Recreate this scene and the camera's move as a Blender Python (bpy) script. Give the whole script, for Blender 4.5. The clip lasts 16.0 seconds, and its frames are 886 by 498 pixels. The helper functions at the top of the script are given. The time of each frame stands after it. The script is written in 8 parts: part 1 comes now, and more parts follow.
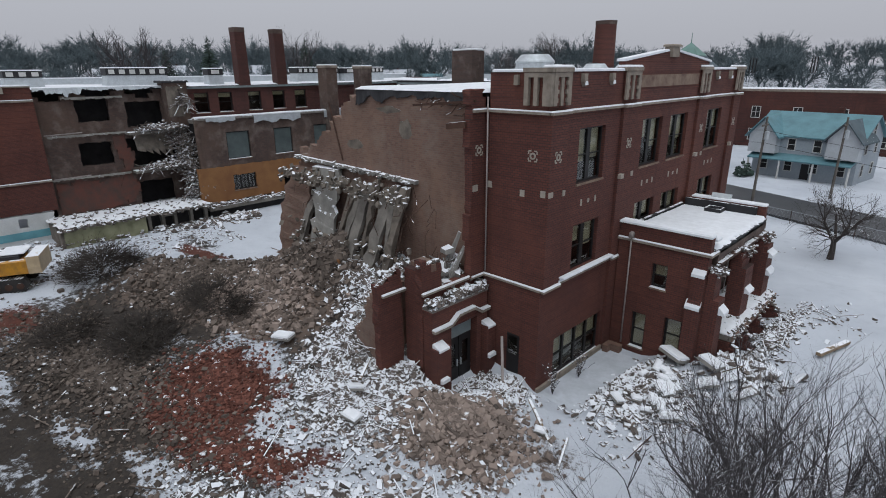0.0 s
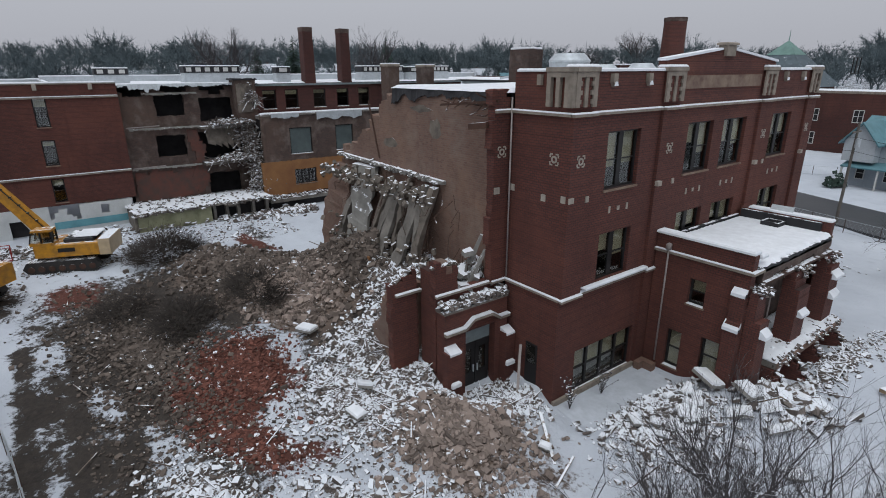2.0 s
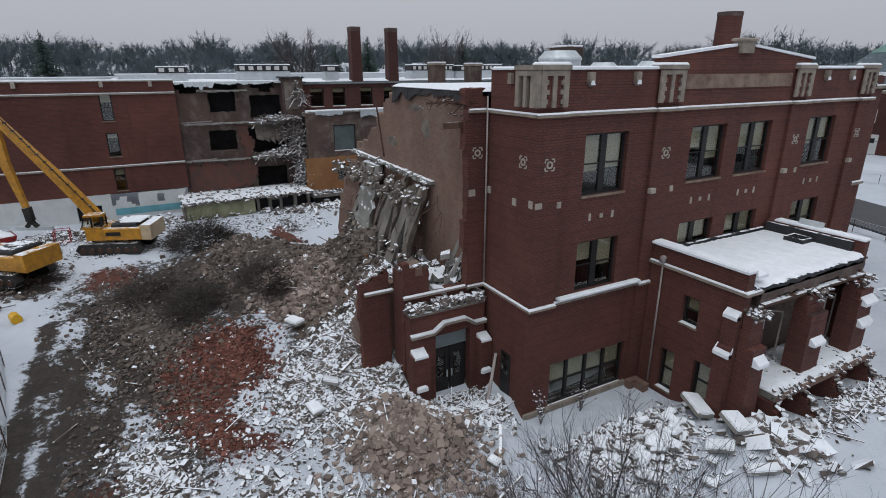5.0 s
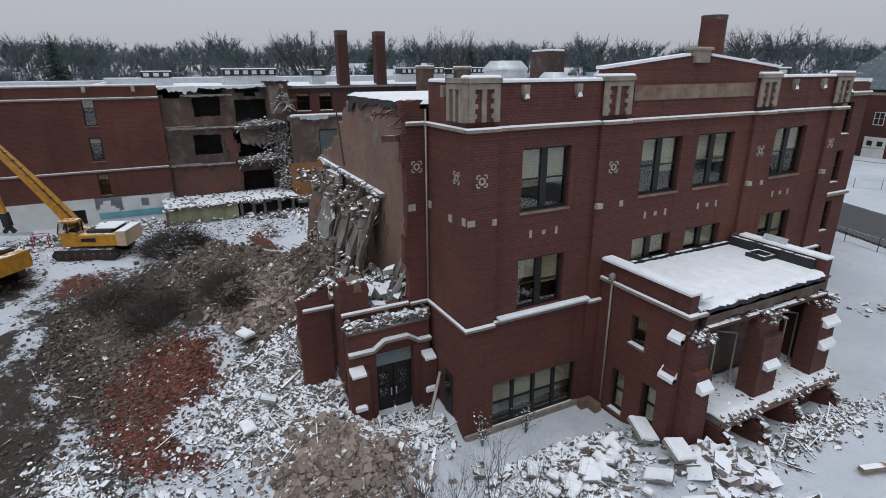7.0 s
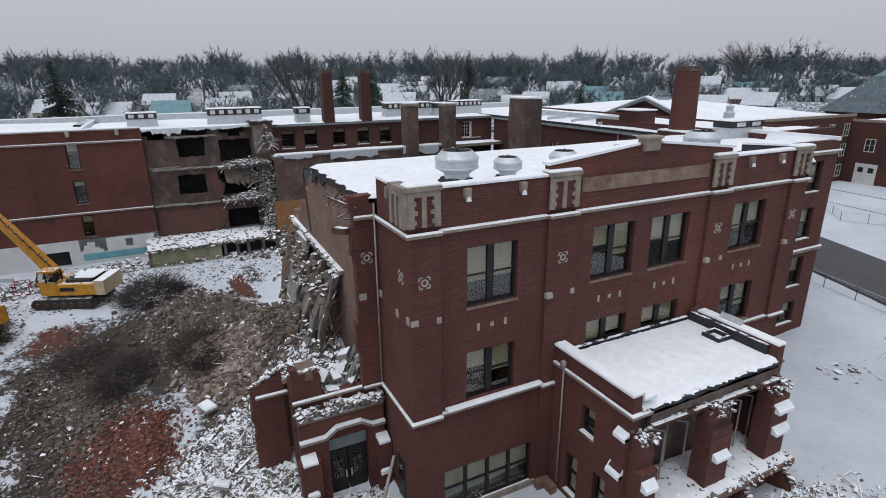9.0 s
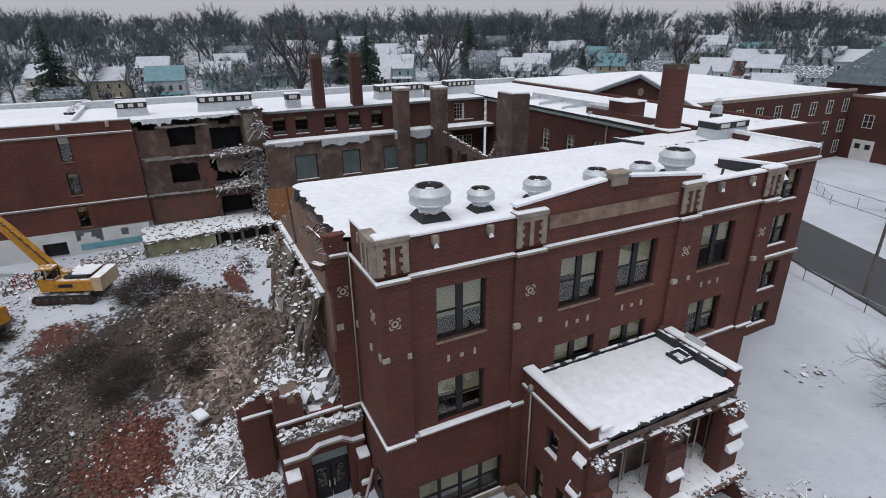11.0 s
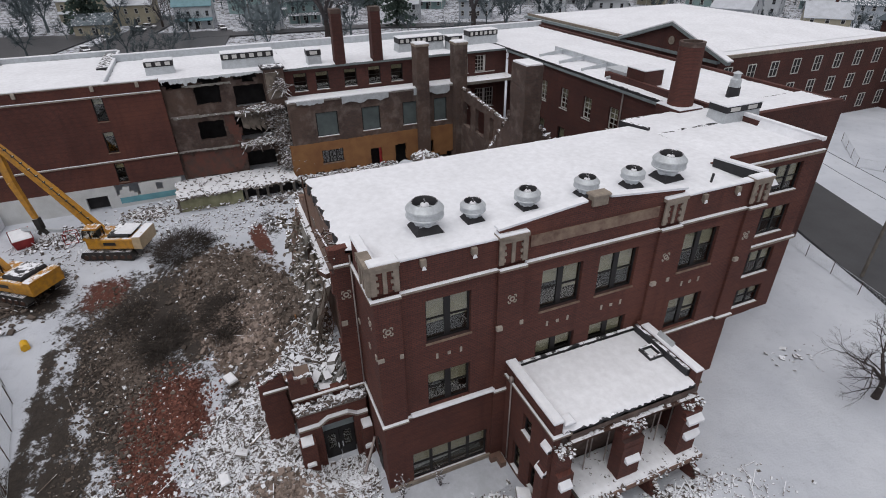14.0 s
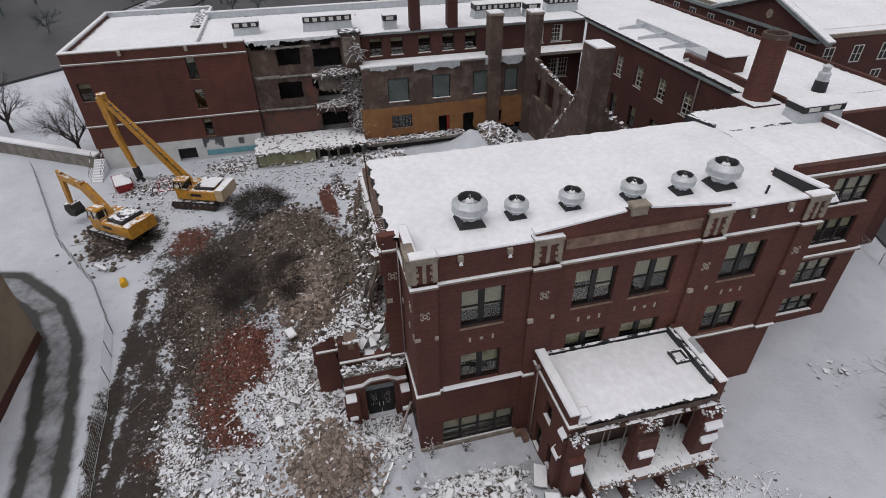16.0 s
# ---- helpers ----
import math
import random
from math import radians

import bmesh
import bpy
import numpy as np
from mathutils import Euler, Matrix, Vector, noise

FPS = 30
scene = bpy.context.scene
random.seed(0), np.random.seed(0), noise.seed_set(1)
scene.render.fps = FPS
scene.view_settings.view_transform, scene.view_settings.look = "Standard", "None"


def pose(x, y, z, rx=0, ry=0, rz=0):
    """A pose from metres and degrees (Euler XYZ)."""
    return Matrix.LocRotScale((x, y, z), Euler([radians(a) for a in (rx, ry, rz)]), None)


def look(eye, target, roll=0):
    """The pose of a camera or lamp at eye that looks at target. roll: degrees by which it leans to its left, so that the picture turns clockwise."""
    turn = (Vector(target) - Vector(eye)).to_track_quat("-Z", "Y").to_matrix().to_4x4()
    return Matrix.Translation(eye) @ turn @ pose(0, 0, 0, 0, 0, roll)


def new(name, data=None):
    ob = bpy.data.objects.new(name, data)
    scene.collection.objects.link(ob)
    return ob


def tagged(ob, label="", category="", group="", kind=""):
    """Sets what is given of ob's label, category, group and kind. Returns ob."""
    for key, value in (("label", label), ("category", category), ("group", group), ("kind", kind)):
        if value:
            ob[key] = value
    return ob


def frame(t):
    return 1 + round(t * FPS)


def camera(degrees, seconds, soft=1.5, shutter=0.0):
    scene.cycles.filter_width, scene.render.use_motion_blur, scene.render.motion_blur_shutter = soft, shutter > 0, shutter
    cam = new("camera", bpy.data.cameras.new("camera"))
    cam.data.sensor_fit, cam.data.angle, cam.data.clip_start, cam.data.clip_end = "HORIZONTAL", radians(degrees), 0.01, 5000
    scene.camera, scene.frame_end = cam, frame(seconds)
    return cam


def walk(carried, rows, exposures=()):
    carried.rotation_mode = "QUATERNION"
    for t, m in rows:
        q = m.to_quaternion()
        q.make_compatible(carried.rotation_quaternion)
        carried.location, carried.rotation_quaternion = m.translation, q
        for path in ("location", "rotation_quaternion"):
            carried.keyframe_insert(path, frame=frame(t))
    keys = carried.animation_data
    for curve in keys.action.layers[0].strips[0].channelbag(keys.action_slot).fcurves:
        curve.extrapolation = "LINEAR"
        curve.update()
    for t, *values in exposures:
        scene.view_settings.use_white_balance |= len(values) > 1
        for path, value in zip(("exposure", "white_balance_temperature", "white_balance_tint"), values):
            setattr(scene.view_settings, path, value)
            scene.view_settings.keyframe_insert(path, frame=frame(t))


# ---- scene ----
cam = camera(79.1, 16.0, 1.0)
METRES, EYE, TILT, LEAN, TURN = 26.0, 14.3, 0.0, 0.0, 44.7
ROWS = [
    (0.0, 0.0, 0.0, 0.0, -0.15, -18.45, 0.45),
    (0.5, 0.0229, 0.0017, -0.0003, 2.15, -18.45, 0.37),
    (1.0, 0.0465, 0.0058, -0.0004, 4.62, -18.47, 0.31),
    (1.5, 0.0697, 0.0132, -0.0007, 6.5, -18.48, 0.25),
    (2.0, 0.0943, 0.0218, -0.0003, 8.27, -18.5, 0.21),
    (2.5, 0.1199, 0.0305, -0.0006, 9.89, -18.52, 0.21),
    (3.0, 0.1461, 0.039, -0.0015, 11.61, -18.54, 0.19),
    (5.5, 0.2858, 0.0898, -0.0023, 17.58, -18.56, 0.2),
    (6.0, 0.312, 0.1053, -0.0022, 17.98, -18.57, 0.22),
    (6.5, 0.337, 0.1233, -0.0005, 18.21, -18.58, 0.25),
    (7.0, 0.3604, 0.1428, 0.0146, 18.38, -18.61, 0.29),
    (7.5, 0.3806, 0.1621, 0.0412, 18.54, -18.67, 0.35),
    (8.0, 0.3977, 0.1782, 0.0714, 18.63, -18.66, 0.37),
    (8.5, 0.4134, 0.1925, 0.1054, 18.68, -18.58, 0.41),
    (9.0, 0.4286, 0.2034, 0.1391, 18.72, -17.91, 0.45),
    (11.5, 0.4821, 0.2291, 0.2971, 18.94, -23.81, 0.61),
    (12.0, 0.4929, 0.2307, 0.3288, 18.96, -24.97, 0.64),
    (12.5, 0.5053, 0.2313, 0.3604, 18.99, -26.36, 0.69),
    (13.0, 0.5174, 0.2321, 0.3904, 19.02, -27.8, 0.75),
    (13.5, 0.5286, 0.2321, 0.4204, 20.54, -29.28, 0.75),
    (14.0, 0.5425, 0.2335, 0.448, 22.43, -30.74, 0.73),
    (14.5, 0.5558, 0.2339, 0.4757, 23.94, -32.27, 0.75),
    (15.0, 0.5696, 0.2351, 0.5012, 26.16, -33.75, 0.72),
    (15.5, 0.583, 0.2363, 0.5269, 28.53, -34.96, 0.68),
    (16.0, 0.5969, 0.2382, 0.5512, 31.16, -35.76, 0.64),
]
walk(cam, [(t, pose(0, 0, EYE, TILT, LEAN, TURN) @ pose(METRES * x, METRES * y, METRES * z, 90 + pitch, roll, yaw)) for t, x, y, z, yaw, pitch, roll in ROWS],
     [(0.0, -0.20, 6250, 6), (3.0, -0.22, 6250, 6), (6.0, -0.17, 6200, 6), (9.0, -0.05, 6300, 7), (12.5, -0.18, 6550, 10), (16.0, -0.33, 6800, 11)])

# ---- light: an overcast winter sky ----
world = bpy.data.worlds.new("overcast")
world.use_nodes = True
scene.world = world
wn, wl = world.node_tree.nodes, world.node_tree.links
sky = wn.new("ShaderNodeTexSky")
sky.sky_type, sky.sun_disc = "NISHITA", False
sky.sun_elevation, sky.sun_rotation = radians(70), radians(144)
sky.air_density, sky.dust_density, sky.ozone_density = 1.0, 6.0, 1.0
grey = wn.new("ShaderNodeHueSaturation")
grey.inputs["Saturation"].default_value = 0.22
cloud = wn.new("ShaderNodeMix")
cloud.data_type = "RGBA"
cloud.inputs["Factor"].default_value = 0.72
cloud.inputs["B"].default_value = (5.8, 5.7, 6.25, 1)
wl.new(sky.outputs[0], grey.inputs["Color"])
wl.new(grey.outputs[0], cloud.inputs["A"])
wl.new(cloud.outputs["Result"], wn["Background"].inputs["Color"])
wn["Background"].inputs["Strength"].default_value = 0.114
sun = new("sun", bpy.data.lights.new("sun", "SUN"))
sun.data.energy, sun.data.angle, sun.data.color = 1.6, radians(70), (0.97, 0.98, 1.0)
sun.matrix_world = look((16, -22, 80), (0, 0, 0))

# ---- materials ----
RNG = np.random.default_rng(7)
SNOW = (0.80, 0.82, 0.86, 1)


class Net:
    """A small builder of node materials."""

    def __init__(self, name, rough=0.8, metal=0.0, spec=0.35):
        self.mat = bpy.data.materials.new(name)
        self.mat.use_nodes = True
        self.n, self.l = self.mat.node_tree.nodes, self.mat.node_tree.links
        self.b = self.n["Principled BSDF"]
        self.b.inputs["Roughness"].default_value = rough
        self.b.inputs["Metallic"].default_value = metal
        self.b.inputs["Specular IOR Level"].default_value = spec

    def put(self, socket, v):
        if hasattr(v, "links"):
            self.l.new(v, socket)
        elif v is not None:
            socket.default_value = v

    def pos(self):
        return self.n.new("ShaderNodeNewGeometry").outputs["Position"]

    def normal_z(self):
        s = self.n.new("ShaderNodeSeparateXYZ")
        self.l.new(self.n.new("ShaderNodeNewGeometry").outputs["Normal"], s.inputs[0])
        return s.outputs[2]

    def noise(self, scale, detail=5.0, rough=0.6, vec=None):
        x = self.n.new("ShaderNodeTexNoise")
        x.inputs["Scale"].default_value, x.inputs["Detail"].default_value, x.inputs["Roughness"].default_value = scale, detail, rough
        self.l.new(vec or self.pos(), x.inputs["Vector"])
        return x.outputs["Fac"]

    def ramp(self, v, a, b, lo=0.0, hi=1.0):
        x = self.n.new("ShaderNodeMapRange")
        self.put(x.inputs["Value"], v)
        for k, w in zip(("From Min", "From Max", "To Min", "To Max"), (a, b, lo, hi)):
            x.inputs[k].default_value = w
        return x.outputs["Result"]

    def maths(self, op, a, b=0.0):
        x = self.n.new("ShaderNodeMath")
        x.operation = op
        self.put(x.inputs[0], a)
        self.put(x.inputs[1], b)
        return x.outputs[0]

    def mix(self, f, a, b):
        x = self.n.new("ShaderNodeMix")
        x.data_type = "RGBA"
        self.put(x.inputs["Factor"], f)
        self.put(x.inputs["A"], a)
        self.put(x.inputs["B"], b)
        return x.outputs["Result"]

    def rand(self, island=False):
        return (self.n.new("ShaderNodeNewGeometry").outputs["Random Per Island"] if island else self.n.new("ShaderNodeObjectInfo").outputs["Random"])

    def bump(self, h, strength=0.4, dist=0.02):
        x = self.n.new("ShaderNodeBump")
        x.inputs["Strength"].default_value, x.inputs["Distance"].default_value = strength, dist
        self.l.new(h, x.inputs["Height"])
        self.l.new(x.outputs[0], self.b.inputs["Normal"])

    def done(self, color):
        self.put(self.b.inputs["Base Color"], color)
        return self.mat


def rgb(r, g, b):
    return (r, g, b, 1)


def brick_mat(name, c1, c2, mortar, soot=0.5, course=True, dust=0.0):
    m = Net(name, 0.85)
    s, c = m.n.new("ShaderNodeSeparateXYZ"), m.n.new("ShaderNodeCombineXYZ")
    m.l.new(m.pos(), s.inputs[0])
    m.put(c.inputs[0], m.maths("ADD", s.outputs[0], s.outputs[1]))
    m.put(c.inputs[1], s.outputs[2])
    t = m.n.new("ShaderNodeTexBrick")
    m.l.new(c.outputs[0], t.inputs["Vector"])
    for k, v in (("Scale", 1.0), ("Brick Width", 0.24), ("Row Height", 0.105), ("Mortar Size", 0.013), ("Mortar Smooth", 0.2), ("Bias", -0.1)):
        t.inputs[k].default_value = v
    t.inputs["Color1"].default_value, t.inputs["Color2"].default_value, t.inputs["Mortar"].default_value = c1, c2, mortar
    big = m.noise(0.35, 4)
    col = m.mix(m.ramp(big, 0.35, 0.75, 0, soot), t.outputs["Color"], rgb(*[v * 0.45 for v in c1[:3]]))
    col = m.mix(m.ramp(m.noise(0.16, 6, 0.65), 0.46, 0.70, 0, 0.4), col, rgb(c1[0] * 1.5, c1[1] * 1.55, c1[2] * 1.35))
    # long streaks of damp that run down
    sv = m.n.new("ShaderNodeMapping")
    sv.inputs["Scale"].default_value = (1.6, 0.09, 1)
    m.l.new(c.outputs[0], sv.inputs[0])
    streak = m.noise(1.0, 4, 0.6, sv.outputs[0])
    col = m.mix(m.ramp(streak, 0.55, 0.78, 0, 0.45), col, rgb(*[v * 0.4 for v in c2[:3]]))
    if dust:
        col = m.mix(m.ramp(m.noise(0.8, 6), 0.5, 0.72, 0, dust), col, rgb(0.25, 0.21, 0.18))
    hgt = m.maths("SUBTRACT", m.maths("MULTIPLY", m.noise(18, 3), 0.3), t.outputs["Fac"])
    # Recessed courses: their shadow line is painted as a dark stripe, plus bump.
    if course:
        w = m.maths("FRACT", m.maths("DIVIDE", s.outputs[2], 0.47))
        line = m.maths("LESS_THAN", w, 0.10)
        col = m.mix(m.maths("MULTIPLY", line, 0.35), col, rgb(*[v * 0.35 for v in c1[:3]]))
        hgt = m.maths("SUBTRACT", hgt, line)
    m.bump(hgt, 0.6, 0.012)
    return m.done(col)


def plain_mat(name, c, rough=0.8, metal=0.0, var=0.35, scale=1.2, fine=14.0, snow=0.0, dirt=None, bump=0.25, spec=0.35, rand=False):
    """One surface with stains and grain, and lying snow where it faces up."""
    m = Net(name, rough, metal, spec)
    dark = rgb(*[v * (1 - var) for v in c[:3]]) if dirt is None else dirt
    col = m.mix(m.ramp(m.noise(scale, 5), 0.38, 0.68), c, dark)
    col = m.mix(m.ramp(m.noise(fine, 4), 0.3, 0.7, 0, 0.35), col, rgb(*[v * 0.6 for v in c[:3]]))
    # Wide lump-to-lump tones paint in self-shadow contrast between pieces.
    if rand:
        col = m.mix(m.ramp(m.rand(island=True), 0, 1, 0, 0.75), col, rgb(*[min(1, v * 2.1) for v in c[:3]]))
        other = m.maths("FRACT", m.maths("MULTIPLY", m.rand(island=True), 17.3))
        col = m.mix(m.ramp(other, 0.5, 1.0, 0, 0.75), col, rgb(*[v * 0.4 for v in c[:3]]))
    if snow:
        up = m.maths("ADD", m.normal_z(), m.ramp(m.noise(2.2, 5), 0.3, 0.7, -0.35, 0.35))
        if rand:
            up = m.maths("ADD", up, m.ramp(m.rand(island=True), 0, 1, -0.28, 0.22) if snow > 0.2 else m.ramp(m.rand(island=True), 0, 1, -0.6, 0.03))
        f = m.ramp(up, 0.98 - snow, 1.12 - snow)
        col = m.mix(f, col, rgb(0.72, 0.745, 0.79) if rand else SNOW)
    m.bump(m.noise(fine, 5), bump, 0.02)
    return m.done(col)


# Mortar of the red bricks is kept dark to hold the joints' shadow.
BRICK = brick_mat("red_brick", rgb(0.128, 0.045, 0.034), rgb(0.092, 0.034, 0.028), rgb(0.046, 0.028, 0.026))
BRICK2 = brick_mat("old_red_brick", rgb(0.092, 0.033, 0.027), rgb(0.066, 0.026, 0.023), rgb(0.04, 0.026, 0.024))
BRICK_IN = brick_mat("inner_brick", rgb(0.21, 0.128, 0.098), rgb(0.15, 0.088, 0.068), rgb(0.17, 0.13, 0.11), 0.55, False, 0.35)
BRICK_DULL = brick_mat("sooty_brick", rgb(0.105, 0.066, 0.055), rgb(0.07, 0.05, 0.044), rgb(0.08, 0.066, 0.06), 0.7, False, 0.5)
STONE = plain_mat("limestone", rgb(0.30, 0.255, 0.21), 0.85, var=0.45, scale=2.0, fine=22)
FRIEZE = plain_mat("weathered_frieze_stone", rgb(0.25, 0.185, 0.14), 0.9, var=0.5, scale=1.6, fine=18, dirt=rgb(0.12, 0.07, 0.055))
TERRA = plain_mat("pale_block", rgb(0.40, 0.36, 0.31), 0.7, var=0.3, scale=3, fine=20)
SNOWM = plain_mat("snow", SNOW, 0.7, var=0.10, scale=0.25, fine=2.5, bump=0.35, spec=0.2)
SNOWG = plain_mat("trodden_snow", rgb(0.52, 0.55, 0.60), 0.75, var=0.2, scale=0.7, fine=5, bump=0.4, spec=0.2)
CONC = plain_mat("concrete", rgb(0.25, 0.23, 0.205), 0.9, var=0.5, snow=0.30)
SLABM = plain_mat("snowy_concrete", rgb(0.28, 0.27, 0.25), 0.9, var=0.4, snow=0.45)
PLASTER = plain_mat("torn_plaster", rgb(0.22, 0.19, 0.16), 0.9, var=0.6, scale=1.5, snow=0.12)
YELLOWP = plain_mat("yellow_green_plaster", rgb(0.33, 0.33, 0.21), 0.85, var=0.35, scale=0.8, dirt=rgb(0.17, 0.17, 0.10))
ORANGEP = plain_mat("ochre_plaster", rgb(0.27, 0.135, 0.055), 0.85, var=0.3, scale=0.7, dirt=rgb(0.20, 0.09, 0.04))
REDP = plain_mat("rust_red_plaster", rgb(0.135, 0.055, 0.042), 0.85, var=0.4, scale=1.3, dirt=rgb(0.075, 0.055, 0.048))
WHITEP = plain_mat("white_painted_block", rgb(0.62, 0.64, 0.64), 0.8, var=0.2, scale=0.6)
TEALP = plain_mat("teal_painted_block", rgb(0.16, 0.38, 0.44), 0.8, var=0.25, scale=1)
# Near-black tone that paints in the shade of unlit rooms.
ROOM_SHADE = plain_mat("dark_interior", rgb(0.042, 0.04, 0.042), 0.9, var=0.5, scale=0.9)
FRAME = plain_mat("dark_window_frame", rgb(0.016, 0.015, 0.016), 0.5, var=0.3)
WHITEF = plain_mat("white_window_frame", rgb(0.62, 0.62, 0.60), 0.5, var=0.2)
BLIND = plain_mat("pale_blind", rgb(0.47, 0.45, 0.35), 0.8, var=0.2, scale=1.0)
METAL = plain_mat("grey_sheet_metal", rgb(0.54, 0.58, 0.61), 0.45, 0.25, var=0.2, scale=2, fine=8, bump=0.08)
DARKMETAL = plain_mat("black_roofing", rgb(0.03, 0.03, 0.034), 0.6, var=0.4, scale=2, snow=0.06)
GUTTER = plain_mat("grey_green_gutter", rgb(0.22, 0.26, 0.27), 0.6, var=0.3)
SHEET = plain_mat("dull_window_sheeting", rgb(0.10, 0.125, 0.125), 0.5, var=0.35, scale=0.9)
RUST = plain_mat("rusty_steel", rgb(0.10, 0.055, 0.04), 0.75, 0.3, var=0.5, snow=0.12)
WOOD = plain_mat("weathered_wood", rgb(0.26, 0.19, 0.12), 0.85, var=0.5, snow=0.2)
POLE = plain_mat("grey_weathered_pole", rgb(0.15, 0.135, 0.12), 0.9, var=0.4)
PIPE = plain_mat("pale_drainpipe", rgb(0.32, 0.28, 0.265), 0.5, var=0.4)
YELLOW = plain_mat("yellow_machine_paint", rgb(0.55, 0.26, 0.02), 0.4, var=0.35, scale=2.5, dirt=rgb(0.28, 0.14, 0.03), snow=0.03, spec=0.5)
CREAM = plain_mat("snow_dusted_cream_paint", rgb(0.55, 0.43, 0.28), 0.5, var=0.25, snow=0.3)
RUBBER = plain_mat("muddy_track_steel", rgb(0.045, 0.042, 0.04), 0.7, 0.3, var=0.5, snow=0.12)
BARK = plain_mat("dark_bark", rgb(0.055, 0.045, 0.042), 0.9, var=0.4, scale=4, snow=0.10)
FROST = plain_mat("frosted_twigs", rgb(0.085, 0.078, 0.082), 0.9, var=0.35, scale=0.4, snow=0.22)
# Far trees: blue-grey tint paints distance haze into the base colour.
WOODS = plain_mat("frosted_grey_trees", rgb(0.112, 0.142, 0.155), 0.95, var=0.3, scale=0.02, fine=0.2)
NEEDLE = plain_mat("spruce_needles", rgb(0.035, 0.055, 0.045), 0.9, var=0.4, snow=0.12, rand=True)
TWIG = plain_mat("brush_twigs", rgb(0.062, 0.052, 0.046), 0.9, var=0.4)
RUB_TAN = plain_mat("tan_rubble", rgb(0.19, 0.152, 0.131), 0.95, var=0.5, snow=0.06, rand=True)
RUB_SNOW = plain_mat("snowy_rubble", rgb(0.13, 0.11, 0.098), 0.95, var=0.45, snow=0.42, rand=True)
RUB_BROWN = plain_mat("brown_rubble", rgb(0.098, 0.079, 0.067), 0.95, var=0.55, snow=0.06, rand=True)
RUB_RED = plain_mat("broken_brick_rubble", rgb(0.115, 0.046, 0.034), 0.95, var=0.5, snow=0.06, rand=True)
ASPHALT = plain_mat("wet_asphalt", rgb(0.055, 0.057, 0.062), 0.45, var=0.35, scale=0.3)
SLATE = plain_mat("slate_roof", rgb(0.10, 0.13, 0.15), 0.7, var=0.4, scale=0.8, snow=0.06)
GREENROOF = plain_mat("blue_green_metal_roof", rgb(0.13, 0.26, 0.30), 0.5, var=0.3, scale=0.7)
COPPER = plain_mat("green_copper", rgb(0.16, 0.27, 0.24), 0.6, var=0.3, scale=0.7)
TANWALL = plain_mat("tan_stucco", rgb(0.30, 0.24, 0.17), 0.85, var=0.35, scale=0.5)
YELLOWPL = plain_mat("bright_yellow_plastic", rgb(0.75, 0.42, 0.02), 0.4, var=0.2)
REDPAINT = plain_mat("red_machine_paint", rgb(0.35, 0.03, 0.03), 0.5, var=0.4, snow=0.15)
SIDING = {k: plain_mat(k + "_siding", c, 0.7, var=0.15, scale=0.5, fine=6) for k, c in
          (("white", rgb(0.50, 0.53, 0.56)), ("grey", rgb(0.36, 0.40, 0.44)), ("cream", rgb(0.40, 0.37, 0.28)), ("green", rgb(0.25, 0.36, 0.36)), ("red", rgb(0.22, 0.06, 0.05)))}
CARPAINT = {k: plain_mat(k + "_car_paint", c, 0.3, var=0.1, snow=0.35, spec=0.6) for k, c in (("dark", rgb(0.03, 0.035, 0.045)), ("silver", rgb(0.3, 0.31, 0.33)))}


def glass_mat():
    m = Net("window_glass")
    n, l = m.n, m.l
    n.remove(m.b)
    clear, gloss, both = n.new("ShaderNodeBsdfTransparent"), n.new("ShaderNodeBsdfGlossy"), n.new("ShaderNodeMixShader")
    clear.inputs[0].default_value = (0.86, 0.86, 0.82, 1)
    gloss.inputs["Roughness"].default_value = 0.03
    both.inputs[0].default_value = 0.09
    l.new(clear.outputs[0], both.inputs[1])
    l.new(gloss.outputs[0], both.inputs[2])
    l.new(both.outputs[0], n["Material Output"].inputs[0])
    return m.mat


GLASS = glass_mat()


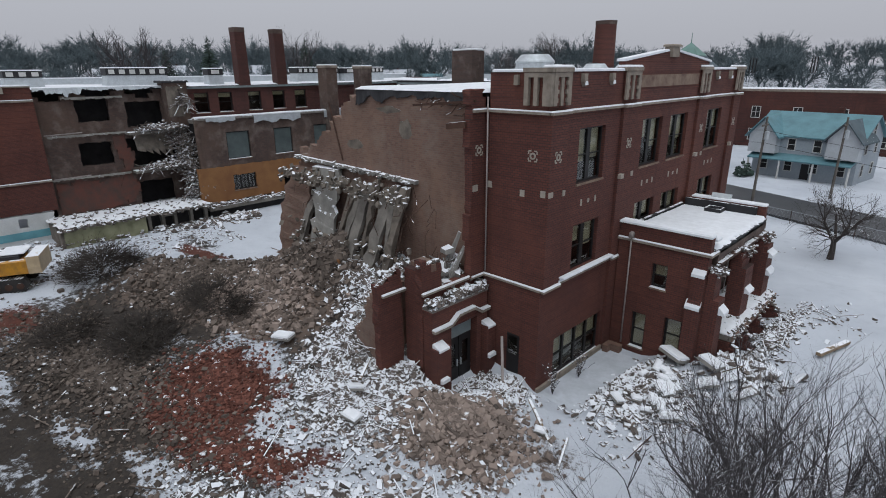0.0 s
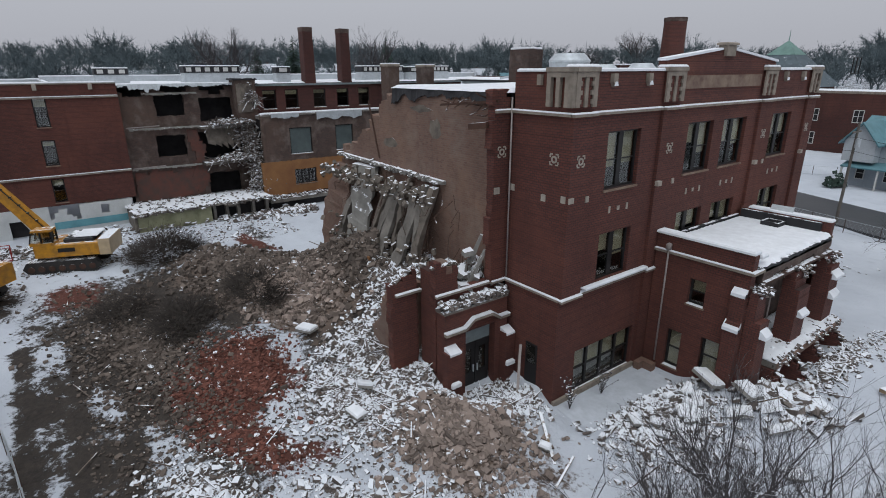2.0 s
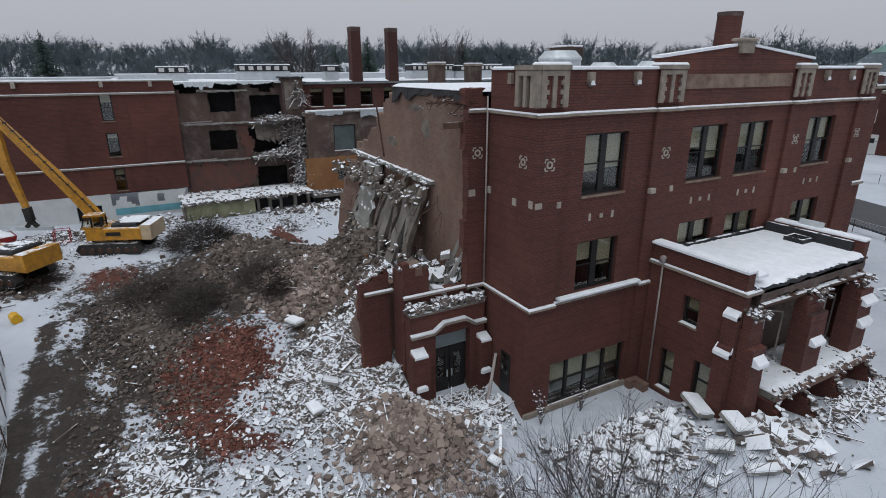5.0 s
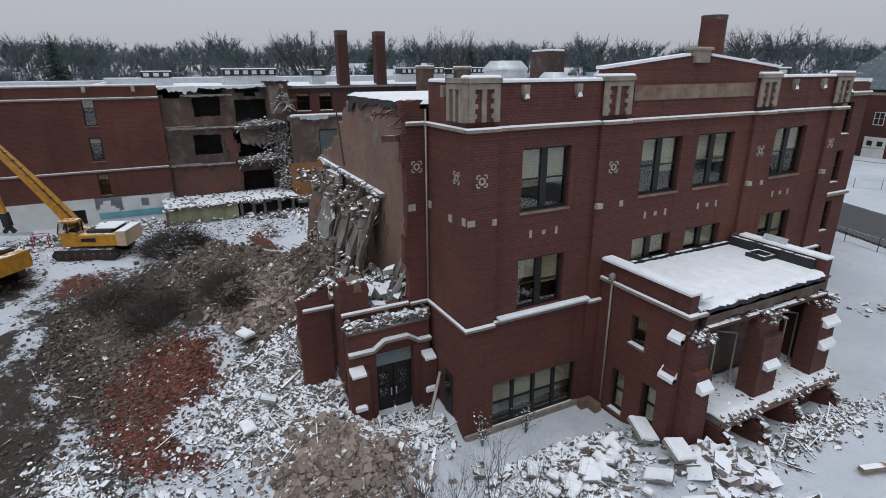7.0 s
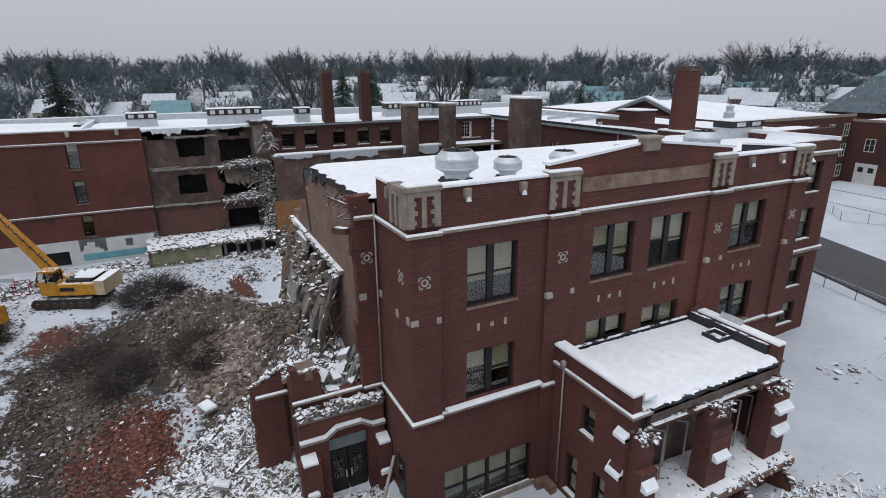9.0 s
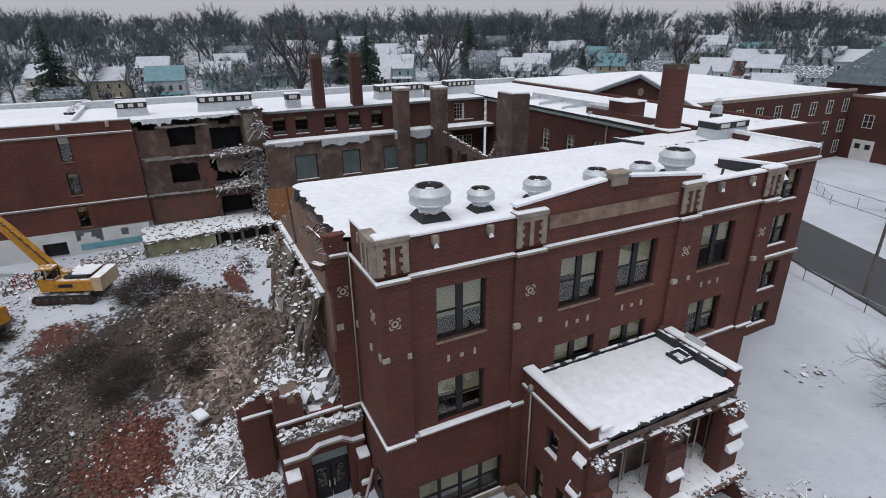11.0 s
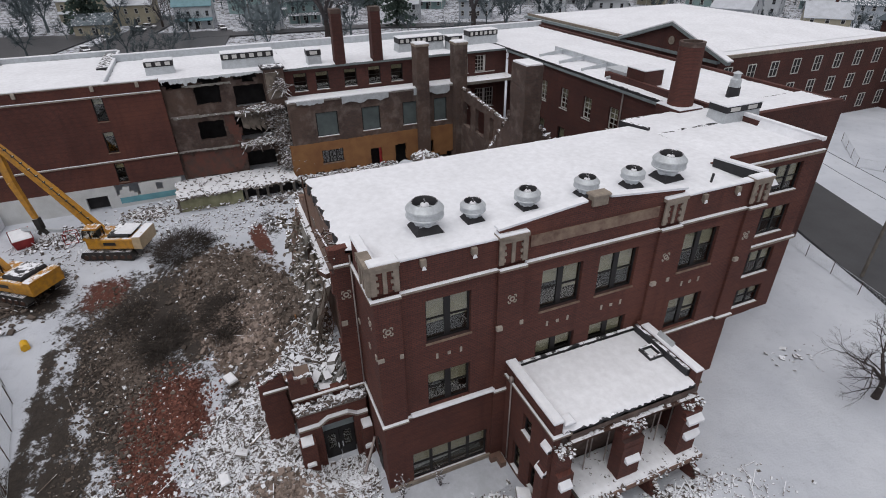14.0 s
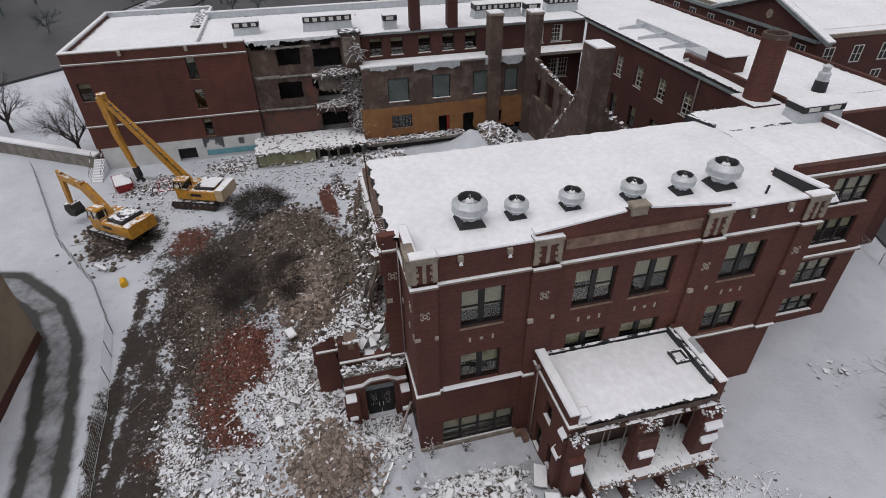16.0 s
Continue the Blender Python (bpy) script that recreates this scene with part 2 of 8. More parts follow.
def ground_mat():
    """Snow over mud, brick dust and tan rubble dust, each laid out in patches."""
    m = Net("snowy_site_ground", 0.85, spec=0.25)
    a = m.n.new("ShaderNodeAttribute")
    a.attribute_name = "zone"
    s = m.n.new("ShaderNodeSeparateColor")
    m.l.new(a.outputs["Color"], s.inputs[0])
    n1, n2, n3 = m.noise(0.55, 8, 0.7), m.noise(3.4, 7, 0.75), m.noise(0.13, 4)
    rough_n = m.maths("ADD", m.maths("MULTIPLY", n1, 0.52), m.maths("MULTIPLY", n2, 0.48))

    def patch(ch, soft=0.10):
        return m.ramp(m.maths("ADD", ch, m.maths("MULTIPLY", m.maths("SUBTRACT", rough_n, 0.5), 3.0)), 0.5 - soft, 0.5 + soft)
    snow = m.mix(m.ramp(n3, 0.3, 0.7), rgb(0.56, 0.59, 0.64), rgb(0.44, 0.47, 0.525))
    snow = m.mix(m.ramp(m.noise(1.1, 7, 0.7), 0.52, 0.72, 0, 0.4), snow, rgb(0.36, 0.385, 0.43))
    # Mud tones lowered so the shaded gaps under rubble are in the colour.
    mud = m.mix(m.ramp(n2, 0.3, 0.7), rgb(0.02, 0.018, 0.017), rgb(0.06, 0.049, 0.041))
    red = m.mix(m.ramp(n2, 0.35, 0.7), rgb(0.118, 0.043, 0.030), rgb(0.06, 0.027, 0.022))
    tan = m.mix(m.ramp(n2, 0.3, 0.7), rgb(0.165, 0.122, 0.097), rgb(0.085, 0.066, 0.055))
    col = m.mix(patch(s.outputs[0]), snow, mud)
    col = m.mix(patch(s.outputs[2]), col, tan)
    col = m.mix(patch(s.outputs[1]), col, red)
    wet = m.ramp(m.maths("ADD", a.outputs["Alpha"], m.maths("MULTIPLY", m.maths("SUBTRACT", n1, 0.5), 0.8)), 0.3, 0.75)
    col = m.mix(wet, col, rgb(0.046, 0.048, 0.046))
    m.put(m.b.inputs["Roughness"], m.ramp(wet, 0, 1, 0.88, 0.5))
    m.bump(m.maths("ADD", m.maths("ADD", n2, m.noise(9, 5)), m.maths("MULTIPLY", m.noise(1.5, 3), 1.6)), 0.6, 0.10)
    return m.done(col)


GROUND = ground_mat()


# ---- mesh tools ----
class Shape:
    """Gathers faces of one mesh."""

    def __init__(self):
        self.v, self.f, self.mi = [], [], []

    def add(self, verts, faces, mi=0):
        k = len(self.v)
        self.v.extend(tuple(p) for p in verts)
        self.f.extend(tuple(i + k for i in f) for f in faces)
        self.mi.extend([mi] * len(faces))
        return self

    def box(self, x0, x1, y0, y1, z0, z1, mi=0, cut=0.0):
        if cut:
            return self.slab((x0 + x1) / 2, (y0 + y1) / 2, z0, x1 - x0, y1 - y0, z1 - z0, cut, mi)
        return self.add([(x, y, z) for z in (z0, z1) for x, y in ((x0, y0), (x1, y0), (x1, y1), (x0, y1))],
                        [(3, 2, 1, 0), (4, 5, 6, 7), (0, 1, 5, 4), (1, 2, 6, 5), (2, 3, 7, 6), (3, 0, 4, 7)], mi)

    def slab(self, cx, cy, z0, w, d, h, cut, mi=0):
        """A box whose upper edges are bevelled."""
        a, b, c = w / 2, d / 2, min(cut, h * 0.7)
        v = [(cx + i * (a - k), cy + j * (b - k), z) for z, k in ((z0, 0), (z0 + h - c, 0), (z0 + h, c)) for i, j in ((-1, -1), (1, -1), (1, 1), (-1, 1))]
        f = [(3, 2, 1, 0), (8, 9, 10, 11)] + [(k + i, k + (i + 1) % 4, k + 4 + (i + 1) % 4, k + 4 + i) for k in (0, 4) for i in range(4)]
        return self.add(v, f, mi)

    def tube(self, p, q, r0, r1=None, n=6, mi=0, caps=True):
        p, q = Vector(p), Vector(q)
        r1 = r0 if r1 is None else r1
        d = (q - p)
        if d.length < 1e-5:
            return self
        d.normalize()
        u = d.orthogonal().normalized()
        w = d.cross(u)
        ring = [(math.cos(6.2832 * i / n), math.sin(6.2832 * i / n)) for i in range(n)]
        v = [p + (u * c + w * s) * r0 for c, s in ring] + [q + (u * c + w * s) * r1 for c, s in ring]
        f = [(i, (i + 1) % n, n + (i + 1) % n, n + i) for i in range(n)]
        if caps:
            f += [tuple(range(n))[::-1], tuple(range(n, 2 * n))]
        return self.add(v, f, mi)

    def beam(self, p, q, w, h, w2=None, h2=None, mi=0):
        """A bar of rectangular section from p to q, h measured upward."""
        p, q = Vector(p), Vector(q)
        d = (q - p).normalized()
        s = d.cross(Vector((0, 0, 1)))
        s = s.normalized() if s.length > 1e-3 else Vector((1, 0, 0))
        u = s.cross(d)
        w2, h2 = w2 or w, h2 or h
        v = [c + s * (i * a / 2) + u * (j * b / 2) for c, a, b in ((p, w, h), (q, w2, h2)) for i, j in ((-1, -1), (1, -1), (1, 1), (-1, 1))]
        return self.add(v, [(3, 2, 1, 0), (4, 5, 6, 7), (0, 1, 5, 4), (1, 2, 6, 5), (2, 3, 7, 6), (3, 0, 4, 7)], mi)

    def stack(self, rings, mi=0):
        """Rectangles (x0, x1, y0, y1, z) joined from the foot to the head."""
        v = [(x, y, z) for x0, x1, y0, y1, z in rings for x, y in ((x0, y0), (x1, y0), (x1, y1), (x0, y1))]
        n = len(rings)
        f = [(3, 2, 1, 0), tuple(4 * n - 4 + i for i in range(4))] + [(4 * k + i, 4 * k + (i + 1) % 4, 4 * k + 4 + (i + 1) % 4, 4 * k + 4 + i) for k in range(n - 1) for i in range(4)]
        return self.add(v, f, mi)

    def chunks(self, P, S, r, flat=0.75):
        """Many broken lumps at once: places P, sizes S."""
        n = len(P)
        c = np.array([(0, 0, 0), (1, 0, 0), (1, 1, 0), (0, 1, 0), (0, 0, 1), (1, 0, 1), (1, 1, 1), (0, 1, 1)]) - 0.5
        v = c[None] * r.uniform(0.55, 1.0, (n, 8, 3)) * (S[:, None] * np.array([1, 0.8, 0.7 * flat]) * r.uniform(0.65, 1.25, (n, 3)))[:, None]
        a, b, g = r.uniform(-0.7, 0.7, n), r.uniform(-0.7, 0.7, n), r.uniform(0, 6.2832, n)
        for ang, (i, j) in ((a, (1, 2)), (b, (0, 2)), (g, (0, 1))):
            co, si = np.cos(ang)[:, None], np.sin(ang)[:, None]
            p, q = v[:, :, i] * co - v[:, :, j] * si, v[:, :, i] * si + v[:, :, j] * co
            v[:, :, i], v[:, :, j] = p, q
        v = (v + P[:, None]).reshape(-1, 3)
        f = np.array([(3, 2, 1, 0), (4, 5, 6, 7), (0, 1, 5, 4), (1, 2, 6, 5), (2, 3, 7, 6), (3, 0, 4, 7)])
        f = (f[None] + 8 * np.arange(n)[:, None, None]).reshape(-1, 4)
        return self.add(v.tolist(), f.tolist())

    def lathe(self, profile, n=20, at=(0, 0, 0), mi=0):
        v = [(at[0] + r * math.cos(6.2832 * i / n), at[1] + r * math.sin(6.2832 * i / n), at[2] + z) for r, z in profile for i in range(n)]
        f = [(k * n + i, k * n + (i + 1) % n, (k + 1) * n + (i + 1) % n, (k + 1) * n + i) for k in range(len(profile) - 1) for i in range(n)]
        return self.add(v, f, mi)

    def prism(self, pts, axis, a, b, mi=0):
        """A flat outline pts (u, z) pushed from a to b along an axis."""
        n = len(pts)
        put = (lambda u, z, d: (d, u, z)) if axis == "x" else (lambda u, z, d: (u, d, z))
        v = [put(u, z, d) for d in (a, b) for u, z in pts]
        f = [tuple(range(n))[::-1], tuple(range(n, 2 * n))] + [(i, (i + 1) % n, n + (i + 1) % n, n + i) for i in range(n)]
        return self.add(v, f, mi)

    def chunk(self, c, size, rng, mi=0, flat=1.0):
        """A broken lump with eight uneven corners, turned at random."""
        e = Euler(rng.uniform(-0.5, 0.5, 2).tolist() + [rng.uniform(0, 6.3)]).to_matrix()
        s = np.array(size) * rng.uniform(0.65, 1.25, 3) * (1, 1, flat)
        k = rng.uniform(0.55, 1.0, (8, 3))
        v = [Vector(c) + e @ Vector([(i - 0.5) * s[0] * k[n, 0], (j - 0.5) * s[1] * k[n, 1], (z - 0.5) * s[2] * k[n, 2]])
             for n, (i, j, z) in enumerate([(0, 0, 0), (1, 0, 0), (1, 1, 0), (0, 1, 0), (0, 0, 1), (1, 0, 1), (1, 1, 1), (0, 1, 1)])]
        return self.add(v, [(3, 2, 1, 0), (4, 5, 6, 7), (0, 1, 5, 4), (1, 2, 6, 5), (2, 3, 7, 6), (3, 0, 4, 7)], mi)

    def mesh(self, name, mats, smooth=False):
        me = bpy.data.meshes.new(name)
        me.from_pydata(self.v, [], self.f)
        for m in (mats if isinstance(mats, (list, tuple)) else [mats]):
            me.materials.append(m)
        if any(self.mi):
            me.polygons.foreach_set("material_index", self.mi)
        if smooth:
            me.polygons.foreach_set("use_smooth", [True] * len(me.polygons))
        me.update()
        return me


def part(name, shape, mats, parent=None, label="", smooth=False):
    ob = new(name, shape if isinstance(shape, bpy.types.Mesh) else shape.mesh(name, mats, smooth))
    ob.parent = parent
    return tagged(ob, label)


def empty(name, label, category, at=None, group="", kind=""):
    ob = new(name)
    ob.empty_display_size = 0.3
    if at is not None:
        ob.matrix_basis = at
    return tagged(ob, label, category, group, kind)


def grid_wall(sh, axis, plane, s, th, us, zs, solid, jit=0.0, mi=0, rng=None):
    """A wall with thickness from cells that are solid or open. Its outer face lies at plane; s is the way inward."""
    us, zs = list(us), list(zs)
    nu, nz = len(us) - 1, len(zs) - 1
    ok = [[0 <= i < nu and 0 <= j < nz and bool(solid((us[i] + us[i + 1]) / 2, (zs[j] + zs[j + 1]) / 2)) for j in range(-1, nz + 1)] for i in range(-1, nu + 1)]
    put = (lambda u, z, d: (plane + s * d, u, z)) if axis == "x" else (lambda u, z, d: (u, plane + s * d, z))
    rng = rng or np.random.default_rng(3)
    ids, verts, faces = {}, [], []

    def vid(i, j, d):
        if (i, j, d) not in ids:
            ids[(i, j, d)] = len(verts)
            around = [ok[i][j], ok[i + 1][j], ok[i][j + 1], ok[i + 1][j + 1]]
            ju, jz = (rng.uniform(-jit, jit, 2) if jit and not all(around) else (0, 0))
            verts.append(put(us[i] + ju, zs[j] + jz, d * th))
        return ids[(i, j, d)]
    for i in range(nu):
        for j in range(nz):
            if not ok[i + 1][j + 1]:
                continue
            q = [(i, j), (i + 1, j), (i + 1, j + 1), (i, j + 1)]
            faces.append([vid(*p, 0) for p in q])
            faces.append([vid(*p, 1) for p in q][::-1])
            for (a, b), (di, dj) in (((0, 1), (0, -1)), ((1, 2), (1, 0)), ((2, 3), (0, 1)), ((3, 0), (-1, 0))):
                if not ok[i + 1 + di][j + 1 + dj]:
                    faces.append([vid(*q[b], 0), vid(*q[a], 0), vid(*q[a], 1), vid(*q[b], 1)])
    sh.add(verts, faces, mi)
    return sh


def holed_wall(sh, axis, plane, s, th, u0, u1, z0, z1, holes=(), mi=0):
    us = sorted({u0, u1, *[h[0] for h in holes], *[h[1] for h in holes]})
    zs = sorted({z0, z1, *[h[2] for h in holes], *[h[3] for h in holes]})
    return grid_wall(sh, axis, plane, s, th, us, zs, lambda u, z: not any(a < u < b and c < z < d for a, b, c, d in holes), mi=mi)


def abox(sh, axis, plane, s, d0, d1, u0, u1, z0, z1, mi=0, cut=0.0):
    """A box on a wall: depth d0 to d1 inward from the plane."""
    a, b = sorted((plane + s * d0, plane + s * d1))
    return sh.box(a, b, u0, u1, z0, z1, mi, cut) if axis == "x" else sh.box(u0, u1, a, b, z0, z1, mi, cut)


def ragged(sh, axis, plane, u0, u1, top, depth, seed, th=0.04, step=0.11, lean=0.12):
    """A torn sheet that hangs from an edge, its lower rim uneven."""
    g = np.random.default_rng(seed)
    n = int((u1 - u0) / step)
    walk_ = np.cumsum(g.normal(0, 0.16, n + 1))
    walk_ = walk_ - np.linspace(walk_[0], walk_[-1], n + 1)
    put = (lambda u, z, d: (plane + d, u, z)) if axis == "x" else (lambda u, z, d: (u, plane - d, z))
    v = []
    for k in range(n + 1):
        u = u0 + (u1 - u0) * k / n
        d = max(0.06, depth(u) * (1 + 0.5 * walk_[k]) + g.uniform(-0.06, 0.06))
        o = lean * d + 0.05 * g.random()
        v += [put(u, top, 0.0), put(u + g.uniform(-0.04, 0.04), top - d, o), put(u, top, th), put(u, top - d * 0.98, o + th)]
    f = []
    for k in range(n):
        a, b = 4 * k, 4 * k + 4
        f += [(a, a + 1, b + 1, b), (a + 2, b + 2, b + 3, a + 3), (a + 1, a + 3, b + 3, b + 1)]
    return sh.add(v, f)


def window(parent, axis, plane, s, u0, u1, z0, z1, lights=2, blind=0.5, frame_mat=None, deep=0.18, snow=True, grid=0, thick=0.09, label=""):
    """A window set in an opening: frame with mullions, a sash pair for each light, blinds behind the panes, and a sill."""
    fm = frame_mat or FRAME
    mull = 0.30 if lights == 2 else 0.15
    if z1 - z0 < 1.3:
        mull = 0.1
    step = (u1 - u0 - 2 * thick + mull) / lights
    mid = z0 + (z1 - z0) * 0.5
    cells = [(u0 + thick + i * step, u0 + thick + (i + 1) * step - mull) for i in range(lights)]
    panes = []
    for a, b in cells:
        cuts = [a] + [a + (b - a) * (k + 1) / (grid + 1) for k in range(grid)] + [b]
        rows_ = [z0 + thick, mid, z1 - thick] if not grid else [z0 + thick, (z0 + thick + mid) / 2, mid, (mid + z1 - thick) / 2, z1 - thick]
        for c, d in zip(cuts[:-1], cuts[1:]):
            for e, f in zip(rows_[:-1], rows_[1:]):
                panes.append((c + (0.02 if c > a else 0), d - (0.02 if d < b else 0), e + (0.018 if e > z0 + thick else 0), f - (0.018 if f < z1 - thick else 0)))
    fr = Shape()
    holed_wall(fr, axis, plane + s * deep, s, 0.12, u0, u1, z0, z1, panes)
    w = part("window", fr, fm, parent, label)
    for a, b in cells:
        for lo, hi in ((z0 + thick, mid - 0.035), (mid + 0.035, z1 - thick)):
            p = Shape()
            abox(p, axis, plane, s, deep + 0.05, deep + 0.06, a, b, lo, hi)
            part("pane", p, GLASS, w).visible_shadow = False
        if blind:
            p = Shape()
            drop = blind * (1 + 0.25 * math.sin(17.3 * a + 5.1 * z0))
            abox(p, axis, plane, s, deep + 0.17, deep + 0.18, a - 0.02, b + 0.02, z1 - thick - (z1 - z0) * drop, z1 - thick)
            part("blind", p, BLIND, w)
    p = Shape()
    abox(p, axis, plane, s, -0.07, deep, u0 - 0.05, u1 + 0.05, z0 - 0.09, z0 - 0.003)
    sill = part("sill", p, FRIEZE if frame_mat is None else fm, w)
    if snow:
        p = Shape()
        abox(p, axis, plane, s, -0.06, deep - 0.02, u0, u1, z0 - 0.003, z0 + 0.035, cut=0.03)
        part("snow_line", p, SNOWM, w)
    return w


# ---- ground ----
def smooth_noise(x, y, cell, seed):
    """Value noise on a lattice, for arrays."""
    r = np.random.default_rng(seed).random((256, 256))
    u, v = x / cell, y / cell
    i, j = np.floor(u).astype(int), np.floor(v).astype(int)
    f, g = u - i, v - j
    f, g = f * f * (3 - 2 * f), g * g * (3 - 2 * g)
    a = lambda p, q: r[p % 256, q % 256]
    return (a(i, j) * (1 - f) + a(i + 1, j) * f) * (1 - g) + (a(i, j + 1) * (1 - f) + a(i + 1, j + 1) * f) * g


def blob(x, y, cx, cy, rx, ry, rot=0.0, p=2.0):
    c, s = math.cos(radians(rot)), math.sin(radians(rot))
    u, v = ((x - cx) * c + (y - cy) * s) / rx, (-(x - cx) * s + (y - cy) * c) / ry
    return np.exp(-(np.abs(u) ** p + np.abs(v) ** p))


# heaps: centre, radii, turn, height
HEAPS = [(-21.5, 17.6, 5.5, 3.2, 0, 3.9), (-20.0, 13.6, 3.6, 2.6, 20, 1.3), (-27.5, 16.5, 5.0, 3.0, 0, 2.2), (-34, 13.5, 7.5, 4.2, 12, 1.25),
         (-28, 9.8, 6.5, 2.8, 10, 0.75), (-23.5, 8.0, 3.5, 2.3, 20, 0.7), (-40.5, 10.5, 3.8, 2.6, 0, 0.7), (-12.6, 13.0, 2.5, 2.2, 30, 1.0),
         (-17.2, 10.8, 3.0, 2.0, 20, 0.7), (-7.6, 20.8, 2.1, 2.6, 10, 0.75), (-6.0, 25.0, 2.0, 1.6, 0, 0.6), (-42, -5.5, 3.4, 2.6, 0, 0.5),
         (-16.0, 6.0, 2.5, 1.6, 30, 0.45), (-50.5, -1.5, 2.2, 3.0, 0, 0.45), (-5.2, 32.0, 1.2, 4.2, 0, 0.6), (-50.0, 34.5, 2.6, 4.0, 0, 3.0)]


def rise(x, y):
    x, y = np.asarray(x, float), np.asarray(y, float)
    h = 0.30 + 0.10 * (smooth_noise(x, y, 6.0, 1) - 0.5) + 0.11 * (smooth_noise(x, y, 1.2, 2) - 0.5)
    for cx, cy, rx, ry, rot, z in HEAPS:
        b = blob(x, y, cx, cy, rx, ry, rot)
        h = h + z * b * (0.8 + 0.4 * smooth_noise(x, y, 1.3, 5))
    site = blob(x, y, -28, 7, 20, 13, 0, 4)
    h = h + site * 0.30 * (smooth_noise(x, y, 0.9, 3) - 0.5)
    h = h - 0.32 * blob(x, y, -36.5, 13.5, 3.0, 1.2, 10)
    h = h + np.clip((np.hypot(x, y) - 215) / 190, 0, 1) ** 1.3 * (11 + 5 * smooth_noise(x, y, 120, 8))
    # level ground at the foot of the kept walls
    pad = np.maximum(blob(x, y, -11.2, 21.5, 1.6, 3.9, 0, 6), 0.85 * blob(x, y, -14.7, 16.6, 1.3, 1.9, 0, 4), 0.6 * blob(x, y, -16.1, 13.8, 0.8, 0.9, 0, 4))
    return h * (1 - pad) - 0.25 * pad


def height(x, y):
    return float(rise(np.array([x]), np.array([y]))[0])


def lines(lo, hi, step, out):
    inner = np.arange(lo, hi + step, step)
    grow = np.cumsum(step * 1.22 ** np.arange(1, 60))
    grow = grow[grow < out]
    return np.concatenate([(lo - grow)[::-1], inner, inner[-1] + grow])


gx, gy = lines(-62, 6, 0.36, 2600), lines(-14, 54, 0.36, 2600)
X, Y = np.meshgrid(gx, gy, indexing="ij")
Z = rise(X, Y)
me = bpy.data.meshes.new("ground")
ni, nj = X.shape
idx = np.arange(ni * nj).reshape(ni, nj)
quads = np.stack([idx[:-1, :-1], idx[1:, :-1], idx[1:, 1:], idx[:-1, 1:]], -1).reshape(-1, 4)
me.from_pydata(np.stack([X, Y, Z], -1).reshape(-1, 3).tolist(), [], quads.tolist())
me.polygons.foreach_set("use_smooth", [True] * len(me.polygons))


def union(*bs):
    r = np.zeros_like(X)
    for b in bs:
        r = np.maximum(r, b)
    return r


# bare mud with snow patches, lanes of wheel mud, the red brick dust, and the tan rubble dust
mud = union(blob(X, Y, -33, 7.5, 9, 6.5, 8, 4) * 0.84, blob(X, Y, -27, 3.2, 9, 1.3, 12, 4) * 0.85, blob(X, Y, -20, 1.6, 11, 1.6, 12, 4) * 0.74, blob(X, Y, -30, 5.0, 8, 4.5, 10, 4) * 0.72, blob(X, Y, -13, 3.2, 6, 1.2, 12, 4) * 0.75, blob(X, Y, -27, 6.2, 10, 4.0, 10, 4) * 0.7,
            blob(X, Y, -22, 4.2, 10, 0.8, 14, 4) * 0.75, blob(X, Y, -41, -3.5, 4, 3.2, 0, 4) * 0.95, blob(X, Y, -14, -0.2, 8, 0.7, 8, 4) * 0.75, blob(X, Y, -25, 14, 7, 4, 0, 4) * 0.9,
            blob(X, Y, -36, 2.0, 5, 3, 0, 4) * 0.62, blob(X, Y, -16, 5.5, 4, 2.0, 20, 4) * 0.5, blob(X, Y, -46, 16.5, 4, 0.9, 0, 4) * 0.6)
red = union(blob(X, Y, -21.6, 7.4, 3.0, 2.5, 15, 4) * 1.15, blob(X, Y, -17.8, 6.4, 3.4, 1.2, 20, 4) * 1.05, blob(X, Y, -15.0, 8.6, 1.2, 0.8, 20, 3) * 0.6,
            blob(X, Y, -38.8, 2.2, 2.8, 2.0, 0, 3) * 0.8, blob(X, Y, -42.5, 15.2, 4.5, 0.9, 3, 4) * 0.85, blob(X, Y, -15.5, 3.5, 1.2, 2.2, -20, 3) * 0.55)
tan = union(blob(X, Y, -33.5, 12.5, 8, 4.2, 10, 4) * 0.9, blob(X, Y, -26.5, 12.6, 6, 3.0, 10, 4) * 0.8, blob(X, Y, -12.4, 13.2, 2.6, 2.6, 20, 4) * 0.85,
            blob(X, Y, -9.5, 14.5, 1.6, 1.8, 0, 4) * 0.55, blob(X, Y, -44.5, 6.5, 2.0, 2.4, 0, 3) * 0.35)
lane = np.zeros_like(X)
bend = np.array([(-2, -2.2), (-8, -2.4), (-15, -3.0), (-21, -4.0), (-27, -5.3), (-32, -7.8), (-36, -11.5), (-38, -17), (-38.5, -26), (-38, -44)], float)
for side, w, k in ((-1.05, 0.75, 0.9), (1.05, 0.75, 0.9), (0.0, 2.5, 0.56)):
    for (ax, ay), (bx, by) in zip(bend[:-1], bend[1:]):
        d = np.array([bx - ax, by - ay]); L = np.hypot(*d); d /= L
        nx, ny = -d[1] * side, d[0] * side
        t = np.clip((X - ax - nx) * d[0] + (Y - ay - ny) * d[1], 0, L)
        r = np.hypot(X - ax - nx - t * d[0], Y - ay - ny - t * d[1])
        lane = np.maximum(lane, k * np.clip(1.25 - r / w, 0, 1))
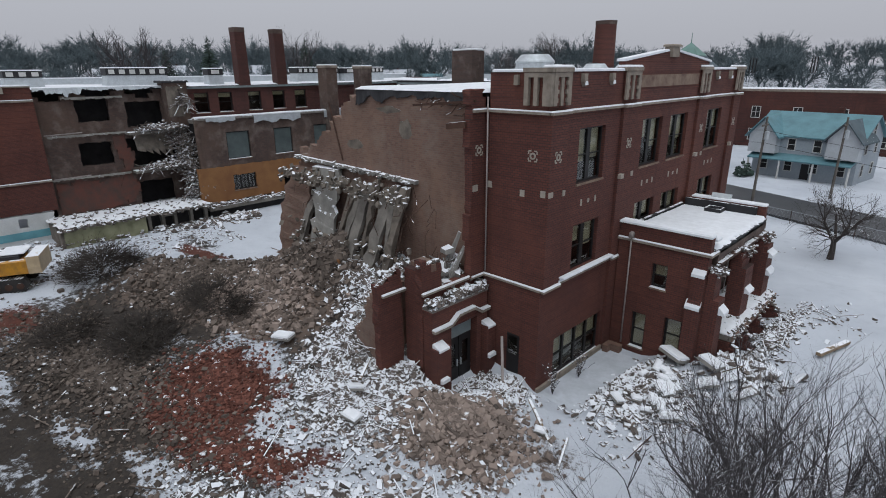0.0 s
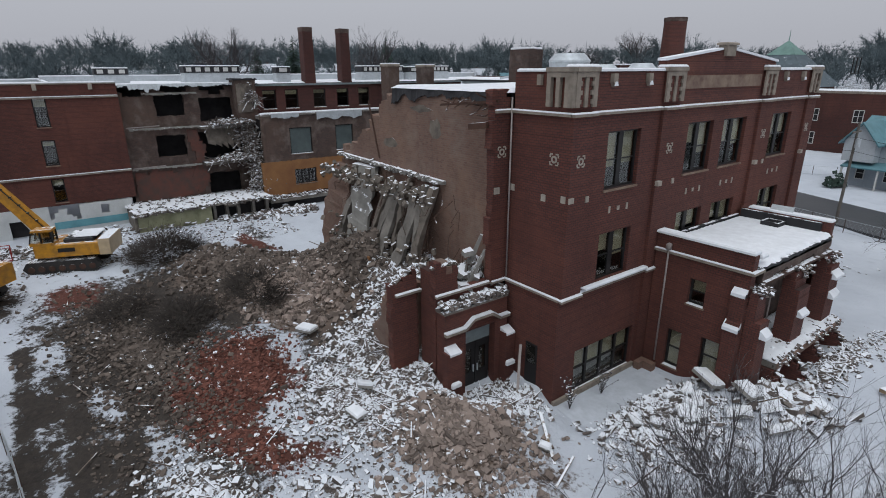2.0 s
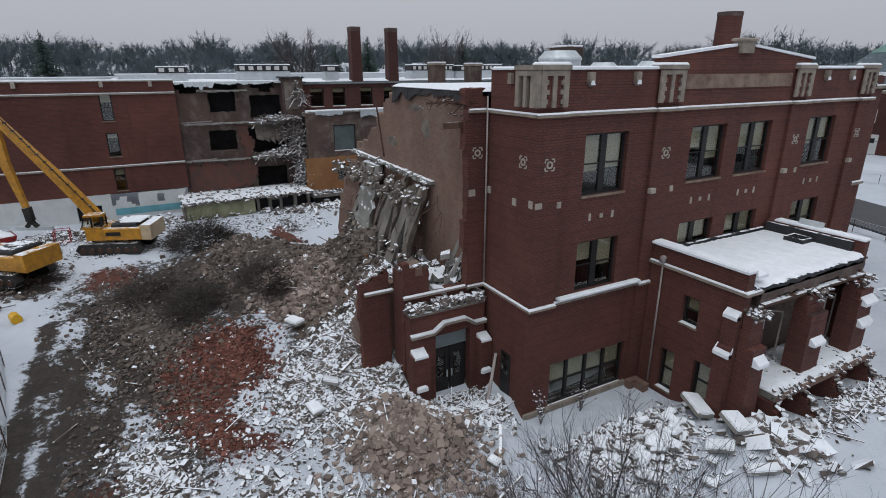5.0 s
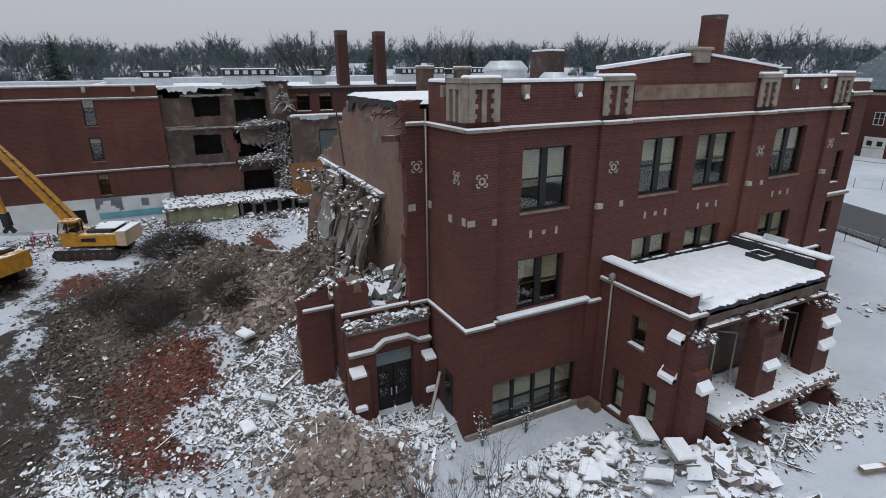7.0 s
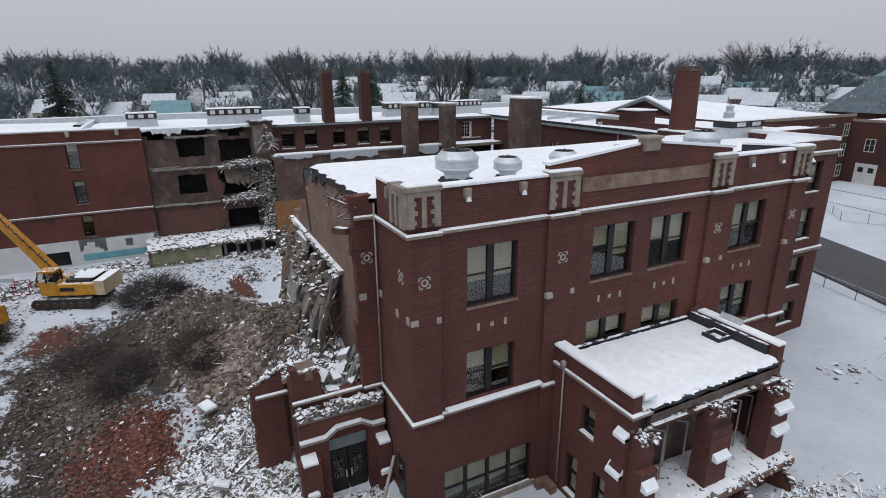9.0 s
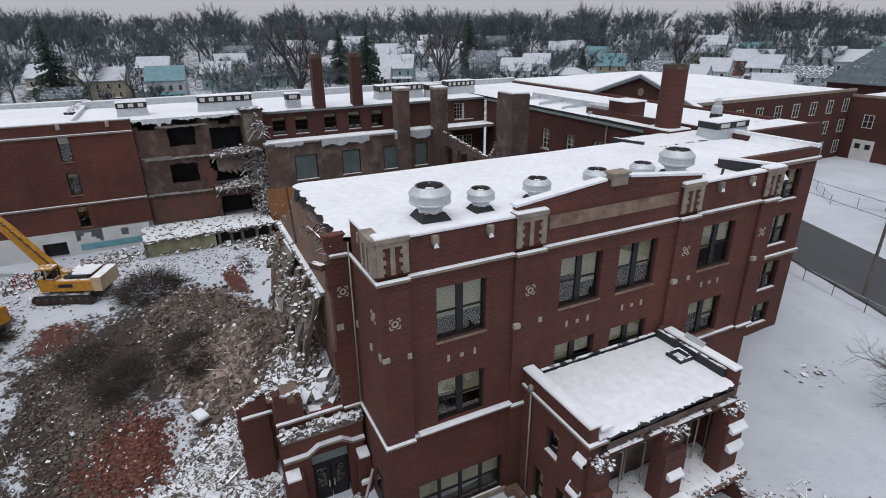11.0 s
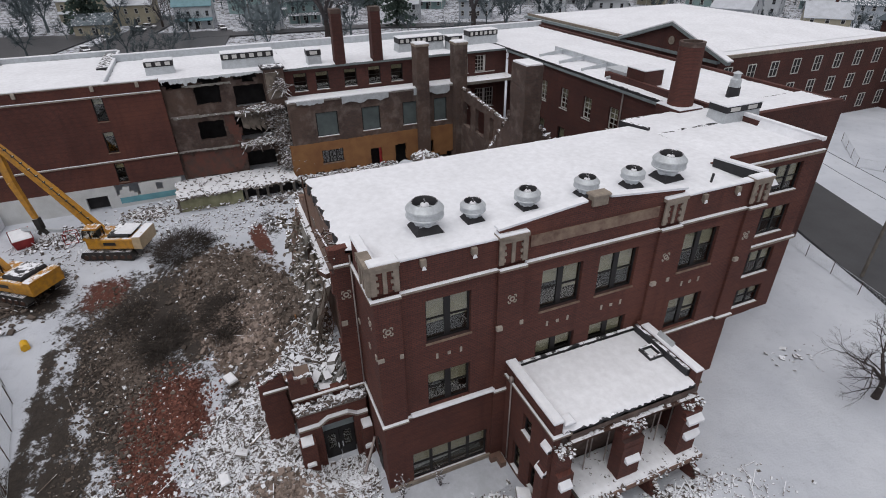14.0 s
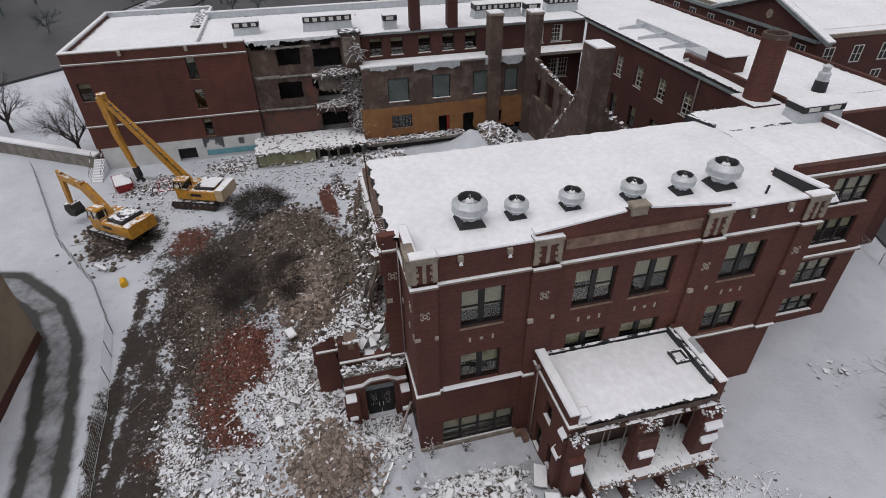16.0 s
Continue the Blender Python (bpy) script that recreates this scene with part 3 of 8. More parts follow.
for k, (ax, ay, bx, by) in enumerate(((-4, -1.0, -16, -0.2), (-16, -0.2, -32, -0.5), (-4, 0.2, -15, 0.9), (-15, 0.9, -32, 2.0), (-4, 1.0, -15, 2.0), (-15, 2.0, -30, 4.9))):
    d = np.array([bx - ax, by - ay]); L = np.hypot(*d); d /= L
    t = np.clip((X - ax) * d[0] + (Y - ay) * d[1], 0, L)
    r = np.hypot(X - ax - t * d[0], Y - ay - t * d[1])
    mud = np.maximum(mud, 0.86 * np.clip(1.3 - r / 0.7, 0, 1))
# Far snow darkened through the mud mask for dim woods and picture edge.
far_woods = np.maximum(np.clip((np.hypot(X, Y) - 225) / 60, 0, 0.46), np.clip((np.hypot(X, Y) - 120) / 30, 0, 0.44) * (X < -100))
mud = np.maximum(mud, far_woods)
attr = me.color_attributes.new("zone", "FLOAT_COLOR", "POINT")
attr.data.foreach_set("color", np.stack([mud, red, tan, lane], -1).reshape(-1).astype(np.float32))
me.materials.append(GROUND)
tagged(new("ground", me), "snow covered demolition site with mud and brick dust", "ground", kind="structure")


def strip(name, pts, width, z, mat, label, lift=0.05):
    """A road that follows a line on level ground, with a raised edge of thickness."""
    sh = Shape()
    P = [Vector((x, y, 0)) for x, y in pts]
    rows = []
    for i, p in enumerate(P):
        d = (P[min(i + 1, len(P) - 1)] - P[max(i - 1, 0)]).normalized()
        s = Vector((-d.y, d.x, 0)) * width / 2
        rows.append([(p + s), (p - s)])
    v = [(q.x, q.y, zz) for r in rows for q in r for zz in (z, z - 0.6)]
    f = []
    for i in range(len(P) - 1):
        a, b = 4 * i, 4 * i + 4
        f += [(a, a + 2, b + 2, b), (a, b, b + 1, a + 1), (a + 2, a + 3, b + 3, b + 2)]
    sh.add(v, f)
    return tagged(part(name, sh, mat), label, "road", kind="structure")


strip("road", [(-120, 107), (-60, 83), (-16, 65.2), (20, 50.7), (90, 22)], 8.6, 0.52, ASPHALT, "wet dark asphalt street cleared between snow banks")
strip("parking_yard", [(-84, -84), (-96, -52), (-112, -34), (-134, -22)], 30.0, 0.72, ASPHALT, "wide wet asphalt yard beyond the retaining wall")
strip("road", [(-134, -22), (-150, -14), (-176, -6), (-216, 4), (-300, 24)], 9.5, 0.75, ASPHALT, "wet dark street beyond the school")
# Added dark sheet: covers asphalt and dark woods alike in this corner.
strip("parking_yard", [(-112, -80), (-150, -48), (-196, -34)], 44.0, 0.64, ASPHALT, "wide wet asphalt yard beyond the retaining wall")
strip("parking_yard", [(-122, 0), (-150, 5), (-182, 10)], 26.0, 0.68, ASPHALT, "wide wet asphalt yard behind the school roofs")
strip("road", [(-128, -20), (-131, 0), (-140, 22), (-150, 40)], 11.0, 0.78, ASPHALT, "wet asphalt yard behind the school roofs")
strip("road", [(-176, -4), (-172, 22), (-168, 60), (-150, 110), (-128, 150)], 7.0, 0.72, ASPHALT, "wet side street between snowy houses")

# ---- the school block that still stands ----
FX, LY = -12.25, 18.4
school = empty("school_building", "three storey red brick school with one end torn off", "building")
TOP = 14.2
win_main = [(20.78, 23.04), (26.82, 29.16), (30.16, 32.56), (35.64, 38.08)]
holes = [(a, b, 9.46, 11.88) for a, b in win_main] + [(a, b, 5.34, 7.52) for a, b in win_main] + [(19.77, 24.18, 0.05, 2.2)]
front = Shape()
holed_wall(front, "x", FX, -1, 0.4, LY, 41.0, -0.6, 12.65, holes)
part("front_wall", front, BRICK, school, "red brick front wall with stone trim")
para = Shape()
for a, b in ((18.4, 24.4), (34.9, 40.9)):
    para.box(FX - 0.35, FX - 0.02, a, b, 12.65, TOP)
para.prism([(24.4, 12.65), (34.9, 12.65), (34.9, 14.62), (30.2, 15.12), (28.9, 15.12), (24.4, 14.62)], "x", FX - 0.35, FX - 0.03)
part("parapet", para, BRICK, school)
ring = Shape()
holed_wall(ring, "y", LY, 1, 0.4, -15.5, FX - 0.4, -0.6, 12.65)
ring.box(-15.3, FX - 0.35, LY + 0.02, LY + 0.35, 12.65, TOP)
part("side_wall", ring, BRICK, school, "red brick side wall")


# stub of the torn facade that ran on to the south
def stub(u, z):
    edge = 17.45 + 0.16 * math.sin(z * 2.3) * math.sin(z * 0.9 + 1)
    return u > edge


st = Shape()
grid_wall(st, "x", -15.5, -1, 0.42, np.arange(16.9, 18.42, 0.15), np.arange(5.1, 13.75, 0.3), stub, 0.05)
part("torn_wall", st, BRICK, school, "torn edge of the brick facade")
# corner pier and piers, each with its stone quoin panel, medallion and corbel
for a, b in ((18.4, 19.6), (24.35, 25.75), (33.65, 34.95), (39.7, 40.95)):
    p = Shape()
    p.box(FX + 0.002, FX + 0.16, a, b, 4.9 if a < 19 or a > 39 else -0.5, 12.62)
    p.box(FX + 0.002, FX + 0.10, a + 0.05, b - 0.05, 12.92, 14.2)
    part("pier", p, BRICK, school)
    q = Shape()
    X1 = FX + 0.19
    for c, d in ((a - 0.02, a + 0.22), (b - 0.22, b + 0.02)):
        q.box(FX + 0.103, X1, c, d, 12.92, 14.18)
    q.box(FX + 0.103, X1, a + 0.22, b - 0.22, 14.0, 14.18)
    mid = (a + b) / 2
    q.box(FX + 0.103, X1 - 0.02, mid - 0.09, mid + 0.09, 12.92, 14.0)
    for k, z in enumerate((13.12, 13.45, 13.78)):
        q.box(FX + 0.103, X1 - 0.01, a + 0.22, a + (0.34 if k % 2 else 0.30), z - 0.08, z + 0.08)
        q.box(FX + 0.103, X1 - 0.01, b - (0.34 if k % 2 else 0.30), b - 0.22, z - 0.08, z + 0.08)
    q.box(FX - 0.35, X1 + 0.05, a - 0.06, b + 0.06, 14.2, 14.36)
    part("quoin_panel", q, STONE, school, "pale stone quoin panel on the parapet")
    q = Shape().slab(FX - 0.08, mid, 14.363, 0.56, b - a + 0.1, 0.10, 0.06)
    part("snow_cap", q, SNOWM, school)
    if a < 20:
        q = Shape()
        q.box(FX - 1.15, FX - 0.95, LY - 0.19, LY - 0.004, 12.92, 14.18)
        q.box(FX - 0.25, FX + 0.16, LY - 0.19, LY - 0.004, 12.92, 14.18)
        q.box(FX - 0.95, FX - 0.25, LY - 0.19, LY - 0.004, 14.0, 14.18)
        q.box(FX - 0.7, FX - 0.52, LY - 0.17, LY - 0.004, 12.92, 14.0)
        q.box(FX - 1.2, FX + 0.2, LY - 0.22, LY + 0.3, 14.2, 14.36)
        part("quoin_panel", q, STONE, school, "pale stone quoin panel on the parapet")


def medallion(axis, plane, s, u, z):
    q = Shape()
    for i, j in ((-1, -1), (1, -1), (1, 1), (-1, 1)):
        c, d = u + i * 0.21, z + j * 0.21
        abox(q, axis, plane, s, -0.03, 0.0, min(c, c - i * 0.13), max(c, c - i * 0.13), d - 0.025, d + 0.025)
        abox(q, axis, plane, s, -0.028, 0.0, c - 0.025, c + 0.025, min(d - j * 0.13, d - j * 0.028), max(d - j * 0.13, d - j * 0.028))
    put = (lambda c, d, o: (plane - s * o, c, d)) if axis == "x" else (lambda c, d, o: (c, plane - s * o, d))
    n = 12
    v = [put(u + r_ * math.cos(k * 6.2832 / n), z + r_ * math.sin(k * 6.2832 / n), o) for r_, o in ((0.15, 0.0), (0.15, 0.03), (0.08, 0.03), (0.08, 0.0)) for k in range(n)]
    q.add(v, [(h * n + k, h * n + (k + 1) % n, h * n + n + (k + 1) % n, h * n + n + k) for h in range(3) for k in range(n)])
    part("medallion", q, TERRA, school, "pale terracotta medallion set in brick")


PX = FX + 0.16
for u in (18.95, 25.12, 34.4, 40.15):
    medallion("x", PX, -1, u, 10.87)
medallion("y", LY, 1, -12.95, 10.9)
medallion("x", -15.5, -1, 17.95, 10.95)


def block(axis, plane, s, u, z, w, h, d=0.05):
    q = Shape()
    abox(q, axis, plane, s, -d, 0.0, u - w / 2, u + w / 2, z - h / 2, z + h / 2)
    part("stone_block", q, TERRA, school)


for u in (19.5, 25.72, 34.9):
    block("x", PX, -1, u, 9.3, 0.18, 0.24)
for u, z in ((18.52, 9.36), (24.45, 9.34), (33.82, 9.36), (39.8, 9.42)):
    block("x", PX, -1, u, z, 0.3, 0.22, 0.17 if u > 20 else 0.05)
for u, z in ((-12.35, 9.38), (-13.4, 9.28), (-15.2, 9.43)):
    block("y", LY, 1, u, z, 0.22, 0.28)
block("x", -15.5, -1, 17.7, 9.3, 0.3, 0.28)
for a, b in win_main:
    m = (a + b) / 2
    for k, (w, h) in ((-1, (0.11, 0.3)), (0, (0.16, 0.18)), (1, (0.11, 0.3))):
        block("x", FX, -1, m + k * 0.62, 8.55, w, h, 0.03)
# belts: the snow-laden upper band, the lower belt, the foundation ledge
for z, h, mat_, nm, out in ((12.58, 0.10, STONE, "upper_band", 0.24), (5.03, 0.09, STONE, "belt_course", 0.22)):
    segs = [(18.4 - out * 0.6, 19.62, 0.16), (19.62, 24.33, 0.0), (24.33, 25.77, 0.16), (25.77, 33.63, 0.0), (33.63, 34.97, 0.16), (34.97, 39.68, 0.0), (39.68, 41.0, 0.16)]
    for a, b, o in segs:
        if z < 6 and 25.2 < a < 33.6:
            continue
        c = part(nm, Shape().box(FX + 0.15 * (o > 0) + 0.002, FX + out * 0.62 + o, a, b, z, z + h), mat_, school, "grey stone ledge under snow")
        part("snow", Shape().box(FX + o - 0.05, FX + out * 0.6 + o, a, b, z + h + 0.003, z + h + 0.06, cut=0.04), SNOWM, c)
    q, w = Shape(), Shape()
    q.box(-15.5, FX + 0.1, LY - out * 0.6, LY - 0.003, z, z + h)
    w.box(-15.5, FX + 0.1, LY - out * 0.58, LY - 0.005, z + h + 0.003, z + h + 0.06, cut=0.04)
    b = part(nm, q, mat_, school, "grey stone ledge under snow")
    part("snow", w, SNOWM, b)
    q, w = Shape(), Shape()
    q.box(-15.48, -15.5 + out * 0.6, 17.5, LY - out * 0.6, z, z + h)
    w.box(-15.48, -15.5 + out * 0.58, 17.5, LY - out * 0.58, z + h + 0.003, z + h + 0.06, cut=0.04)
    b = part(nm, q, mat_, school, "grey stone ledge under snow")
    part("snow", w, SNOWM, b)
q, w = Shape(), Shape()
q.box(FX + 0.003, FX + 0.13, 18.4, 25.0, -0.6, 0.14)
w.box(FX + 0.003, FX + 0.3, 19.8, 24.4, 5.25, 5.36, cut=0.05)
part("foundation_ledge", q, STONE, school, "pale stone foundation ledge")
part("snow_ledge", w, SNOWM, school)
# pale frieze, keystone and corbels of the gabled parapet
q = Shape().box(FX - 0.03 + 0.002, FX + 0.03, 26.0, 33.4, 13.42, 14.0)
part("frieze_panel", q, FRIEZE, school, "long blank limestone frieze panel")
q = Shape().box(FX - 0.32, FX + 0.12, 29.15, 30.0, 14.85, 15.35)
q.slab(FX - 0.1, 29.575, 15.35, 0.6, 1.0, 0.12, 0.05)
part("keystone", q, STONE, school, "stone keystone block on the gable")
cap = Shape()
for pts in ([(24.3, 14.62), (28.9, 15.12), (28.9, 15.22), (24.3, 14.73)], [(30.2, 15.12), (35.0, 14.62), (35.0, 14.73), (30.2, 15.22)]):
    cap.prism([(u, z + 0.003) for u, z in pts], "x", FX - 0.42, FX + 0.05)
for a, b in ((19.65, 24.3), (35.0, 39.65)):
    cap.slab(FX - 0.19, (a + b) / 2, TOP + 0.003, 0.46, b - a, 0.13, 0.05)
cap.slab(-13.95, LY + 0.18, TOP + 0.003, 2.4, 0.46, 0.12, 0.05)
part("coping_snow", cap, SNOWM, school, "snow lying on the parapet coping")
for u in (20.73, 23.11, 36.3, 38.6):
    q = Shape().prism([(u - 0.13, 14.12), (u + 0.13, 14.12), (u + 0.13, 13.8), (u, 13.6), (u - 0.13, 13.8)], "x", FX - 0.02, FX + 0.16)
    b = part("corbel", q, STONE, school)
    w = Shape().prism([(u - 0.10, 13.66), (u + 0.10, 13.66), (u + 0.04, 13.82), (u - 0.04, 13.82)], "x", FX + 0.163, FX + 0.22)
    part("snow", w, SNOWM, b)
q = Shape().box(-13.95, -13.75, LY - 0.15, LY, 13.7, 14.1)
part("corbel", q, STONE, school)
# windows
for i, (a, b) in enumerate(win_main):
    window(school, "x", FX, -1, a, b, 9.46, 11.88, 2, 0.5, snow=False, label="paired dark sash window with half drawn blinds")
    window(school, "x", FX, -1, a, b, 5.34, 7.52, 2, 0.5, snow=False, label="paired dark sash window with half drawn blinds")
window(school, "x", FX, -1, 19.77, 24.18, 0.05, 2.2, 4, 0.62, label="row of four ground floor sash windows with a broken pane")
# drain pipe on the side wall, and the one beside the porch
q = Shape().tube((-15.30, LY - 0.12, 5.3), (-15.30, LY - 0.12, 13.2), 0.038, n=8)
part("drainpipe", q, PIPE, school, "pale metal drainpipe", True)
# the inner cross wall laid bare


def bare(u, z):
    edge = np.interp(u, [-34.6, -33.5, -31.5, -30.6, -29.0, -27.5, -25.9, -24.9, -23.2, -15.9], [1.5, 2.6, 7.6, 9.3, 9.9, 11.0, 12.2, 12.9, 13.2, 13.2])
    return z < edge + 0.25 * math.sin(u * 5.1) * (u < -25)


q = Shape()
grid_wall(q, "y", 18.12, 1, 0.5, np.arange(-34.6, -15.85, 0.3), np.arange(-0.5, 13.3, 0.3), bare, 0.09)
part("bared_inner_wall", q, BRICK_IN, school, "tan inner brick wall laid bare with plaster stains")
rng = np.random.default_rng(11)
q = Shape()
for cx, cz, rx, rz in ((-20.5, 11.5, 0.5, 0.5), (-24.8, 10.4, 0.8, 0.3), (-21.8, 12.4, 0.9, 0.18)):
    n = 11
    pts = [(cx + rx * (0.75 + 0.45 * rng.random()) * math.cos(k * 6.283 / n), cz + rz * (0.75 + 0.45 * rng.random()) * math.sin(k * 6.283 / n)) for k in range(n)]
    part("plaster_patch", Shape().prism(pts, "y", 18.106, 18.118), PLASTER, school, "remains of plaster on the inner wall")
# chase in the wall and the ragged ledge of the lost floor
q = Shape()
q.tube((-27.0, 18.08, 12.6), (-26.0, 18.08, 9.4), 0.05, n=5)
q.tube((-16.4, 18.05, 12.5), (-16.3, 18.05, 8.2), 0.05, n=5)
part("old_pipe", q, RUST, school)
q = Shape()
q.beam((-31.0, 17.98, 9.15), (-19.6, 17.98, 8.95), 0.24, 0.18)
for k in range(70):
    u = rng.uniform(-31, -19.8)
    q.chunk((u, 17.9, 9.12 - (u + 31) * 0.016 + rng.uniform(-0.1, 0.12)), (0.3, 0.28, 0.16), rng)
part("floor_ledge", q, SLABM, school, "broken floor edge carrying snow")
# west back wall and end walls that close the block
q = Shape()
q.box(-24.4, -24.0, 18.62, 42.4, -0.6, 13.2)
q.box(-24.0, FX - 0.4, 40.6, 41.0, -0.6, 13.2)
part("back_wall", q, BRICK2, school)
# Inner floors and corridor wall take the painted room-shade tone.
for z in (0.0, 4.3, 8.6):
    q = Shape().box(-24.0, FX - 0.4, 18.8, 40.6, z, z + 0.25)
    part("floor_slab", q, ROOM_SHADE, school)
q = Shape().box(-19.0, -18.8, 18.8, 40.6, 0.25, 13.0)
part("corridor_wall", q, ROOM_SHADE, school)
# roof, its snow sheet and frayed black membrane edge
q = Shape()
q.box(-24.3, -15.5, 18.15, 42.3, 13.2, 13.36)
q.box(-15.5, -12.6, 18.76, 42.3, 13.2, 13.36)
roof = part("roof", q, DARKMETAL, school, "flat black roof under smooth snow")
us, vs = np.linspace(-24.45, -12.62, 46), np.linspace(18.02, 42.35, 80)
v, f = [], []
for i, u in enumerate(us):
    for j, y in enumerate(vs):
        edge = min(i, 1) * min(j, 1) * min(45 - i, 1) * min(79 - j, 1)
        bank = 0.55 * max(0, 1 - (us[-1] - u) / 0.8) if y > 18.8 else 0
        v.append((u + (0.12 * math.sin(y * 3.1) if i == 0 else 0), (max(y, 18.78 + 0.002 * j) if u > -15.45 else y) + (0.10 * math.sin(u * 4.0) + 0.06 * math.sin(u * 9.7) if j == 0 else 0), 13.37 + edge * (0.14 + bank + 0.05 * math.sin(u * 0.9) * math.sin(y * 0.6))))
for i in range(45):
    for j in range(79):
        a = i * 80 + j
        f.append((a, a + 80, a + 81, a + 1))
part("roof_snow", Shape().add(v, f), SNOWM, roof, "unbroken snow sheet on the flat roof", True)
q = ragged(Shape(), "y", 18.1, -24.3, -15.6, 13.34, lambda u: 0.32 + (0.3 if u < -23.5 else 0) + 0.22 * math.sin(u * 1.9) ** 2, 61)
part("roof_fringe", q, DARKMETAL, roof, "torn black roof felt hanging down")
for k in range(14):
    u = -18.6 + 0.23 * k
    q = Shape()
    p = Vector((u, 18.2, 12.9 + 0.2 * rng.random()))
    for _ in range(3):
        e_ = p + Vector((rng.uniform(-0.4, 0.2), rng.uniform(-0.4, -0.1), rng.uniform(-0.3, 0.15)))
        q.tube(p, e_, 0.028, n=4)
        p = e_
    part("twisted_bar", q, RUST, roof, "rusty bar dangling from the torn roof edge")
part("roof_beam", Shape().beam((-19.2, 17.5, 12.75), (-15.4, 17.6, 13.05), 0.08, 0.1), RUST, roof)
part("roof_beam", Shape().beam((-15.7, 17.3, 12.1), (-16.5, 17.0, 12.0), 0.3, 0.25), RUST, roof)


def roof_vent(x, y, r, z=13.45):
    e = empty("roof_ventilator", "round galvanised roof ventilator on a black curb", "ventilator", pose(x, y, z), "roof ventilators")
    s = Shape()
    a, b = r * 0.80, r * 0.52
    s.add([(i * a, j * a, 0.0) for i, j in ((-1, -1), (1, -1), (1, 1), (-1, 1))] + [(i * b, j * b, r * 0.42) for i, j in ((-1, -1), (1, -1), (1, 1), (-1, 1))],
          [(k, (k + 1) % 4, 4 + (k + 1) % 4, 4 + k) for k in range(4)] + [(4, 5, 6, 7)])
    part("curb", s, DARKMETAL, e, "black flared roof curb")
    s = Shape().lathe([(r * 0.56, r * 0.36), (r * 0.60, r * 0.60), (r * 0.92, r * 0.80), (r * 1.0, r * 0.84), (r * 1.02, r * 0.90), (r * 0.98, r * 0.93), (r * 0.98, r * 1.22), (r * 1.02, r * 1.25), (r * 1.0, r * 1.33), (r * 0.76, r * 1.58), (r * 0.70, r * 1.64), (r * 0.66, r * 1.58), (r * 0.64, r * 1.15), (r * 0.02, r * 1.15)], 28)
    body = part("drum", s, METAL, e, "pale grey metal drum")
    s = Shape().lathe([(r * 0.635, r * 1.16), (r * 0.66, r * 1.60), (r * 0.69, r * 1.655), (r * 0.64, r * 1.62), (r * 0.6, r * 1.2)], 28)
    part("throat", s, DARKMETAL, body, "black open throat", True)
    s = Shape().lathe([(r * 0.3, r * 1.16), (r * 0.22, r * 1.5), (r * 0.02, r * 1.56)], 14)
    part("snow_cone", s, SNOWM, body, "", True)
    s = Shape().tube((0, 0, r * 1.5), (0.02, 0, r * 1.78), 0.05, 0.03, 6)
    s.tube((-0.12, 0, r * 1.68), (0.12, 0, r * 1.68), 0.03, n=5)
    part("spindle", s, DARKMETAL, body)
    return e


for y, r in ((22.2, 0.92), (24.75, 0.64), (27.85, 0.68), (31.5, 0.68), (34.6, 0.66), (37.1, 0.94)):
    roof_vent(-15.75, y, r)
q = Shape().tube((-14.2, 38.9, 13.45), (-14.15, 38.9, 14.05), 0.07, n=8)
tagged(part("vent_pipe", q, DARKMETAL), "short black vent pipe on the snowy roof", "pipe")
# raised scuttle near the far corner of the roof
q = Shape().beam((-15.9, 40.9, 13.75), (-12.9, 41.2, 13.95), 0.35, 0.6)
b = part("parapet_return", q, DARKMETAL, school, "black felted parapet return")
q = Shape().beam((-15.9, 40.95, 14.10), (-12.8, 41.2, 14.30), 0.5, 0.1)
part("snow", q, SNOWM, b)
q = Shape()
q.beam((-25.0, 41.2, 13.5), (-22.8, 42.0, 13.45), 0.25, 0.5)
part("roof_curb", q, DARKMETAL, roof)

# ---- projecting porch pavilion ----
porch = empty("entrance_pavilion", "low brick entrance pavilion with its front arches torn open", "building")
PY0, PY1, PXF = 25.05, 33.7, -7.6
q = Shape()
ph = [(-10.2, -9.4, 3.9, 5.15), (-10.95, -10.2, 0.35, 2.3), (-9.25, -8.4, 0.7, 2.5)]
holed_wall(q, "y", PY0, 1, 0.4, FX + 0.2, PXF, -0.6, 6.05, ph)
part("side_wall", holed_wall(Shape(), "y", PY1, -1, 0.4, FX + 0.2, PXF, -0.6, 6.05), BRICK, porch)
for y0, y1 in ((PY0 + 0.03, PY0 + 0.42), (PY1 - 0.42, PY1 - 0.03)):
    part("parapet", Shape().box(FX + 0.2, PXF, y0, y1, 6.05, 6.92), BRICK, porch)
part("side_wall", q, BRICK, porch)
for a, b, c, d in ph:
    window(porch, "y", PY0, 1, a, b, c, d, 1, 0.8 if c < 3 else 0.4, label="single dark sash window")
q = Shape()
q.box(FX + 0.17, PXF + 0.02, PY0 - 0.12, PY0 - 0.003, 6.06, 6.17)
part("belt_course", Shape().box(FX + 0.17, PXF + 0.02, PY1 + 0.003, PY1 + 0.12, 6.06, 6.17), STONE, porch)
q.box(PXF + 0.003, PXF + 0.15, PY0 - 0.12, PY0 + 0.9, 6.06, 6.17)
b = part("belt_course", q, STONE, porch)
w = Shape().box(FX + 0.2, PXF, PY0 - 0.12, PY0 - 0.004, 6.173, 6.24, cut=0.04)
w.box(PXF - 0.02, PXF + 0.15, PY0 - 0.12, PY0 + 0.8, 6.173, 6.24, cut=0.04)
part("snow", w, SNOWM, b)
q = Shape()
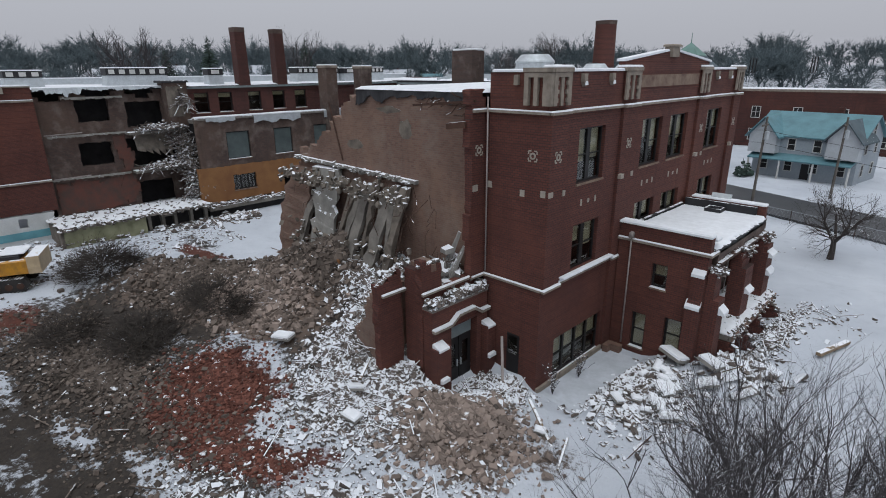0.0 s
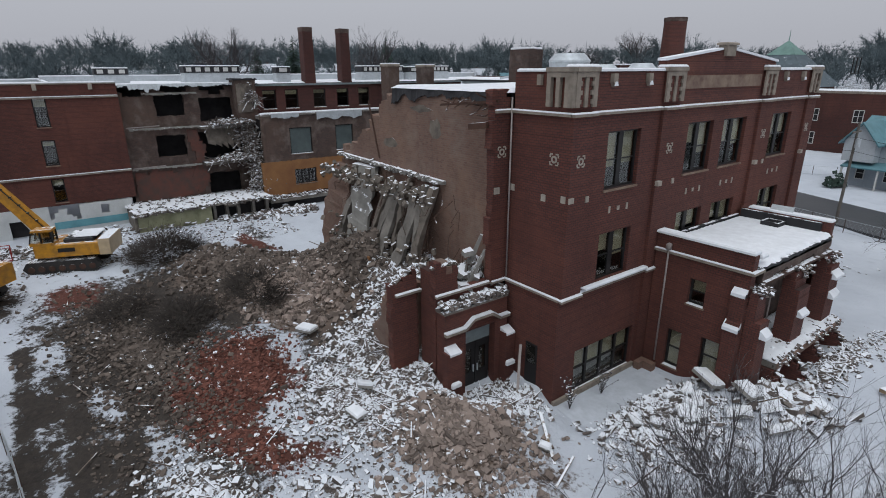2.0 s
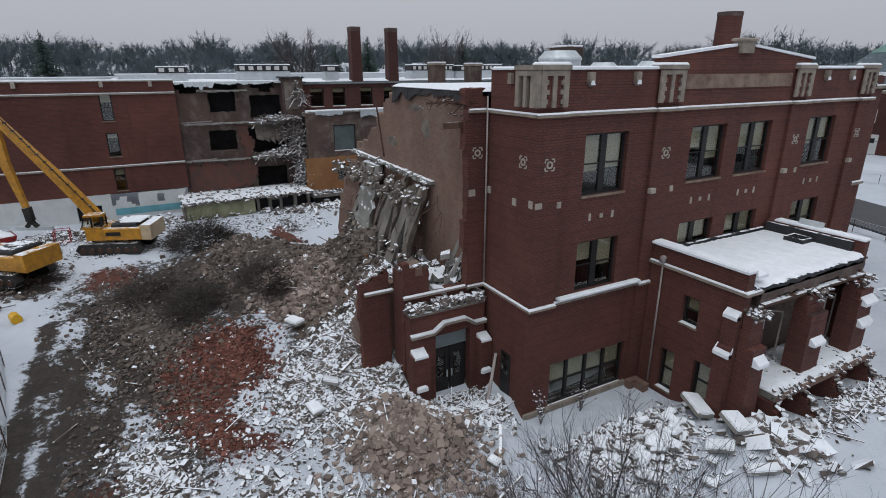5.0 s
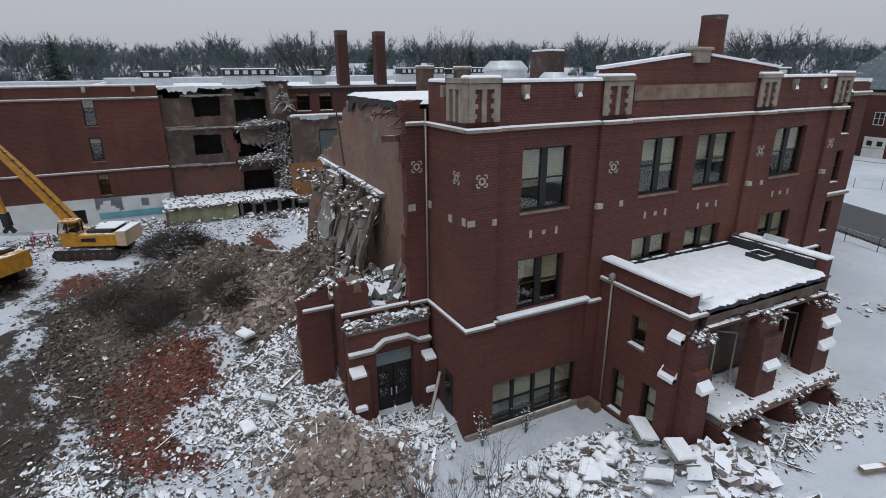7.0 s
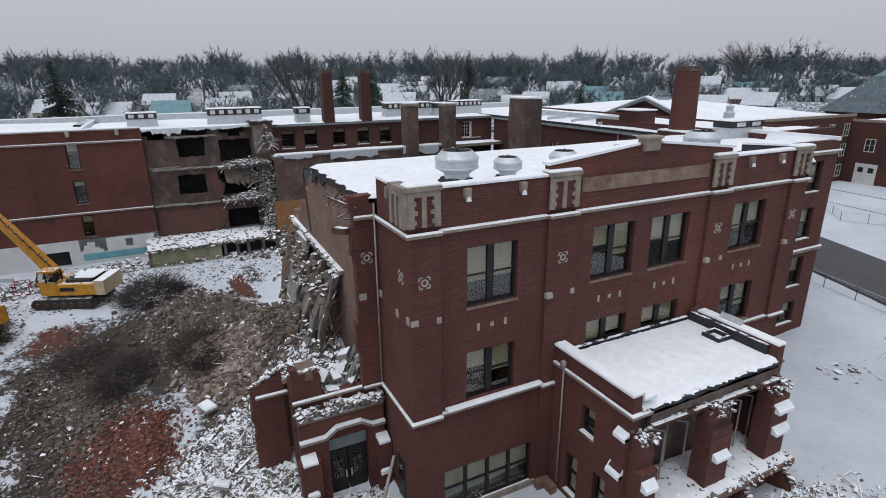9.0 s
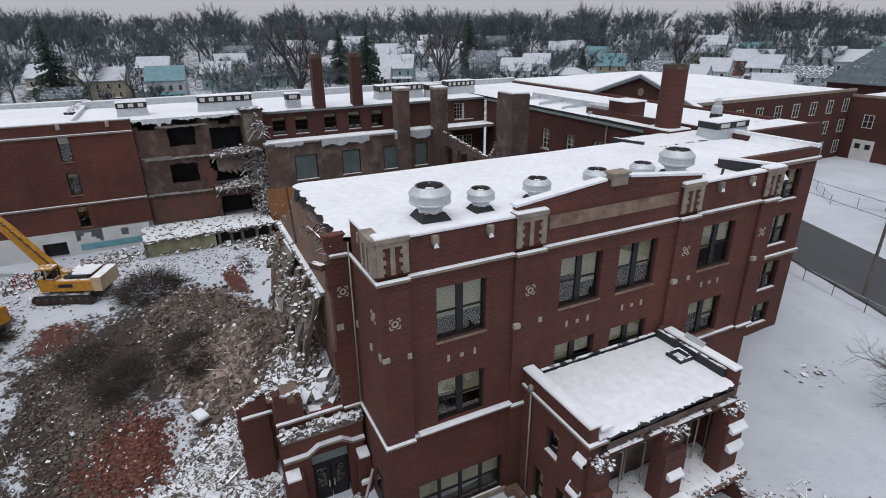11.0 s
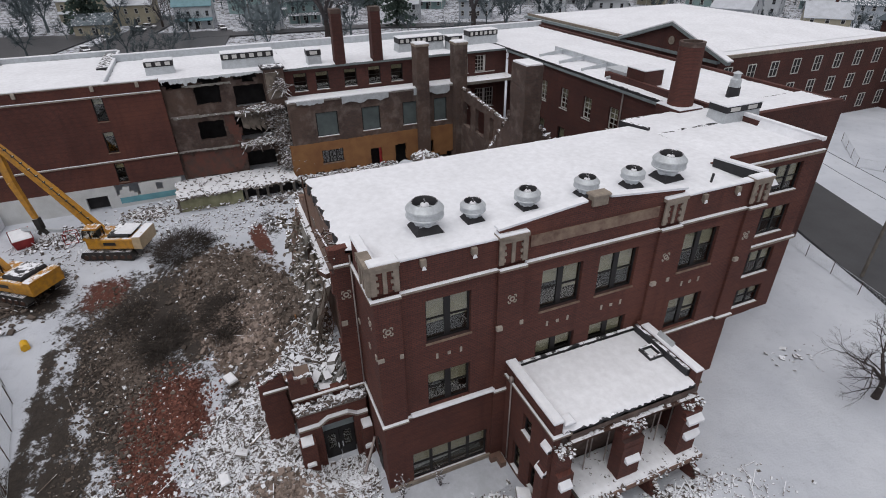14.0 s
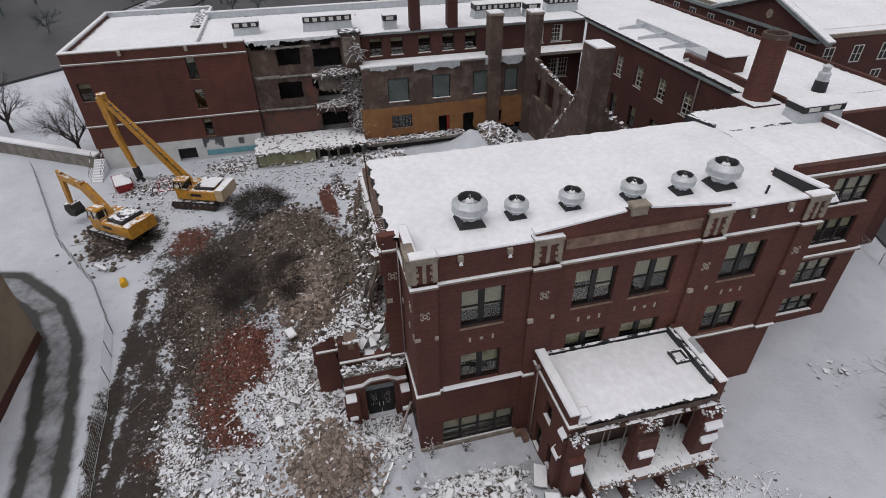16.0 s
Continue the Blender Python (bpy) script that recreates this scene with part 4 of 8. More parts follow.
q.box(FX + 0.003, PXF + 0.1, PY0 + 0.42, PY1 - 0.42, 6.0, 6.28)
roofp = part("roof", q, DARKMETAL, porch)
rngp = np.random.default_rng(5)
us, vs = np.linspace(FX + 0.3, PXF + 0.12, 30), np.linspace(PY0 + 0.44, PY1 - 0.5, 50)
v, f = [], []
for i, u in enumerate(us):
    for j, y in enumerate(vs):
        v.append((u + (rngp.uniform(-0.15, 0.1) if i == 29 else 0), y, 6.285 + (0.0 if i == 29 else 0.13 + 0.05 * rngp.random() * (i < 20 and j < 34))))
for i in range(29):
    for j in range(49):
        a = i * 50 + j
        f.append((a, a + 50, a + 51, a + 1))
part("roof_snow", Shape().add(v, f), SNOWM, roofp, "trodden snow on the pavilion roof", True)
w = Shape()
w.slab((FX + PXF) / 2 + 0.1, PY0 + 0.2, 6.925, PXF - FX - 0.15, 0.56, 0.16, 0.07)
part("coping_snow", Shape().slab((FX + PXF) / 2 + 0.3, PY1 - 0.2, 6.925, PXF - FX - 0.6, 0.5, 0.12, 0.05), SNOWM, porch)
part("coping_snow", Shape().slab(PXF - 0.2, PY0 + 0.75, 6.70, 0.6, 0.6, 0.18, 0.08), SNOWM, porch)
part("coping_snow", w, SNOWM, porch)
q = Shape()
q.box(FX + 0.3, PXF - 0.4, PY1 - 0.62, PY1 - 0.43, 6.28, 6.85)
q.box(FX + 0.02, FX + 0.2, PY0 + 0.45, PY1 - 0.5, 6.28, 6.5)
part("flashing", q, DARKMETAL, porch, "black roof flashing")
# torn front: fascia beam, three piers with broken snowy heads, deck and stubs
q = Shape()
grid_wall(q, "x", PXF + 0.1, -1, 0.35, np.arange(PY0 + 0.9, PY1 - 0.2, 0.25), np.arange(5.5, 6.3, 0.2), lambda u, z: z < 6.1 + 0.1 * math.sin(u * 3) and z > 5.6 + 0.12 * math.sin(u * 2.1), 0.07)
part("fascia", q, BRICK_DULL, porch, "charred torn fascia above the openings")
q = Shape().beam((PXF + 0.15, PY0 + 0.9, 5.55), (PXF + 0.15, PY1 - 0.1, 5.45), 0.25, 0.12)
part("lintel", q, RUST, porch, "rusty steel lintel")


def torn_pier(u0, u1, z0, z1, x0, x1, seed):
    r = np.random.default_rng(seed)
    s = Shape()
    n, rings = 9, []
    for k in range(n):
        za, zb = z0 + (z1 - z0) * k / n, z0 + (z1 - z0) * (k + 1) / n
        j = 0.10 * (k / n) ** 3
        rr = (x0 + r.uniform(0, j), x1 - r.uniform(0, j) - (0.25 if k > n - 3 else 0), u0 + r.uniform(0, j), u1 - r.uniform(0, j))
        rings += [(*rr, za), (*rr, zb)]
    s.stack(rings)
    p = part("pier", s, BRICK, porch)
    t = Shape()
    for k in range(70):
        t.chunk((r.uniform(x0, x1), r.uniform(u0, u1), z1 + r.uniform(-0.25, 0.25)), (0.17, 0.15, 0.10), r)
    part("broken_head", t, RUB_SNOW, p, "broken brick head under snow")
    for z in ((z0 + (z1 - z0) * 0.48,) if z0 > 0 else ()):
        t = Shape().add([(x1, u0 + 0.2, z), (x1 + 0.24, u0 + 0.2, z - 0.2), (x1 + 0.24, u1 - 0.2, z - 0.2), (x1, u1 - 0.2, z), (x1, u0 + 0.2, z - 0.32), (x1 + 0.24, u0 + 0.2, z - 0.32), (x1 + 0.24, u1 - 0.2, z - 0.32), (x1, u1 - 0.2, z - 0.32)],
                        [(0, 1, 2, 3), (4, 7, 6, 5), (0, 4, 5, 1), (1, 5, 6, 2), (2, 6, 7, 3), (0, 3, 7, 4)])
        part("weathering_stone", t, SNOWM, p, "sloping stone set-off under snow")
    return p


torn_pier(PY0 + 0.02, PY0 + 0.9, -0.5, 5.3, -7.6, -6.9, 1)
torn_pier(28.75, 30.0, 1.9, 5.4, -7.7, -6.9, 2)
torn_pier(32.5, 33.66, 1.9, 5.3, -7.7, -6.9, 3)
q = Shape()
q.box(-7.58, -7.0, PY1 - 1.1, PY1 - 0.02, -0.5, 4.9)
part("end_pier", q, BRICK, porch)
part("side_buttress", Shape().stack([(-8.25, -7.6, PY0 - 0.35, PY0 - 0.003, -0.5), (-8.25, -7.6, PY0 - 0.35, PY0 - 0.003, 3.6), (-8.2, -7.62, PY0 - 0.2, PY0 - 0.003, 3.9), (-8.2, -7.62, PY0 - 0.2, PY0 - 0.003, 5.2)]), BRICK, porch)


def wedge(x0, x1, y0, y1, z, rise_, way):
    """A sloping set-off stone under snow; way: the side to which it falls."""
    hi, lo = z + rise_, z
    zz = {"-y": (lo, lo, hi, hi), "+x": (hi, lo, lo, hi), "+y": (hi, hi, lo, lo)}[way]
    v = [(x, y, z - 0.14) for x, y in ((x0, y0), (x1, y0), (x1, y1), (x0, y1))] + [(x, y, h) for (x, y), h in zip(((x0, y0), (x1, y0), (x1, y1), (x0, y1)), zz)]
    return Shape().add(v, [(3, 2, 1, 0), (4, 5, 6, 7), (0, 1, 5, 4), (1, 2, 6, 5), (2, 3, 7, 6), (3, 0, 4, 7)])


for a in ((-8.28, -7.6, PY0 - 0.40, PY0 - 0.16, 3.58, 0.3, "-y"), (-8.22, -7.62, PY0 - 0.24, PY0 - 0.003, 5.17, 0.22, "-y"), (-6.9, -6.62, PY0 + 0.05, PY0 + 0.7, 3.5, 0.26, "+x"),
          (-8.2, -7.2, PY1 + 0.003, PY1 + 0.3, 4.5, 0.3, "+y"), (-8.2, -7.2, PY1 + 0.003, PY1 + 0.4, 3.2, 0.3, "+y"), (-7.0, -6.7, PY1 - 1.05, PY1 - 0.05, 3.4, 0.3, "+x"), (-7.0, -6.7, PY1 - 1.05, PY1 - 0.05, 4.4, 0.25, "+x")):
    part("weathering_stone", wedge(*a), SNOWM, porch, "sloping stone set-off under snow")
q = Shape().box(-8.9, -6.5, 26.5, 34.0, 1.55, 1.85)
deck = part("deck", q, CONC, porch, "broken concrete porch deck")
q = Shape()
us, vs = np.linspace(-8.9, -6.55, 12), np.linspace(26.5, 34.0, 40)
v = [(u, y, 1.853 + 0.12 * (0 < i < 11) * (0 < j < 39) + 0.06 * rngp.random()) for i, u in enumerate(us) for j, y in enumerate(vs)]
f = [(i * 40 + j, i * 40 + 40 + j, i * 40 + 41 + j, i * 40 + j + 1) for i in range(11) for j in range(39)]
part("deck_snow", q.add(v, f), SNOWM, deck, "snow drift on the deck", True)
q = Shape()
for k in range(260):
    y = rngp.uniform(26.5, 34.0)
    q.chunk((rngp.uniform(-8.7, -6.5) if k % 2 else -6.5 + rngp.normal(0, 0.12), y, 1.98 if k % 2 else 1.8 + rngp.uniform(-0.15, 0.15)), tuple(rngp.uniform(0.06, 0.2, 3)), rngp)
tagged(part("deck_rubble", q, RUB_SNOW), "snowy broken brick strewn over the porch deck", "rubble", kind="stuff")
q = Shape().box(-6.5, -6.42, 26.5, 34.0, 1.60, 1.85)
part("deck_edge", q, BRICK_IN, deck)
for y in (26.6, 28.6, 30.8, 33.5):
    s = Shape()
    r = np.random.default_rng(int(y * 10))
    rings = []
    for k in range(6, -1, -1):
        e = -6.5 + 0.22 * k + r.uniform(-0.06, 0.06)
        rings += [(-8.4, e, y - 0.2, y + 0.22, 1.5 - 0.28 * (k + 1)), (-8.4, e, y - 0.2, y + 0.22, 1.5 - 0.28 * k)]
    s.stack(rings)
    part("buttress_stub", s, BRICK, porch)
    s = Shape()
    for k in range(16):
        t = k / 16
        s.chunk((-6.45 + 1.5 * t, y + r.uniform(-0.15, 0.15), 1.5 - 1.9 * t), (0.22, 0.3, 0.14), r)
    tagged(part("stepped_snow", s, RUB_SNOW, porch), "", kind="stuff")
q = Shape().box(-9.2, -9.0, 25.5, 33.3, 0.0, 6.0)
part("inner_wall", q, BRICK_DULL, porch)
for y in (27.0, 28.3, 31.6, 32.4):
    q = Shape()
    a = (-8.6, y, 1.95)
    for p, r in (((0, 0, 0), (0, 0, 2.4)), ((0, 0, 2.4), (0.5, 0.55, 2.4)), ((0.5, 0.55, 2.4), (0.5, 0.55, 0))):
        q.tube([a[k] + p[k] for k in range(3)], [a[k] + r[k] for k in range(3)], 0.04, n=5)
    part("bent_door_frame", q, PIPE, porch, "bare bent metal door frame")
q = Shape()
for x0, x1, y0, y1 in ((-10.5, -9.6, 32.2, 32.3), (-10.5, -9.6, 32.95, 33.05), (-10.5, -10.4, 32.3, 32.95), (-9.7, -9.6, 32.3, 32.95)):
    q.box(x0, x1, y0, y1, 6.35, 6.62)
hatch = tagged(part("roof_hatch", q, DARKMETAL), "open square roof hatch rising from snow", "hatch")
# Shallow near-black block paints the shade down the open hatch.
q = Shape().box(-10.4, -9.7, 32.3, 32.95, 6.3, 6.40)
part("well", q, ROOM_SHADE, hatch)
q = Shape().add([(-10.6, 33.1, 6.55), (-9.5, 33.1, 6.55), (-9.5, 33.55, 7.3), (-10.6, 33.55, 7.3), (-10.6, 33.17, 6.5), (-9.5, 33.17, 6.5), (-9.5, 33.62, 7.25), (-10.6, 33.62, 7.25)],
                [(0, 1, 2, 3), (7, 6, 5, 4), (0, 4, 5, 1), (1, 5, 6, 2), (2, 6, 7, 3), (3, 7, 4, 0)])
part("hatch_lid", q, METAL, hatch, "snowy metal hatch lid tipped open")
q = Shape().tube((-11.35, PY0 - 0.1, 0.4), (-11.35, PY0 - 0.1, 6.3), 0.042, n=8)
q.slab(-11.35, PY0 - 0.12, 6.25, 0.22, 0.2, 0.32, 0.06)
part("drainpipe", q, PIPE, porch, "pale metal drainpipe with rain head", True)

# ---- small side entrance in the notch ----
ent = empty("side_entrance", "small brick side entrance with dark double door", "entrance")
EX, EY0, EY1 = -15.05, 14.55, 18.2
q = Shape()
holed_wall(q, "x", EX, -1, 0.4, EY0, EY1, -0.4, 3.4, [(15.7, 17.45, -0.4, 3.3)])
q.box(EX - 0.4, EX - 0.03, EY0, EY1, 3.4, 4.4)
q.box(-15.64, EX - 0.4, EY0, EY0 + 0.4, -0.4, 4.4)
part("front_wall", q, BRICK, ent)
for y0, y1 in ((14.4, 15.25), (17.75, 18.35)):
    part("buttress", Shape().box(EX + 0.003, EX + 0.42, y0, y1, -0.4, 2.75), BRICK, ent)
for y0, y1 in ((14.5, 15.12), (17.78, 18.3)):
    for z in (1.1, 2.75):
        s = Shape().add([(EX, y0, z + 0.2), (EX + 0.47, y0, z), (EX + 0.47, y1, z), (EX, y1, z + 0.2), (EX, y0, z - 0.1), (EX + 0.47, y0, z - 0.1), (EX + 0.47, y1, z - 0.1), (EX, y1, z - 0.1)],
                        [(0, 1, 2, 3), (4, 7, 6, 5), (0, 4, 5, 1), (1, 5, 6, 2), (2, 6, 7, 3), (0, 3, 7, 4)]) if z > 2 else Shape().slab(EX + 0.45, (y0 + y1) / 2, z, 0.2, 0.5, 0.24, 0.07)
        part("set_off_stone", s, SNOWM, ent, "pale stone set-off under snow")
q = Shape()
arch = [(14.5, 3.46), (15.6, 3.46), (16.1, 3.8), (17.1, 3.8), (17.6, 3.46), (18.2, 3.46), (18.2, 3.58), (17.64, 3.58), (17.14, 3.92), (16.06, 3.92), (15.56, 3.58), (14.5, 3.58)]
for a, b in zip(range(5), range(10, 4, -1)):
    u = [arch[a], arch[a + 1], arch[b], arch[b + 1]]
    q.prism(u, "x", EX - 0.01, EX + 0.20)
b = part("hood_mould", q, STONE, ent, "stepped stone hood mould over the door")
s = Shape()
for a, c in zip(range(5), range(10, 4, -1)):
    (u0, z0), (u1, z1) = arch[c + 1], arch[c]
    s.prism([(u0, z0 + 0.003), (u1, z1 + 0.003), (u1, z1 + 0.06), (u0, z0 + 0.06)], "x", EX - 0.01, EX + 0.21)
part("snow", s, SNOWM, b)
q = Shape().box(-15.66, EX + 0.02, EY0 - 0.02, EY1, 4.4, 4.5)
part("flat_roof", q, CONC, ent)
q = Shape()
re = np.random.default_rng(21)
for k in range(170):
    q.chunk((re.uniform(-15.6, -15.0), re.uniform(EY0, EY1), 4.52 + re.uniform(0, 0.3)), (0.26, 0.24, 0.2), re)
tagged(part("roof_debris", q, RUB_SNOW), "snowy broken brick heaped on the entrance roof", "rubble", kind="stuff")
part("transom_panel", Shape().box(-15.5, -15.44, 15.7, 17.45, 2.45, 3.3), GUTTER, ent, "grey boarded transom")
for a, b in ((15.74, 16.55), (16.6, 17.41)):
    q = Shape()
    holed_wall(q, "x", -15.42, -1, 0.06, a, b, -0.2, 2.42, [(a + 0.2, b - 0.2, 0.9, 2.1)])
    d = part("door", q, FRAME, ent, "dark panelled entrance door")
    part("pane", Shape().box(-15.46, -15.45, a + 0.2, b - 0.2, 0.9, 2.1), GLASS, d)
    part("handle", Shape().box(-15.42, -15.36, (b - 0.12) if a < 16 else a + 0.07, (b - 0.07) if a < 16 else a + 0.12, 0.9, 1.25), METAL, d)
# Solid near-black block behind the doors stands for unlit depth.
part("lobby", Shape().box(-16.2, -15.6, 15.5, 17.6, -0.3, 3.35), ROOM_SHADE, ent)

# wall of the lost south part: what stands above and beside the entrance
rw = empty("broken_south_wall", "broken brick wall stub beside the side entrance", "wall")
q = Shape()
grid_wall(q, "x", -15.66, -1, 0.4, [14.5, 14.8, 15.1, 15.4, 15.7, 16.2, 17.0, 18.4], np.arange(-0.3, 6.7, 0.3), lambda u, z: z < (6.3 + 0.2 * math.sin(u * 4) if u < 15.7 else 4.95), 0.06)
part("upper_wall", q, BRICK, rw)
q = Shape()
grid_wall(q, "x", -16.8, -1, 0.4, np.arange(13.0, 14.52, 0.19), np.arange(-0.4, 6.6, 0.25), lambda u, z: z < 5.55 + (u - 13.2) * 0.5, 0.07)
q.box(-16.79, -15.71, 14.53, 14.9, -0.3, 6.1)
part("outer_wall", q, BRICK, rw)
q = Shape()
grid_wall(q, "y", 13.15, 1, 0.35, np.arange(-19.0, -17.15, 0.2), np.arange(-0.3, 5.6, 0.22), lambda u, z: z < 5.4 + (u + 17.2) * 1.7 + 0.2 * math.sin(u * 7), 0.08)
part("inner_face", q, BRICK_IN, rw, "tan inner face of the broken wall")
q, w = Shape(), Shape()
for x, y0, y1 in ((-15.66, 14.5, 18.3), (-16.8, 13.2, 14.5)):
    q.box(x + 0.003, x + 0.14, y0 - 0.02, y1, 5.03, 5.12)
    w.box(x + 0.003, x + 0.14, y0 - 0.02, y1, 5.123, 5.19, cut=0.04)
b = part("belt_course", q, STONE, rw)
part("snow", w, SNOWM, b)
q = Shape()
for k in range(60):
    u = re.uniform(13.1, 15.7)
    q.chunk((-16.98 if u < 14.5 else -15.85, u, (5.6 + (u - 13.2) * 0.5) if u < 14.5 else 6.35), (0.3, 0.22, 0.12), re)
part("snowy_top", q, RUB_SNOW, rw, "loose bricks under snow on the wall top")
part("floor_stub", Shape().box(-19.2, -16.07, 14.9, 18.05, 4.2, 4.75), CONC, rw, "stub of the lost floor behind the wall")
part("wall_core", Shape().box(-16.79, -15.68, 14.9, 15.65, 4.75, 6.3), BRICK_IN, rw)
part("core_fill", Shape().box(-17.6, -17.21, 13.3, 14.9, -0.3, 5.2), BRICK_IN, rw)
q = Shape()
for k in range(170):
    q.chunk((re.uniform(-19.3, -16.2), re.uniform(15.0, 17.9), 4.75 + re.uniform(0, 0.45)), (0.4, 0.34, 0.24), re)
part("floor_debris", q, RUB_SNOW, rw, "snowy debris lying on the floor stub")
part("prop", Shape().beam((-13.3, 17.3, 0.5), (-14.2, 18.3, 2.2), 0.12, 0.12), PIPE, None)
tagged(bpy.data.objects["prop"], "pale timber leaning beside the entrance door", "timber")
bpy.data.objects["prop"].name = "leaning_timber"
b = tagged(part("door_1", Shape().box(-13.95, -13.25, LY - 0.03, LY - 0.002, 0.3, 2.5), FRAME), "dark recessed side door with a glass light", "door", kind="structure")
part("pane", Shape().box(-13.85, -13.35, LY - 0.05, LY - 0.033, 1.5, 2.4), GLASS, b)

rs = np.random.default_rng(91)
for x, y, hgt_ in ((-11.6, 18.9, 1.6), (-11.5, 21.0, 1.5)):
    q = Shape()
    for k in range(16):
        p = Vector((x, y, -0.1))
        d = Vector((rs.normal(0, 0.18), rs.normal(0, 0.18), 1)).normalized()
        for i in range(4):
            e_ = p + d * hgt_ * 0.25 * rs.uniform(0.7, 1.1)
            q.tube(p, e_, 0.012 - 0.002 * i, n=3, caps=False)
            p = e_
            d = (d + Vector(rs.normal(0, 0.16, 3).tolist())).normalized()
            q.chunk(p, (0.07, 0.07, 0.06), rs)
    tagged(part("dry_weed", q, FROST), "dry frosted weed beside the ground floor windows", "weed")
# concrete walk in the angle of the walls
q = Shape().box(FX + 0.14, -9.4, 18.3, 25.0, -0.5, -0.10)
tagged(part("area_walk", q, SNOWG), "snow covered walk along the ground floor windows", "pavement", kind="structure")
q = Shape()
q.box(-11.7, -11.2, 24.55, 24.9, -0.12, 0.3)
q.box(-12.0, -11.7, 24.2, 24.9, -0.12, 0.3)
tagged(part("curb_wall", q, BRICK_IN), "low stone curb in the corner of the walk", "curb", kind="structure")

# ---- the wings behind ----
wing = empty("north_wing", "long flat roofed brick school wing round the court", "building")
WX = -15.9
wh = [(46.0, 49.2, 10.5, 12.5), (46.0, 49.2, 7.3, 9.4), (46.0, 49.2, 3.9, 6.0), (46.0, 49.2, 1.1, 2.7)]
q = Shape()
holed_wall(q, "x", WX, -1, 0.4, 42.6, 50.6, -0.6, 13.75, wh)
q.box(WX - 0.4, FX - 0.4, 41.0, 41.4, -0.6, 13.6)
part("east_wall", q, BRICK, wing)
for a, b, c, d in wh:
    window(wing, "x", WX, -1, a, b, c, d, 3, 0.55, label="three light dark sash window with blinds")
for z in (12.9, 6.35):
    b = part("belt_course", Shape().box(WX + 0.003, WX + 0.15, 43.0, 50.75, z, z + 0.18), STONE, wing)
    part("snow", Shape().box(WX + 0.003, WX + 0.16, 43.0, 50.75, z + 0.183, z + 0.27, cut=0.04), SNOWM, b)
q = Shape()
q.box(-38.5, WX - 0.4, 50.2, 50.6, -0.6, 13.7)
q.box(-70, -22.5, 62.0, 62.4, -0.6, 13.3)
q.box(-22.9, -22.44, 50.6, 62.0, -0.6, 13.5)
part("north_wall", q, BRICK2, wing)
cw = [(-49.0 + k * 4.2, -47.6 + k * 4.2, 8.6, 10.8) for k in range(5)]
q = Shape()
holed_wall(q, "y", 49.6, 1, 0.4, -57.0, -26.0, -0.6, 12.6, cw + [(a, b, 4.0, 6.4) for a, b, _, _ in cw])
part("court_wall", q, BRICK2, wing)
for a, b, c, d in cw:
    window(wing, "y", 49.6, 1, a, b, c, d, 1, 0.5, WHITEF, grid=1, snow=False)
    window(wing, "y", 49.6, 1, a, b, 4.0, 6.4, 1, 0.4, snow=False)
q = Shape()
q.box(-57, -26, 49.35, 49.6, 12.55, 12.8)
q.box(-26.2, -25.9, 42.4, 49.6, 12.55, 12.8)
part("gutter", q, GUTTER, wing, "grey green metal gutter")
q = Shape().tube((-34.6, 49.5, 2), (-34.6, 49.5, 12.5), 0.08, n=6)
part("drainpipe", q, PIPE, wing)
# lean-to strip with skylight kerbs over the court wall
q = Shape()
for k in range(4):
    x = -50.0 + 4.1 * k
    q.beam((x, 49.8, 13.2), (x + 0.2, 52.8, 13.55), 0.2, 0.35)
q.beam((-51.5, 52.9, 13.55), (-36.5, 52.9, 13.55), 0.2, 0.5)
part("skylight_kerb", q, METAL, wing, "grey metal skylight kerbs under snow")

west = empty("west_wing", "long brick school wing with collapsed rooms", "building")
lw = [(2.6, 3.6, 9.7, 12.15), (2.6, 3.6, 6.4, 8.6), (2.65, 3.6, 3.1, 5.2), (-8.6, -7.3, 8.3, 10.2)]
q = Shape()
holed_wall(q, "x", -56.8, -1, 0.4, -9.2, 9.0, 2.85, 13.2, lw)
q.box(-75.5, -57.2, -9.2, -8.8, -0.6, 13.2)
part("east_wall", q, BRICK, west)
for a, b, c, d in lw:
    window(west, "x", -56.8, -1, a, b, c, d, 1, 0.22, snow=False, label="narrow sash window with a pale blind")
q = Shape()
holed_wall(q, "x", -56.78, -1, 0.4, -8.8, 2.0, -0.6, 2.85, [(-0.95, 1.1, -0.6, 1.85)])
part("painted_wall", q, WHITEP, west, "white painted wall of the lost annexe")
# Added near-black backings: painted shade behind the windows and garage opening.
part("inner_dark", Shape().box(-59.6, -59.5, -8.7, 9.0, 2.3, 12.5), ROOM_SHADE, west)
part("garage_dark", Shape().box(-58.6, -57.6, -1.5, 1.6, -0.5, 2.2), ROOM_SHADE, west)
q = Shape()
grid_wall(q, "x", -56.76, -1, 0.35, np.arange(2.0, 8.9, 0.33), np.arange(-0.5, 2.9, 0.27), lambda u, z: not (z > 2.0 + 0.5 * math.sin(u * 2.7) and u < 4.2) and not (abs(u - 6.3) < 0.4 and 1.7 < z < 2.4), 0.06)
part("painted_wall", q, WHITEP, west, "white painted wall of the lost annexe")
part("teal_band", Shape().box(-56.757, -56.72, 2.2, 8.5, 0.7, 1.35), TEALP, west, "teal painted dado band")
for z in (12.05, 5.35):
    b = part("belt_course", Shape().box(-56.797, -56.68, -9.3, 9.0, z, z + 0.14), STONE, west)
    part("snow", Shape().box(-56.797, -56.67, -9.3, 9.0, z + 0.143, z + 0.2, cut=0.03), SNOWM, b)
q, w = Shape(), Shape()
